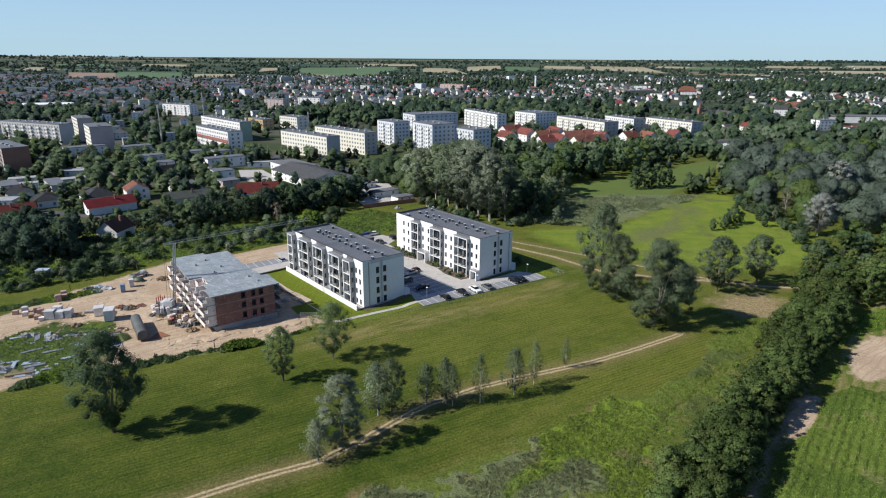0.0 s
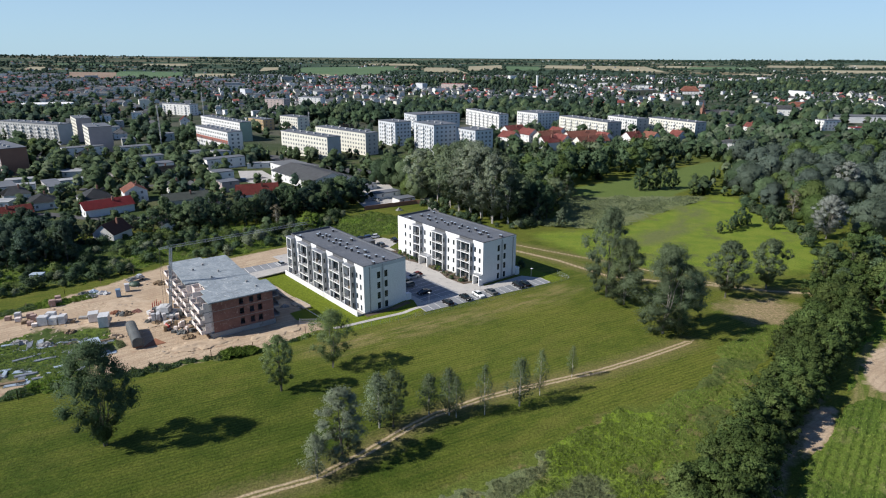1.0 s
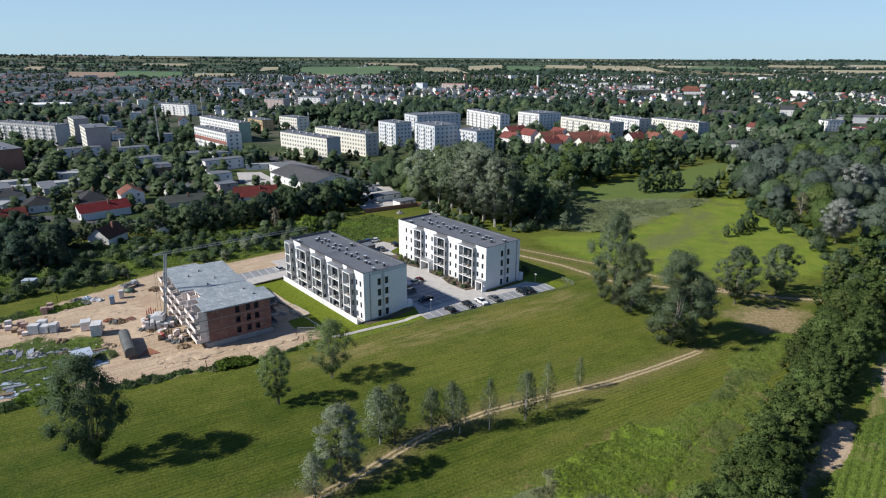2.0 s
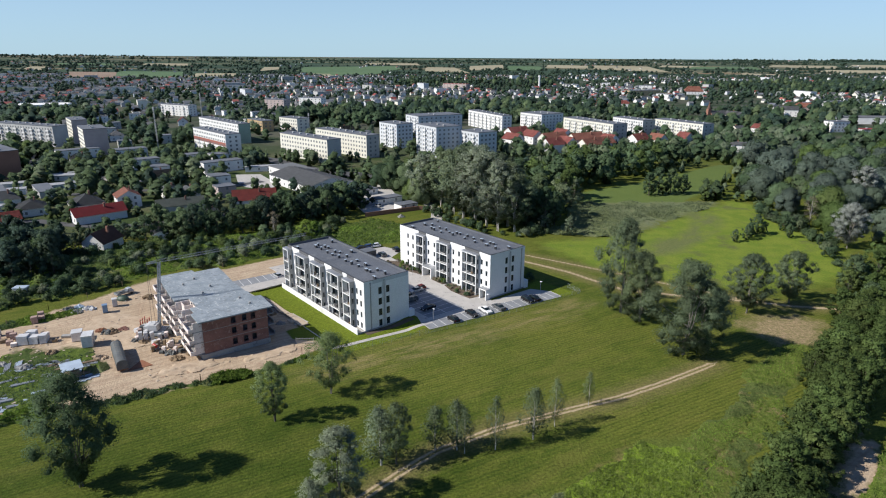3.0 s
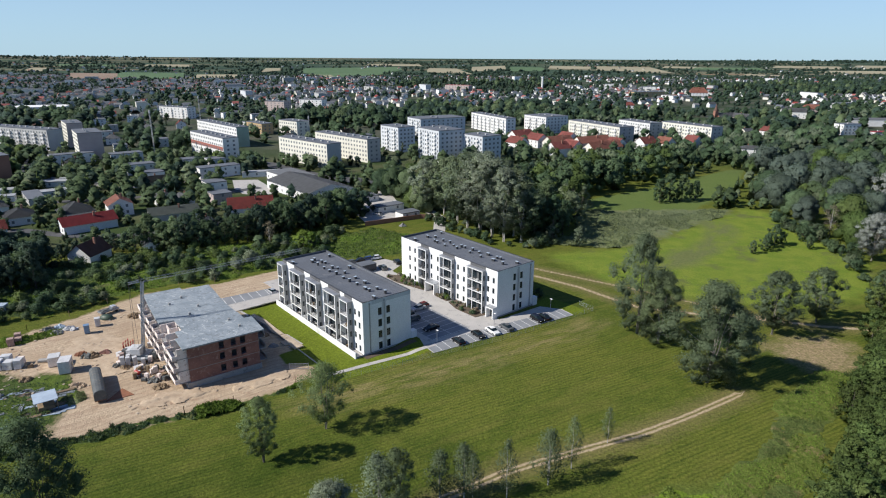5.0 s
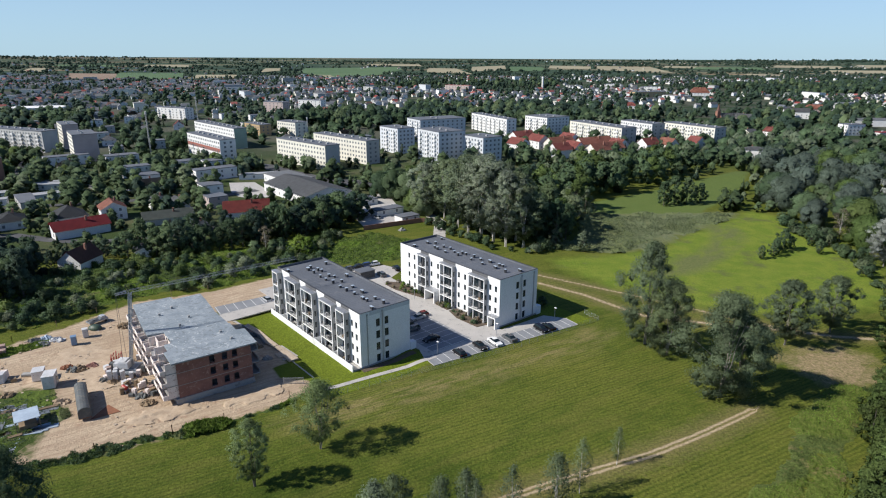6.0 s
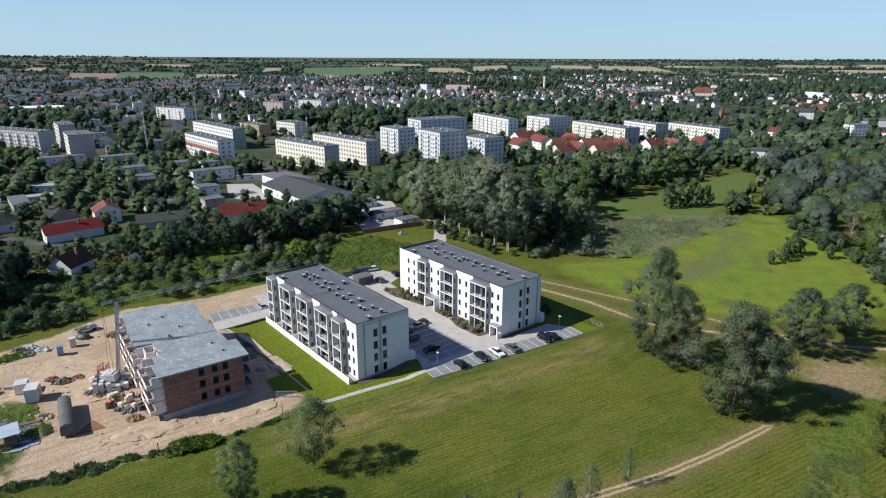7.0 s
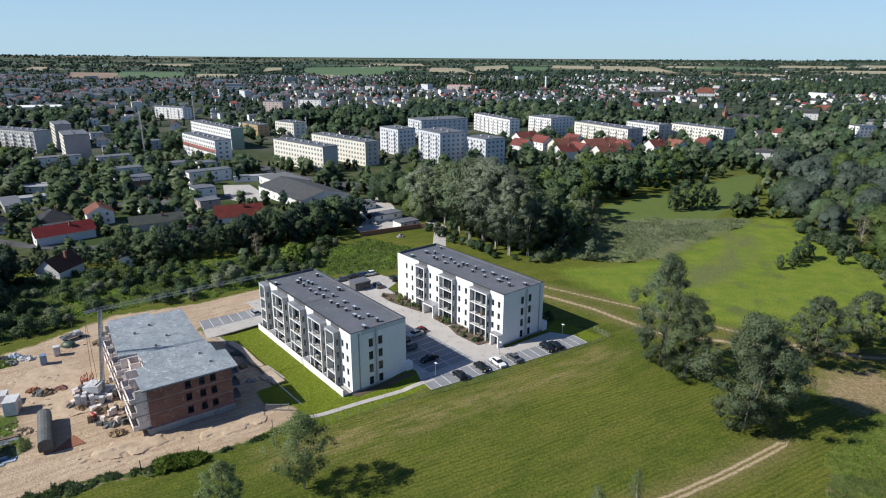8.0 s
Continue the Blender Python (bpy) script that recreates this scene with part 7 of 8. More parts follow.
while len(spots2) < 200:
    x, y = FRND.uniform(-3400, 3400), FRND.uniform(2250, 4300)
    if abs(x) < y * 0.78 and noise.noise(Vector((x * 0.003, y * 0.002, 9))) > 0.12:
        spots2.append((x, y))
far_houses("far_villages", spots2, 9, "scattered far farmhouses and villages among fields")

# ---------------------------------------------------------------- trees of the town and the distance, past counting
def far_kind(key, kind, h, w, n, leaf, keep, seed, core=0.95):
    rg = np.random.RandomState(seed)
    lb = lobes_for(kind, h, w, rg, keep)
    v, f, nn = crown_arrays(rg, lb, n, leaf, core, 0.0, 0.75)
    PROTO[key] = dict(v=v, f=f, n=nn, h=h, crown={}, bark="bark", trunk=None)


for i in range(4):
    far_kind("garden%d" % i, "willow", 10, 8.5, 150, 0.40, 12, 140 + i, 0.78)
    far_kind("town%d" % i, "willow", 10, 8.5, 90, 0.50, 9, 100 + i, 0.82)
    far_kind("dist%d" % i, "willow", 10, 9, 16, 1.2, 4, 110 + i)
    far_kind("park%d" % i, "willow", 12, 10, 46, 0.8, 7, 130 + i)
far_kind("towncone", "spruce", 12, 5, 110, 0.7, 12, 120)
far_kind("townpoplar", "slim", 18, 5, 90, 0.9, 9, 121)
VR = random.Random(33)
FOOT_A = np.array(FOOT)


def open_spot(x, y, gap):
    return bool(np.all((FOOT_A[:, 0] - x) ** 2 + (FOOT_A[:, 1] - y) ** 2 > (FOOT_A[:, 2] * 0.85 + gap) ** 2))


def tree_rows(n, x0, x1, y0, y1, keys, leaves, hs, gap, dens, cone=0.78):
    out, tries = [], 0
    while len(out) < n and tries < n * 30:
        tries += 1
        x, y = VR.uniform(x0, x1), VR.uniform(y0, y1)
        if abs(x) > y * cone + 60 or VR.random() > dens(x, y) or not open_spot(x, y, gap):
            continue
        out.append((VR.choice(keys), VR.choice(leaves), x, y, VR.uniform(*hs), VR.uniform(0.85, 1.35)))
    return out


def clumps(x, y, s, seed):
    return max(0.0, min(1.0, 0.55 + 1.8 * noise.noise(Vector((x * s, y * s, seed)))))


YARDS = [[(-134, 386), (-110, 380), (-92, 352), (-88, 338), (-101, 322), (-118, 326), (-124, 345)], [(-132, 446), (-118, 436), (-96, 412), (-68, 384), (-50, 384), (-38, 372), (-40, 362), (-66, 366), (-104, 404), (-118, 420)], [(-122, 326), (-104, 328), (-98, 312), (-112, 308)]]
MEADOWS = YARDS + [MEADOW, REEDS, FAR_LAWN, YARD, [(-50, 226), (-16, 236), (-8, 300), (-40, 284), (-44, 262)], [(-50, 336), (-44, 296), (-37, 282), (-16, 293), (-12, 308), (-30, 350)], [(-12, 236), (-1, 236), (2, 262), (0, 300), (-10, 300)]]


def near_dens(x, y):
    if any(inside(p, x, y) for p in MEADOWS):
        return 0.0
    if y < 300 and x > -60:
        return 0.0
    return clumps(x, y, 0.02, 1.0)


GARDEN_KEYS = ["garden0", "garden1", "garden2", "garden3", "garden0", "garden1", "towncone"]
TOWN_KEYS = ["town0", "town1", "town2", "town3", "town0", "town1", "towncone"]
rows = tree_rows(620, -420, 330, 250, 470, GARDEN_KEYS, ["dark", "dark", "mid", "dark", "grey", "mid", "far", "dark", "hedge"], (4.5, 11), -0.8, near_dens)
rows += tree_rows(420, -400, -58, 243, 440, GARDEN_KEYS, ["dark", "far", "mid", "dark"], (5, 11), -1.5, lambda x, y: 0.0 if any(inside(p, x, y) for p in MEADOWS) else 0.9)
rows = [(ky, lv, x, y, h * min(1.0, max(0.55, (y - 140) / 200)), wd) for ky, lv, x, y, h, wd in rows]
joined_trees("garden_trees", rows, "garden trees and street trees between the houses")
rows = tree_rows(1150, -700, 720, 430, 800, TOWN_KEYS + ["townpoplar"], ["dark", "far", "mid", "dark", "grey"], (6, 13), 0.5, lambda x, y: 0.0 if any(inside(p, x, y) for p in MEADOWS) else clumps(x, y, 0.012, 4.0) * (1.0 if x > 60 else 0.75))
rows += tree_rows(170, 30, 240, 425, 570, TOWN_KEYS, ["dark", "mid", "dark"], (5, 10), -2.5, lambda x, y: 0.0 if inside(FAR_LAWN, x, y) else 0.9)
rows += tree_rows(260, 185, 470, 430, 610, TOWN_KEYS, ["dark", "mid", "grey", "mid"], (7, 13), 0.3, lambda x, y: 0.0 if inside(FAR_LAWN, x, y) else 0.9)
joined_trees("town_trees", rows, "dark green trees between the blocks of the town")
PARK = ["park0", "park1", "park2", "park3"]
rows = []
for q, n in zip(PARKS, (330, 170, 110, 300, 160)):
    xs, ys = [p[0] for p in q], [p[1] for p in q]
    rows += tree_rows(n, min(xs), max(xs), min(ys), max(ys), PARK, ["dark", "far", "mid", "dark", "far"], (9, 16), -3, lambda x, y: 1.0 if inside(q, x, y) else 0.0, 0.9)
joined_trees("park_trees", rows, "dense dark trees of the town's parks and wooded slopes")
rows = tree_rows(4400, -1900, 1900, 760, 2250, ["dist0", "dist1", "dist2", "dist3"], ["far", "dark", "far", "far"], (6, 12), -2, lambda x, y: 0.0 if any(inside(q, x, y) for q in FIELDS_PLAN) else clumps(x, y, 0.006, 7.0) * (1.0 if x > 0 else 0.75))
joined_trees("far_trees", rows, "far trees over the roofs of the town", soft=False)
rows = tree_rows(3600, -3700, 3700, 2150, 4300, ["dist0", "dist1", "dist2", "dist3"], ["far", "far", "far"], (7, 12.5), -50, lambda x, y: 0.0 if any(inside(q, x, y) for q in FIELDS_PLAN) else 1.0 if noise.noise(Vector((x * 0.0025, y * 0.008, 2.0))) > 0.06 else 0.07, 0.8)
rows = [(ky, lv, x, y, h, 1.7 * wd) for ky, lv, x, y, h, wd in rows]
joined_trees("far_woods", rows, "woods and tree lines between the fields at the horizon", soft=False)

# ---------------------------------------------------------------- cars
def car_profile(kind):
    """Side outlines of body and cabin (length along y)."""
    if kind == "hatch":
        return [(-2.0, 0.28), (2.0, 0.28), (2.05, 0.62), (1.95, 0.78), (1.0, 0.95), (-1.85, 0.98), (-2.02, 0.7)], [(1.05, 0.93), (0.35, 1.42), (-1.35, 1.45), (-1.85, 0.97)]
    if kind == "estate":
        return [(-2.25, 0.3), (2.25, 0.3), (2.3, 0.64), (2.2, 0.82), (1.15, 0.98), (-2.1, 1.0), (-2.28, 0.7)], [(1.2, 0.96), (0.45, 1.46), (-1.75, 1.48), (-2.15, 0.99)]
    return [(-2.3, 0.28), (2.25, 0.28), (2.3, 0.6), (2.2, 0.76), (1.1, 0.93), (-1.5, 0.96), (-2.25, 0.9), (-2.32, 0.6)], [(1.15, 0.91), (0.4, 1.4), (-0.95, 1.41), (-1.6, 0.95)]


def build_car(kind, paint, m, label):
    c = thing("car", m, label, "car", "parked cars")
    body, cab = car_profile(kind)
    def extrude(poly, w0, w1):
        bm = bmesh.new()
        zmin, zmax = min(p[1] for p in poly), max(p[1] for p in poly)
        def half(z):
            return w0 + (w1 - w0) * (z - zmin) / (zmax - zmin)
        a = [bm.verts.new((-half(z), y, z)) for y, z in poly]
        b = [bm.verts.new((half(z), y, z)) for y, z in poly]
        k = len(poly)
        bm.faces.new(a)
        bm.faces.new(b[::-1])
        for i in range(k):
            bm.faces.new((a[i], b[i], b[(i + 1) % k], a[(i + 1) % k]))
        bmesh.ops.recalc_face_normals(bm, faces=bm.faces[:])
        bmesh.ops.bevel(bm, geom=bm.edges[:], offset=0.05, segments=2, affect="EDGES")
        return bm
    part("body", extrude(body, 0.9, 0.84), M[paint], c)
    part("glazing", extrude(cab, 0.8, 0.6), M["glass"], c, "dark car glazing")
    top = max(p[1] for p in cab)
    ys = sorted(p[0] for p in cab if p[1] > top - 0.1)
    part("roof", boxes((-0.6, ys[0] + 0.03, top - 0.02, 0.6, ys[-1] - 0.03, top + 0.03), bevel=0.02), M[paint], c)
    for x in (-0.84, 0.84):
        for y in (-1.38, 1.38):
            bm = bmesh.new()
            tube(bm, (x - 0.1, y, 0.32), (x + 0.1, y, 0.32), 0.32, n=14)
            w = part("wheel", bm, M["rubber"], c)
            bm = bmesh.new()
            sx = 0.105 if x > 0 else -0.105
            tube(bm, (x + sx * 0.9, y, 0.32), (x + sx * 1.08, y, 0.32), 0.2, n=10)
            part("rim", bm, M["zinc"], w)
    e = max(p[0] for p in body)
    for x in (-0.65, 0.65):
        part("headlight", boxes((x - 0.18, e - 0.2, 0.62, x + 0.18, e - 0.02, 0.76), bevel=0.02), M["frame_white"], c)
        part("tail_light", boxes((x - 0.15, -e - 0.0, 0.66, x + 0.15, -e + 0.12, 0.82), bevel=0.02), M["car_red"], c)
    return c


CARS = {}
PAINT_WORDS = {"car_black": "black", "car_white": "white", "car_silver": "silver", "car_grey": "dark grey", "car_red": "red", "car_blue": "dark blue", "car_beige": "beige"}


def park(kind, paint, x, y, turn, where="parked on the paving", z=0.036):
    m = pose(x, y, z, 0, 0, turn)
    kw = {"hatch": "hatchback", "estate": "estate car", "saloon": "saloon car"}[kind]
    if (kind, paint) in CARS:
        c = copy_thing(CARS[(kind, paint)], m)
    else:
        c = CARS[(kind, paint)] = build_car(kind, paint, m, "x")
    tagged(c, "%s %s %s" % (PAINT_WORDS[paint], kw, where))


row_turn = math.degrees(math.atan2(PN.y, PN.x)) - 90
for s, t, kind, paint, fl in ((8.1, 1.6, "hatch", "car_black", 0), (14.4, 2.1, "saloon", "car_black", 180), (18.9, 2.1, "saloon", "car_white", 180), (23.4, 2.1, "saloon", "car_grey", 0), (33.8, 2.2, "estate", "car_black", 180), (36.2, 2.2, "saloon", "car_black", 0)):
    q = P0 + PD * s + PN * t
    park(kind, paint, q.x, q.y, row_turn + fl, "parked in the bay along the meadow")
for x, y, kind, paint in ((26.4, 13.4, "saloon", "car_silver"), (20.6, 10.8, "estate", "car_black"), (20.6, 8.2, "estate", "car_grey"), (21.0, 0.6, "saloon", "car_black"), (20.4, 13.4, "hatch", "car_blue")):
    q = a_plan((x, y))[0]
    park(kind, paint, q[0], q[1], A_TURN + 90, "parked in the shade of the block")
for x, y, kind, paint, tn in ((-36.0, 226.4, "hatch", "car_grey", 122), (-33.2, 228.6, "hatch", "car_black", 122), (-30.8, 230.2, "estate", "car_blue", 122), (-27.9, 231.8, "hatch", "car_white", 118), (-24.2, 221.4, "estate", "car_grey", 28), (-19.8, 227.4, "estate", "car_black", 25), (*a_plan((0.4, 53.0))[0], "hatch", "car_silver", 40)):
    park(kind, paint, x, y, tn, "parked behind the flats", gz(x, y) + 0.04)
for x, y, kind, paint, tn, w in ((-44, 309, "hatch", "car_white", 40, "parked in the yard by the hall"), (-40, 301, "saloon", "car_black", 30, "parked in the yard by the hall"), (-34, 296, "estate", "car_silver", 60, "parked in the yard by the hall"), (-38, 330, "hatch", "car_red", 20, "parked in the yard by the hall"), (-28, 318, "estate", "car_white", 20, "parked in the yard by the hall"), (-200, 264, "hatch", "car_silver", 60, "on the street between the houses")):
    park(kind, paint, x, y, tn, w)
cpark = random.Random(3)
for k in range(12):
    x, y = -232 + 3.1 * (k % 6) + (k // 6) * 4, 372 + 2.0 * (k % 6) - (k // 6) * 14
    park(cpark.choice(["hatch", "saloon", "estate"]), cpark.choice(["car_blue", "car_silver", "car_black", "car_white", "car_red"]), x, y, 125, "parked beside the brick-brown block")

# ---- bin shed, lamps, flower beds, fences round the blocks
binshed = thing("bin_shed", pose(-29.6, 220.2, 0.03, 0, 0, 38), "dark slatted bin shed with a flat roof", "shed")
part("roof", boxes((-2.8, -2.2, 2.4, 2.8, 2.2, 2.55), bevel=0.02), M["roof_felt"], binshed)
for k in range(14):
    q = -2.5 + k * 0.38
    part("slat", boxes((q, -1.95, 0, q + 0.28, -1.88, 2.4)), M["render_dark"], binshed)
part("wall", boxes((-2.5, -1.8, 0, -2.42, 1.9, 2.4), (2.42, -1.8, 0, 2.5, 1.9, 2.4), (-2.42, 1.82, 0, 2.42, 1.9, 2.4)), M["render_dark"], binshed)


def street_lamp(x, y, turn=0):
    l = thing("street_lamp", pose(x, y, gz(x, y), 0, 0, turn), "slim grey lamp post with a white head", "lamp", "lamp posts")
    bm = bmesh.new()
    tube(bm, (0, 0, 0), (0, 0, 3.4), 0.07, 0.05, 8)
    part("pole", bm, M["zinc"], l)
    part("lamp_head", boxes((-0.2, -0.55, 3.35, 0.2, 0.2, 3.5), bevel=0.04), M["frame_white"], l)


for x, y in ((-5.3, 165.6), (26.5, 186.6), (9.8, 176.2), (-12.5, 201.0), (-16.5, 231.0)):
    street_lamp(x, y, 40)
beds = [b_plan((-0.1, 3.2), (-0.1, 17.0), (-2.8, 17.2), (-4.4, 12), (-4.2, 4.0)), b_plan((-0.1, 17.6), (-0.1, 23.6), (-2.6, 23.6), (-2.8, 18)), b_plan((-0.1, 29), (-0.1, 44.5), (-2.5, 47.5), (-4.6, 46), (-4.8, 40), (-2.4, 29))]
for bd in beds:
    bed = laid("flower_bed", bd, 0.14, M["soil"], "raised bed of brown mulch along the white wall", "flower bed", 0.3)
rb = random.Random(12)
tree_meshes("shrub", "bush", 1.0, 1.5, 150, 0.12, 0, "bark", 200, 1, 0.5)
tree_meshes("tuft", "bush", 1.0, 1.4, 46, 0.24, 0, "bark", 201, 1, 0.0, 0.0)
for bd in beds:
    xs, ys = [p[0] for p in bd], [p[1] for p in bd]
    k = 0
    while k < 24:
        x, y = rb.uniform(min(xs), max(xs)), rb.uniform(min(ys), max(ys))
        if inside(bd, x, y):
            lv = rb.choice(["mid", "bright", "dark", "dry", "mid", "dark", "dry"])
            t = plant("shrub", lv, x, y, rb.uniform(0.5, 1.2), "small %s shrub in the mulch bed" % {"dry": "straw-coloured", "red": "reddish", **LEAF_WORDS}[lv], "shrub", "bed shrubs")
            t.location.z = 0.12
            k += 1
park("hatch", "car_red", -9.9, 188.3, A_TURN + 90, "parked at the end of the courtyard bays")
t = plant("shrub", "dark", 24.5, 196.5, 2.6, "dark clipped shrub behind the block", "shrub")


def fence(name, pts, step, h, label, mat, wires=(0.15, 0.6, 1.1), post=0.05):
    f = thing(name, Matrix.Identity(4), label, "fence")
    for p, q in zip(pts, pts[1:]):
        p, q = Vector(p), Vector(q)
        n = max(1, int((q - p).length / step))
        for i in range(n + 1):
            r = p.lerp(q, i / n)
            z = gz(r.x, r.y)
            part("post", boxes((r.x - post / 2, r.y - post / 2, z - 0.2, r.x + post / 2, r.y + post / 2, z + h)), mat, f)
        for w in wires:
            bm = bmesh.new()
            tube(bm, (p.x, p.y, gz(p.x, p.y) + w), (q.x, q.y, gz(q.x, q.y) + w), 0.012, n=3)
            part("wire", bm, mat, f)
    return f


fence("mesh_fence", [(-31, 146.8), (-26.8, 148.0), (-4.2, 158.9), (11.2, 167.0), (32.8, 182.2), (38.4, 186.0), (35.5, 190.5)], 2.5, 1.3, "low grey-green wire fence along the meadow", M["steel_grey"], (0.1, 0.4, 0.7, 1.0, 1.28))
fence("yard_fence", [(-120, 100.5), (-87.8, 113.8), (-66.7, 126.4), (-55.1, 132.2), (-46.6, 136.2), (-36, 145)], 9.5, 2.2, "thin wire fence on tall posts round the building yard", M["timber"], (1.0, 2.0), 0.12)
fence("yard_fence", [(-140, 141), (-121, 150.5), (-112, 171.5), (-95, 199), (-76, 207.5)], 8.5, 1.8, "thin wire fence on posts along the sandy road", M["timber"], (0.9, 1.6), 0.1)
gate = thing("metal_gate", pose(-38.9, 151.4, gz(-38.9, 151.4), 0, 0, 2), "grey bar gate at the corner of the lawn", "gate")
part("gate_frame", boxes((0, -0.04, 0.1, 4.4, 0.04, 0.2), (0, -0.04, 1.35, 4.4, 0.04, 1.45), (0, -0.05, 0, 0.1, 0.05, 1.6), (4.3, -0.05, 0, 4.4, 0.05, 1.6)), M["zinc"], gate)
for k in range(20):
    part("bar", boxes((0.25 + 0.2 * k, -0.015, 0.2, 0.29 + 0.2 * k, 0.015, 1.35)), M["zinc"], gate)

# ---------------------------------------------------------------- building yard
YR = random.Random(9)


def yard_at(x, y, turn=0.0, z=0.0):
    return pose(x, y, gz(x, y) + z, 0, 0, turn)


tank = thing("covered_trailer", yard_at(-77.4, 141.8, 33), "long covered trailer with a rounded dark grey tarpaulin", "trailer")
prof = [(-1.15, 0.7), (1.15, 0.7), (1.15, 2.1), (0.95, 2.6), (0.5, 2.85), (0.0, 2.92), (-0.5, 2.85), (-0.95, 2.6), (-1.15, 2.1)]
bm = bmesh.new()
e0, e1 = [bm.verts.new((x, -6.0, z)) for x, z in prof], [bm.verts.new((x, 6.0, z)) for x, z in prof]
bm.faces.new(e0)
bm.faces.new(e1[::-1])
for k in range(len(prof)):
    bm.faces.new((e0[k], e1[k], e1[(k + 1) % len(prof)], e0[(k + 1) % len(prof)]))
part("tarpaulin", bm, M["tarp"], tank, "dark weathered tarpaulin")
for k in range(7):
    part("hoop", boxes((-1.18, -5.9 + 1.95 * k, 0.75, -1.155, -5.8 + 1.95 * k, 2.1), (1.155, -5.9 + 1.95 * k, 0.75, 1.18, -5.8 + 1.95 * k, 2.1)), M["steel_grey"], tank)
part("chassis", boxes((-1.1, -5.8, 0.45, 1.1, 5.8, 0.695)), M["rust"], tank)
for x in (-1.0, 1.0):
    for y in (-4.2, -3.1, 3.6):
        bm = bmesh.new()
        tube(bm, (x - 0.14, y, 0.45), (x + 0.14, y, 0.45), 0.45, n=12)
        part("wheel", bm, M["rubber"], tank)
board = thing("steel_sheet", yard_at(-71.6, 139.8, 15, 0.03), "rust-red steel sheet lying on the sand", "sheet metal")
bm = bmesh.new()
prism(bm, [(-2.6, -2.2), (2.6, -0.4), (-0.4, 3.0)], 0.0, 0.08)
part("sheet", bm, M["rust"], board)


def cabin(x, y, turn, l, w, h, mat, label, roof="sheet_white"):
    c = thing("site_cabin", yard_at(x, y, turn), label, "cabin")
    part("body", boxes((-w / 2, -l / 2, 0.15, w / 2, l / 2, h), bevel=0.03), M[mat], c)
    part("roof", boxes((-w / 2 - 0.08, -l / 2 - 0.08, h, w / 2 + 0.08, l / 2 + 0.08, h + 0.1), bevel=0.02), M[roof], c)
    part("door", boxes((w / 2 - 0.01, -0.45, 0.2, w / 2 + 0.04, 0.45, 2.15)), M["steel_grey"], c)
    part("window", boxes((w / 2 - 0.01, l / 2 - 1.4, 1.0, w / 2 + 0.04, l / 2 - 0.6, 1.8)), M["glass"], c)
    for y0 in (-l / 2 + 0.3, l / 2 - 0.5):
        part("bearer", boxes((-w / 2, y0, 0, w / 2, y0 + 0.2, 0.15)), M["timber"], c)


cabin(-89.2, 150.2, 20, 3.4, 2.3, 3.0, "sheet_white", "white sheet-metal site cabin on the sand")
cabin(-93.6, 153.2, 24, 2.6, 2.3, 2.3, "lime", "low beige site store on the sand")
cabin(-95.2, 174.6, 30, 1.3, 1.2, 2.3, "sheet_white", "white portable toilet on the sand")
cabin(-95.6, 170.2, 30, 1.3, 1.2, 2.3, "sheet_blue", "blue portable toilet on the sand", "sheet_blue")
cabin(-126.9, 183.0, 5, 2.4, 3.6, 2.5, "sheet_white", "pale green-white old trailer in the scrub", "sheet_pale")
can = thing("canopy", yard_at(-84.5, 135.2, 38), "open shed with a pale blue sheet roof", "shed")
part("roof", boxes((-2.1, -2.4, 2.35, 2.1, 2.4, 2.47), bevel=0.03), M["sheet_pale"], can)
for x in (-1.9, 1.9):
    for y in (-2.1, 2.1):
        part("post", boxes((x - 0.08, y - 0.08, 0, x + 0.08, y + 0.08, 2.35)), M["timber"], can)
part("stored_timber", boxes((-1.5, -1.8, 0, 1.4, 1.7, 1.0), bevel=0.05), M["timber"], can)


def pallet_stack(x, y, turn, mat, rows, label, sx=1.2, sy=1.0, h=1.1):
    p = thing("pallet_stack", yard_at(x, y, turn), label, "pallet", "pallets in the yard")
    part("pallet", boxes((-sx / 2, -sy / 2, 0, sx / 2, sy / 2, 0.04), (-sx / 2, -sy / 2, 0.1, sx / 2, sy / 2, 0.14), (-sx / 2, -0.06, 0.04, sx / 2, 0.06, 0.1), (-sx / 2, -sy / 2, 0.04, sx / 2, -sy / 2 + 0.1, 0.1), (-sx / 2, sy / 2 - 0.1, 0.04, sx / 2, sy / 2, 0.1)), M["timber"], p)
    for k in range(rows):
        z = 0.145 + k * h / rows
        part("layer", boxes((-sx / 2 + YR.uniform(0.01, 0.05), -sy / 2 + YR.uniform(0.01, 0.05), z, sx / 2 - YR.uniform(0.01, 0.05), sy / 2 - 0.02, z + h / rows - 0.02), bevel=0.015), M[mat], p)


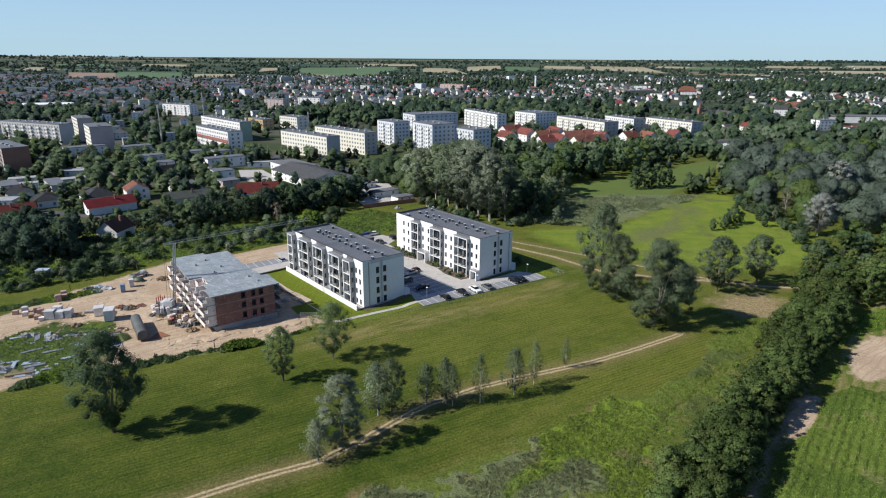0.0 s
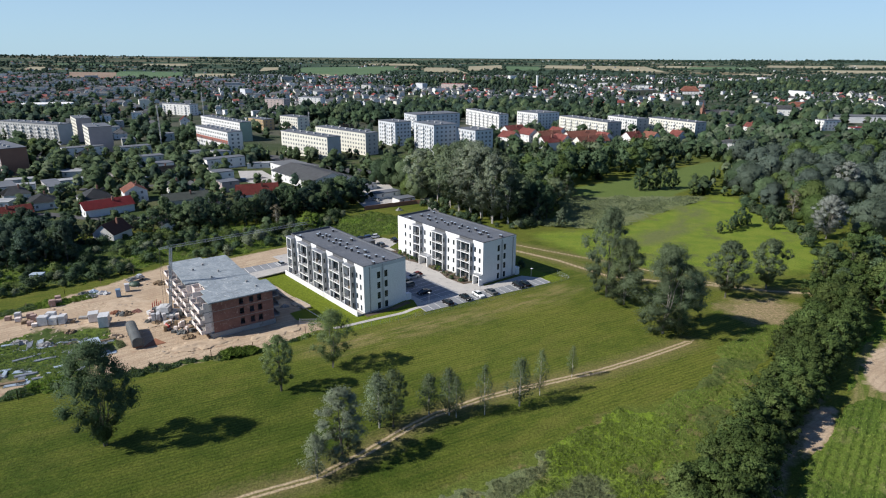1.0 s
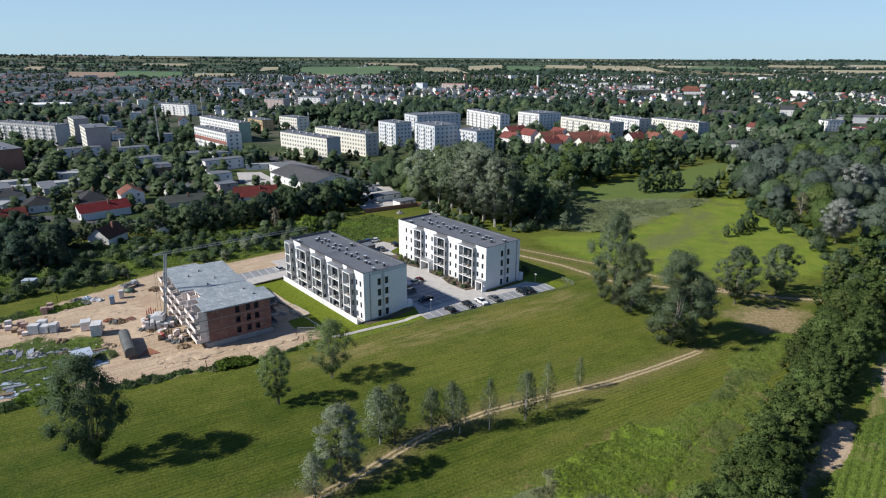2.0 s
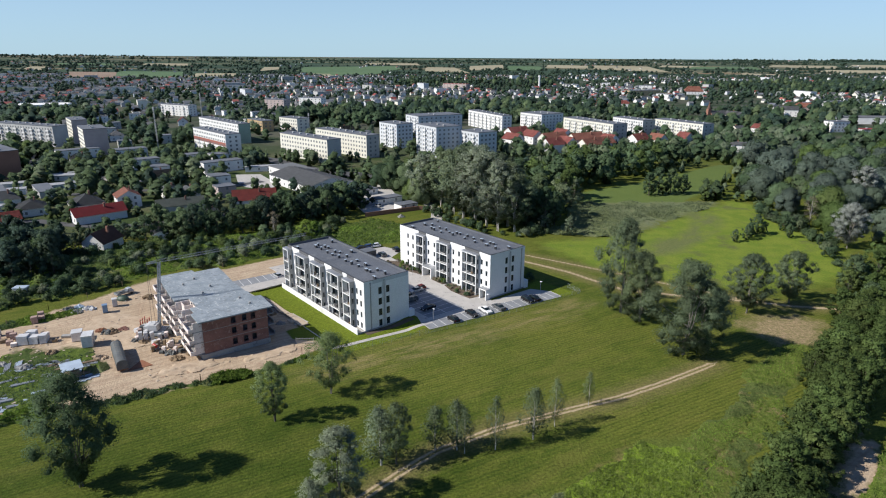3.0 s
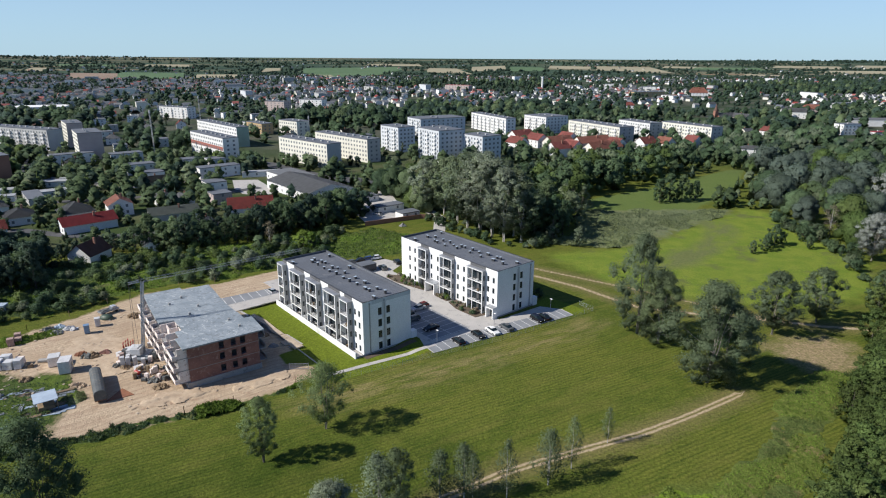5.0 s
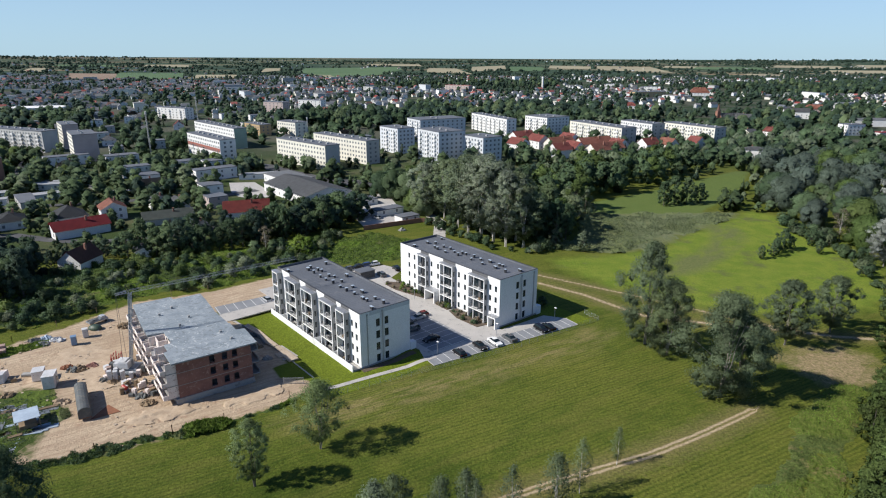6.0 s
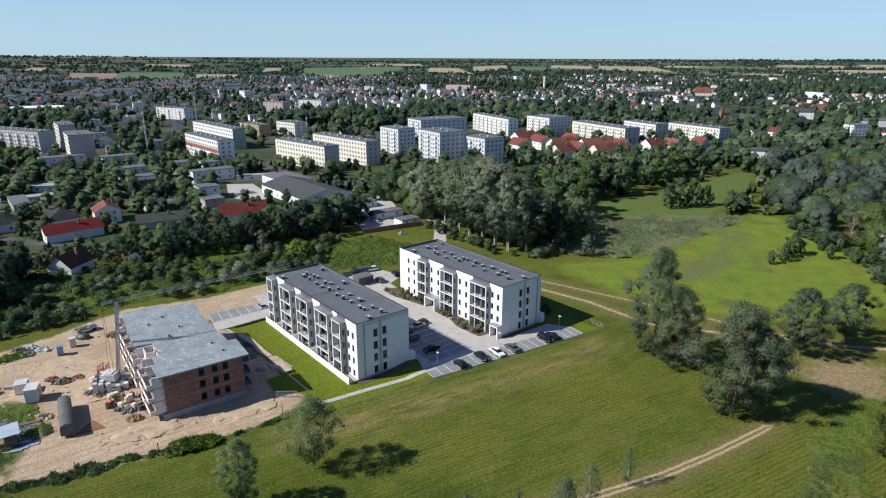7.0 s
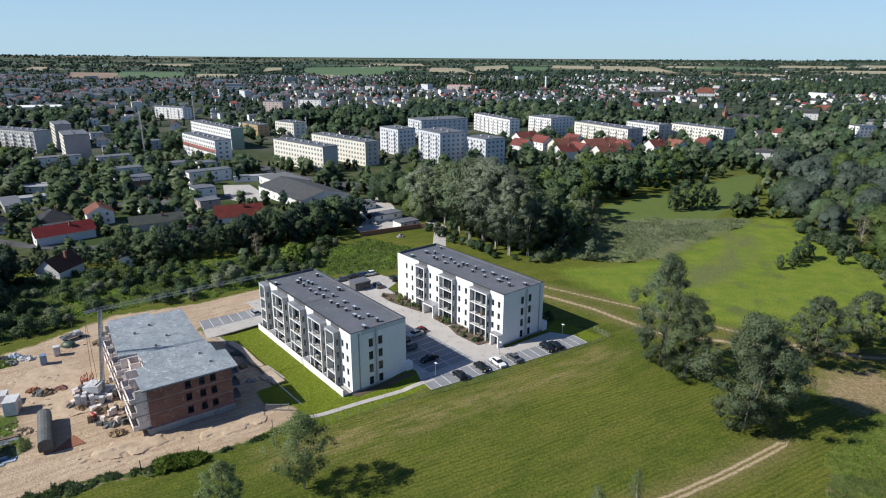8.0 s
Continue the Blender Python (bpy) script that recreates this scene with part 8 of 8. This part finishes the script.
for x, y, tn, sx, sy, h, mat in ((-105.2, 150.6, 12, 2.4, 2.0, 2.3, "sheet_white"), (-102.9, 151.2, 8, 2.1, 2.0, 1.9, "sheet_white"), (-100.9, 151.6, 15, 1.6, 1.9, 2.1, "sheet_white"), (-104.4, 152.8, 10, 2.2, 1.6, 2.5, "sheet_white"), (-101.8, 153.4, 14, 1.8, 1.5, 1.6, "lime"), (-109.6, 153.4, 22, 1.5, 1.2, 1.5, "pink_block"), (-107.8, 152.6, 16, 1.4, 1.2, 1.2, "pink_block"), (-108.6, 150.4, 30, 1.5, 1.2, 0.9, "pink_block"), (-106.9, 149.4, 24, 1.3, 1.1, 0.8, "lime"), (-111.4, 154.8, 25, 1.6, 1.2, 1.3, "pink_block"), (-113.2, 152.6, 18, 1.4, 1.3, 1.0, "lime"), (-111.0, 151.4, 35, 1.3, 1.2, 0.7, "timber"), (-114.8, 155.0, 20, 1.5, 1.2, 1.4, "sheet_white"), (-116.4, 153.4, 14, 1.4, 1.2, 1.0, "pink_block"), (-98.6, 152.0, 40, 1.2, 1.0, 0.7, "timber"), (-97.2, 154.6, 10, 2.2, 1.2, 0.5, "concrete")):
    pallet_stack(x, y, tn, mat, YR.choice((2, 3)), {"sheet_white": "big stack of blocks wrapped in dusty white film", "lime": "pallet of pale blocks", "pink_block": "pallet of pinkish clay blocks", "timber": "stack of weathered boards", "concrete": "low stack of grey slabs"}[mat], sx, sy, h)
for x, y in ((-111.2, 163.8), (-109.6, 164.6), (-110.4, 163.0), (-110.6, 166.0)):
    pallet_stack(x, y, 30, "pink_block", 3, "pallet of pinkish tan blocks on the sand", 1.5, 1.4, YR.uniform(1.0, 2.0))
for k in range(30):
    x, y = YR.uniform(-73, -62.5), YR.uniform(144.8, 151.5)
    if (x + 66) * 0.7 + (y - 148) < 3.2:
        mat = YR.choice(["pink_block", "timber", "lime", "steel_grey", "tarp", "sheet_white", "timber"])
        pallet_stack(x, y, YR.uniform(0, 90), mat, YR.choice((2, 3, 5)), {"pink_block": "pallet of pinkish clay blocks by the shell", "lime": "pallet of pale blocks by the shell", "steel_grey": "stack of grey formwork panels by the shell", "timber": "stack of boards by the shell", "tarp": "stack under dark sheeting by the shell", "sheet_white": "stack wrapped in white film by the shell"}[mat], YR.uniform(0.6, 1.3), YR.uniform(0.6, 1.1), YR.uniform(0.4, 1.5))
for x, y in ((-78.6, 153.2), (-79.4, 155.4), (-77.6, 161.0), (-79.6, 159.4), (-73.4, 150.8), (-80.8, 157.4), (-75.8, 162.6)):
    pallet_stack(x, y, YR.uniform(0, 90), YR.choice(["brick", "lime", "sheet_white"]), 3, "pallet of blocks beside the crane", h=YR.uniform(0.8, 1.8))


for x, y in ((-77.8, 153.0), (-76.4, 152.8), (-75.0, 153.2), (-73.4, 153.8), (-77.2, 154.6), (-72.2, 154.8), (-78.6, 154.6), (-71.8, 156.4), (-79.0, 156.6)):
    mat = YR.choice(["sheet_white", "sheet_white", "lime", "tarp", "pink_block"])
    pallet_stack(x, y, YR.uniform(0, 40), mat, 3, {"sheet_white": "tall stack wrapped in white film beside the crane", "lime": "tall pallet of pale blocks beside the crane", "tarp": "stack under dark sheeting beside the crane", "pink_block": "pallet of pinkish clay blocks beside the crane"}[mat], 0.95, 1.1, YR.uniform(1.0, 2.6))


def bundle(x, y, turn, l, n, mat, label):
    """A low stack of long bars or planks."""
    b = thing("scaffold_bundle", yard_at(x, y, turn), label, "building material", "bundles in the yard")
    for k in range(n):
        yy, zz = (k % 5) * 0.28 - 0.56, (k // 5) * 0.2
        part("bar", boxes((-l / 2 + YR.uniform(-0.2, 0.2), yy, zz + 0.01, l / 2 + YR.uniform(-0.2, 0.2), yy + 0.22, zz + 0.18)), M[mat], b)


for k in range(105):
    x, y = YR.uniform(-112, -80), YR.uniform(117, 142)
    if inside(WEEDY, x, y):
        mat = YR.choice(["steel_grey", "zinc", "zinc", "sheet_pale", "timber", "sheet_pale"])
        bundle(x, y, YR.choice((20, 28, 34, 110)) + YR.uniform(-8, 8), YR.uniform(2.2, 5.5), YR.choice((4, 5, 5, 8)), mat, {"steel_grey": "stack of grey steel formwork in the weeds", "zinc": "stack of galvanised scaffold bars in the weeds", "sheet_pale": "stack of pale blue panels in the weeds", "timber": "stack of weathered boards in the weeds"}[mat])


def heap(x, y, w, h, mat, label, seed):
    """A heap of broken blocks, thrown together."""
    rg = random.Random(seed)
    bm = bmesh.new()
    for _ in range(int(14 + 6 * w)):
        a, r = rg.uniform(0, 6.283), w / 2 * rg.uniform(0, 1) ** 0.6
        top = h * max(0.08, 1 - (2 * r / w) ** 1.5)
        s1, s2, s3 = rg.uniform(0.15, 0.5), rg.uniform(0.12, 0.4), rg.uniform(0.1, 0.3)
        m = pose(x + r * math.cos(a), y + 0.7 * r * math.sin(a), gz(x, y) + top * rg.uniform(0.3, 1.0) * 0.8, rg.uniform(-35, 35), rg.uniform(-35, 35), rg.uniform(0, 180))
        box(bm, -s1, -s2, -s3, s1, s2, s3, m)
        if top > 0.35:
            box(bm, -s1 * 1.3, -s2 * 1.3, -top, s1 * 1.3, s2 * 1.3, 0, m)
    ob = part("rubble_mound", bm, M[mat])
    tagged(ob, label, "rubble", kind="stuff")


for k, (x, y, w, h, mat, lab) in enumerate(((-87.2, 157.4, 3.4, 1.2, "timber", "heap of broken boards and scrap on the sand"), (-90.6, 158.2, 2.8, 0.8, "rust", "heap of rusty scrap on the sand"), (-85.2, 159.4, 2.2, 0.6, "brick", "heap of broken brick on the sand"), (-88.6, 181.0, 4.0, 1.3, "timber", "dark heap of boards at the yard's edge"), (-84.6, 184.4, 2.4, 1.6, "steel_yellow", "yellowish heap of material at the yard's edge"), (-103.5, 170.2, 3.5, 0.9, "concrete", "heap of grey rubble at the yard's edge"), (-97.5, 138.5, 4, 0.7, "concrete", "heap of rubble in the weeds"), (-104.5, 139.5, 4, 0.8, "concrete", "heap of rubble in the weeds"), (-83.0, 143.5, 3.2, 0.9, "sand_heap", "small sand heap beside the tank"), (-99.0, 122.5, 5, 0.9, "concrete", "curved heap of pale rubble in the weeds"), (-103.0, 125.5, 4, 0.8, "concrete", "heap of pale rubble in the weeds"), (-101.2, 172.6, 3.2, 1.0, "sheet_white", "pile of white sacks at the yard's edge"), (-104.6, 173.6, 3.0, 0.9, "sheet_pale", "pile of bluish sacks at the yard's edge"), (-106.8, 172.2, 3.0, 1.0, "tarp", "dark heap of scrap at the yard's edge"), (-88.2, 157.0, 3.2, 1.4, "tarp", "dark heap of scrap on the sand"), (-78.8, 152.4, 2.4, 0.8, "tarp", "dark heap of scrap beside the crane"), (-76.4, 151.6, 2.0, 0.9, "timber", "heap of broken boards beside the crane"), (-67.4, 146.0, 3.0, 1.2, "tarp", "dark heap of scrap by the shell"), (-64.8, 143.2, 3.0, 1.0, "timber", "heap of broken boards by the shell"), (-96.0, 146.0, 3.0, 1.0, "timber", "heap of broken boards in the weeds"), (-49.6, 169.4, 2.2, 0.6, "timber", "heap of broken boards between the shell and the lawn"), (-45.6, 163.2, 2.0, 0.5, "concrete", "small heap of rubble at the lawn's edge"), (-53.4, 176.0, 2.4, 0.7, "tarp", "dark heap of scrap between the shell and the lawn"), (-21.2, 276.4, 2.6, 2.0, "concrete", "pile of pale concrete slabs behind the car park"), (-113.0, 131.0, 4.0, 0.9, "concrete", "heap of pale rubble in the weeds"), (-116.0, 125.0, 4.0, 0.8, "concrete", "heap of pale rubble in the weeds"))):
    heap(x, y, w, h, mat, lab, 300 + k)
debris_v, debris_f, base = [], [], 0
for k in range(520):
    x, y = YR.uniform(-112, -60), YR.uniform(118, 186)
    if not inside(YARD, x, y) or noise.noise(Vector((x * 0.09, y * 0.09, 5))) < 0.02:
        continue
    a, b, c = YR.uniform(0.1, 0.4), YR.uniform(0.08, 0.28), YR.uniform(0.06, 0.25)
    m = pose(x, y, gz(x, y), 0, 0, YR.uniform(0, 180))
    vv = [m @ Vector((sx * a, sy * b, sz)) for sz in (-0.05, c) for sx, sy in ((-1, -1), (1, -1), (1, 1), (-1, 1))]
    debris_v += [tuple(v) for v in vv]
    debris_f += [tuple(base + i for i in f) for f in ((4, 5, 6, 7), (0, 1, 5, 4), (1, 2, 6, 5), (2, 3, 7, 6), (3, 0, 4, 7))]
    base += 8
tagged(new("debris", mesh_of("debris", debris_v, debris_f, M["sand_slab"])), "scattered broken blocks and offcuts on the sand", "debris", kind="stuff")
pick = thing("pickup_truck", yard_at(-96.8, 183.4, -35), "grey flatbed pickup truck standing on the sand", "truck")
part("cab", boxes((-0.95, 0.7, 0.55, 0.95, 2.4, 1.15), (-0.85, 0.75, 1.15, 0.85, 1.9, 1.85), bevel=0.1), M["car_silver"], pick)
part("windscreen", boxes((-0.8, 1.86, 1.2, 0.8, 1.93, 1.75), bevel=0.02), M["glass"], pick)
part("flatbed", boxes((-1.0, -2.6, 0.75, 1.0, 0.6, 0.9), (-1.0, -2.6, 0.9, -0.94, 0.6, 1.25), (0.94, -2.6, 0.9, 1.0, 0.6, 1.25), (-0.94, -2.6, 0.9, 0.94, -2.54, 1.25), (-0.94, 0.54, 0.9, 0.94, 0.6, 1.7)), M["steel_grey"], pick, "grey dropside flatbed")
part("load", boxes((-0.8, -2.2, 0.91, 0.7, 0.2, 1.2), (-0.5, -1.8, 1.2, 0.6, -0.4, 1.4), bevel=0.05), M["tarp"], pick)
for x in (-0.85, 0.85):
    for y in (-1.7, 1.6):
        bm = bmesh.new()
        tube(bm, (x - 0.11, y, 0.36), (x + 0.11, y, 0.36), 0.36, n=12)
        part("wheel", bm, M["rubber"], pick)
dome = thing("storage_tank", yard_at(-95.4, 179.4, -10), "low domed dark green tank on the sand", "tank")
bm = bmesh.new()
bmesh.ops.create_uvsphere(bm, u_segments=18, v_segments=10, radius=1.0, matrix=Matrix.Diagonal((1.9, 1.3, 1.1, 1.0)))
bmesh.ops.bisect_plane(bm, geom=bm.verts[:] + bm.edges[:] + bm.faces[:], plane_co=(0, 0, -0.05), plane_no=(0, 0, -1), clear_outer=True)
bm.transform(Matrix.Translation((0, 0, 0.25)))
part("shell", bm, M["tank_green"], dome)
part("skid", boxes((-1.7, -0.9, 0, 1.7, -0.7, 0.25), (-1.7, 0.7, 0, 1.7, 0.9, 0.25), (-1.5, -0.7, 0.1, -1.3, 0.7, 0.22), (1.3, -0.7, 0.1, 1.5, 0.7, 0.22)), M["steel_grey"], dome)
truck = thing("concrete_mixer", yard_at(-71.8, 147.6, 60), "small red site mixer beside the shell", "machine")
bm = bmesh.new()
tube(bm, (0, -0.5, 1.0), (0, 0.6, 1.5), 0.55, 0.3, 12)
part("drum", bm, M["steel_red"], truck)
part("frame", boxes((-0.5, -0.9, 0.1, -0.4, 0.9, 0.9), (0.4, -0.9, 0.1, 0.5, 0.9, 0.9), (-0.4, -0.7, 0.5, 0.4, 0.5, 0.62)), M["steel_grey"], truck)
for x in (-0.6, 0.6):
    bm = bmesh.new()
    tube(bm, (x - 0.06, -0.6, 0.28), (x + 0.06, -0.6, 0.28), 0.28, n=12)
    part("wheel", bm, M["rubber"], truck)

# ---------------------------------------------------------------- tall weeds and rough growth
def growth_material(name, a, b, c):
    """Dense low growth: two greens by the attribute kind, dry stalks between."""
    m, n, l, bs = nodes_of(name)
    at = n.new("ShaderNodeAttribute")
    at.attribute_name = "kind"
    fine = value_noise(n, l, 3.2, 4, 0.7)
    tuft = value_noise(n, l, 0.9, 4, 0.65)
    col = mixed(n, l, ranged(n, l, sums(n, l, "ADD", at.outputs["Fac"], sums(n, l, "MULTIPLY", sums(n, l, "SUBTRACT", tuft, 0.5), 0.8)), -0.12, 0.12), a, b)
    col = mixed(n, l, ranged(n, l, tuft, 0.55, 0.72, 0, 0.5), col, c)
    col = mixed(n, l, ranged(n, l, value_noise(n, l, 0.16, 4, 0.6), 0.58, 0.68, 0, 0.7), col, tuple(v * 1.15 for v in c))
    col = mixed(n, l, 1.0, col, mixed(n, l, ranged(n, l, fine, 0.25, 0.75), (0.5, 0.5, 0.5), (1.5, 1.5, 1.5)), "MULTIPLY")
    l.new(col, bs.inputs["Base Color"])
    bs.inputs["Roughness"].default_value = 0.9
    bs.inputs["Specular IOR Level"].default_value = 0.08
    relief(n, l, sums(n, l, "ADD", fine, tuft), 1.0, 0.35, bs)
    return m


def growth(name, poly, step, top, mat, leaves, n_leaf, leaf, label, seed=1.0, edge=4.0, rows=None, bias=(0, 0, 0), category="weeds", bare=None):
    """A carpet of uneven growth over an outline, with leaves standing out of it."""
    xs, ys = [p[0] for p in poly], [p[1] for p in poly]
    ax, ay = np.arange(min(xs), max(xs), step), np.arange(min(ys), max(ys), step)
    X, Y = np.meshgrid(ax, ay)
    rg = np.random.RandomState(int(seed * 10))
    X = X + rg.uniform(-0.3, 0.3, X.shape) * step
    Y = Y + rg.uniform(-0.3, 0.3, Y.shape) * step
    D = poly_inside(X, Y, poly)
    B = bare(X, Y) if bare else np.full(X.shape, -9.0)
    H = np.empty(X.shape)
    K = np.empty(X.shape)
    for i in range(X.shape[0]):
        for j in range(X.shape[1]):
            x, y = X[i, j], Y[i, j]
            if D[i, j] < -step * 2:
                H[i, j] = -1
                K[i, j] = 0
                continue
            a = noise.noise(Vector((x * 0.09, y * 0.09, seed)))
            b = noise.noise(Vector((x * 0.45, y * 0.45, seed + 3)))
            c = noise.noise(Vector((x * 1.3, y * 1.3, seed + 5)))
            e = min(1.0, max(-0.5, D[i, j] / edge + 1.1 * a + 0.5 * b))
            h = top * (0.42 + 0.42 * a + 0.4 * b + 0.42 * c) * max(0.0, e)
            if rows:
                u = -x * math.sin(radians(rows[0])) + y * math.cos(radians(rows[0]))
                h = 0.15 + h * (math.sin(u * 6.283 / rows[1]) + 1.2) / 1.6
            H[i, j] = h if e > 0.05 and B[i, j] + 0.7 * b + 0.5 * c < 0 else -0.3
            K[i, j] = a * 1.3 + bias[0] * x + bias[1] * y + bias[2]
    ok = H > -0.9
    nx = X.shape[1]
    q = (np.arange(X.shape[0] - 1)[:, None] * nx + np.arange(nx - 1)[None, :]).ravel()
    quad = np.stack([q, q + 1, q + nx + 1, q + nx], 1)
    hh = H.ravel()
    quad = quad[(hh[quad] > -0.9).all(1) & (hh[quad].max(1) > -0.2)]
    used = np.unique(quad)
    remap = np.zeros(X.size, dtype=int)
    remap[used] = np.arange(len(used))
    V = np.stack([X.ravel(), Y.ravel(), ground_z(X.ravel(), Y.ravel()) + hh], 1)[used]
    root = thing(name, Matrix.Identity(4), label, category, kind="stuff")
    me = mesh_of("carpet", V, remap[quad], mat, smooth=True)
    me.attributes.new("kind", "FLOAT", "POINT").data.foreach_set("value", K.ravel()[used].astype(np.float32))
    ob = new("carpet", me)
    ob.parent = root
    good = np.where(hh[used] > 0.12)[0]
    if len(good) == 0 or not n_leaf:
        return
    for w, lv in enumerate(leaves):
        pool = good[(K.ravel()[used][good] > 0) == (w == 1)] if len(leaves) == 2 else good
        n = int(1.8 * n_leaf * len(pool) / len(good))
        if n < 4:
            continue
        c = V[rg.choice(pool, n)] + rg.uniform(-step, step, (n, 3)) * np.array([0.6, 0.6, 0.0]) + np.array([0, 0, 0.02])
        t = unit(rg.normal(size=(n, 3)) * np.array([0.6, 0.6, 0.2]) + np.array([0, 0, 0.9]))
        s = unit(np.cross(t, rg.normal(size=(n, 3))))
        a = leaf * rg.uniform(0.6, 1.8, n)[:, None]
        v = np.stack([c - s * a * 0.17 - t * a * 0.2, c + s * a * 0.17 - t * a * 0.2, c + t * a], 1).reshape(-1, 3)
        f = np.arange(3 * n).reshape(n, 3)
        ob = new("leaf", mesh_of("leaf", v, f, F[lv]))
        ob.parent = root


G_TALL = growth_material("tall_weed_cover", (0.150, 0.178, 0.082), (0.165, 0.240, 0.028), (0.205, 0.180, 0.075))
G_BELT = growth_material("belt_weed_cover", (0.098, 0.128, 0.036), (0.125, 0.160, 0.034), (0.225, 0.175, 0.085))
G_GREEN = growth_material("rank_weed_cover", (0.07, 0.105, 0.028), (0.11, 0.16, 0.03), (0.14, 0.14, 0.06))
G_REED = growth_material("reed_cover", (0.150, 0.175, 0.088), (0.155, 0.185, 0.075), (0.20, 0.20, 0.115))
G_CROP = growth_material("crop_cover", (0.088, 0.138, 0.026), (0.125, 0.186, 0.032), (0.22, 0.20, 0.095))
growth("tall_weeds", TALL, 0.4, 0.7, G_TALL, ["greyweed", "weed"], 24000, 0.27, "waist-high grey-green and bright green weeds", 1.5, 6.0, None, (0.05, -0.022, 1.05), bare=lambda x, y: 0.1 - line_dist(x, y, STRIP))
growth("belt_weeds", [(26, 70), (41, 92), (57, 110), (70, 128), (90, 150), (84, 153), (66, 138), (50, 120), (36, 104), (20, 80)], 0.45, 0.6, G_BELT, ["hedge", "weed"], 6000, 0.26, "rank green weeds along the field belt", 2.5, 3.0, bare=lambda x, y: 0.1 - line_dist(x, y, STRIP))
growth("yard_weeds", [(-92, 112.5), (-70, 122.2), (-53, 130.8), (-45, 135.2), (-45.5, 137.6), (-54, 135.5), (-70, 127.6), (-92, 117.5)], 0.45, 2.2, G_GREEN, ["mid", "weed"], 7000, 0.3, "dark rank weeds along the yard's edge", 3.5, 2.0)
growth("yard_weeds", [(-47, 133.6), (-36, 141.6), (-35, 144.6), (-46.5, 137.8)], 0.45, 0.8, G_GREEN, ["mid", "weed"], 900, 0.3, "low weeds along the yard's edge", 14.5, 2.0)
growth("rubble_weeds", WEEDY, 0.5, 0.5, G_GREEN, ["olive", "mid"], 5000, 0.3, "green weeds among the building materials", 4.5, 6.0)
growth("reed_bed", REEDS, 0.8, 0.55, G_REED, ["greyweed"], 7000, 0.5, "grey-green reeds in the wet meadow", 5.5, 8.0)
growth("scrub_weeds", SCRUB, 0.85, 1.6, G_GREEN, ["mid", "weed"], 14000, 0.5, "rank green weeds between the bushes", 6.5, 5.0)
growth("bank_weeds", [(-48, 229), (-16, 239), (-11, 262), (-34, 274), (-46, 266)], 0.7, 1.4, G_GREEN, ["weed", "bright"], 5000, 0.4, "bright rank grass behind the car park", 7.5, 3.0)
for crop_plan in ([(43, 68), (51.5, 81), (61, 93), (71, 102.5), (79, 112), (86, 116), (92, 114), (100, 116), (114, 124), (108, 104), (84, 70)], [(81, 115), (87, 119.5), (92, 130), (100, 139), (110, 143), (140, 152), (140, 168), (112, 153), (97, 137)]):
    growth("field_crop", crop_plan, 0.36, 0.55, G_CROP, ["weed", "crop"], 15000 if crop_plan[0][0] < 50 else 6000, 0.26, "green leafy crop in rows on the field beyond the belt", 8.5, 1.5, (51, 1.45), category="crop", bare=lambda x, y: poly_inside(x, y, SAND_T))
growth("yard_edge_growth", [(36, 252), (60, 246), (78, 264), (62, 272), (44, 262)], 0.8, 1.5, G_REED, ["greyweed"], 2500, 0.5, "rough grey-green growth at the wood's edge", 9.5, 5.0)
growth("sand_ridges", [(-57, 137.5), (-46, 141.5), (-38, 148), (-41, 152), (-47, 146.5), (-57, 143), (-66, 139), (-67, 134)], 0.3, 0.4, M["sand_heap"], [], 0, 0.3, "ridged sand with wheel ruts before the brick gable", 10.5, 4.0, (33, 2.2), category="sand")
growth("sand_mounds", [(-92, 150), (-80, 147), (-72, 153), (-78, 168), (-92, 176), (-102, 166)], 0.45, 0.22, M["sand_heap"], [], 0, 0.3, "low churned mounds of sand in the building yard", 11.5, 6.0, category="sand")
growth("yard_bank", [(-126, 157), (-111, 168), (-103, 173), (-101.5, 169.5), (-108, 164), (-124, 152)], 0.45, 1.0, G_GREEN, ["mid", "weed"], 2200, 0.3, "dark bank of weeds between the sandy roads", 12.5, 1.6)
growth("dry_weeds", [(-84.5, 141), (-80.2, 142.5), (-77.6, 138.5), (-79.5, 134.5), (-83.5, 136)], 0.35, 0.9, G_TALL, ["greyweed", "weed"], 700, 0.3, "dry brown-green weeds beside the trailer", 13.5, 1.2)
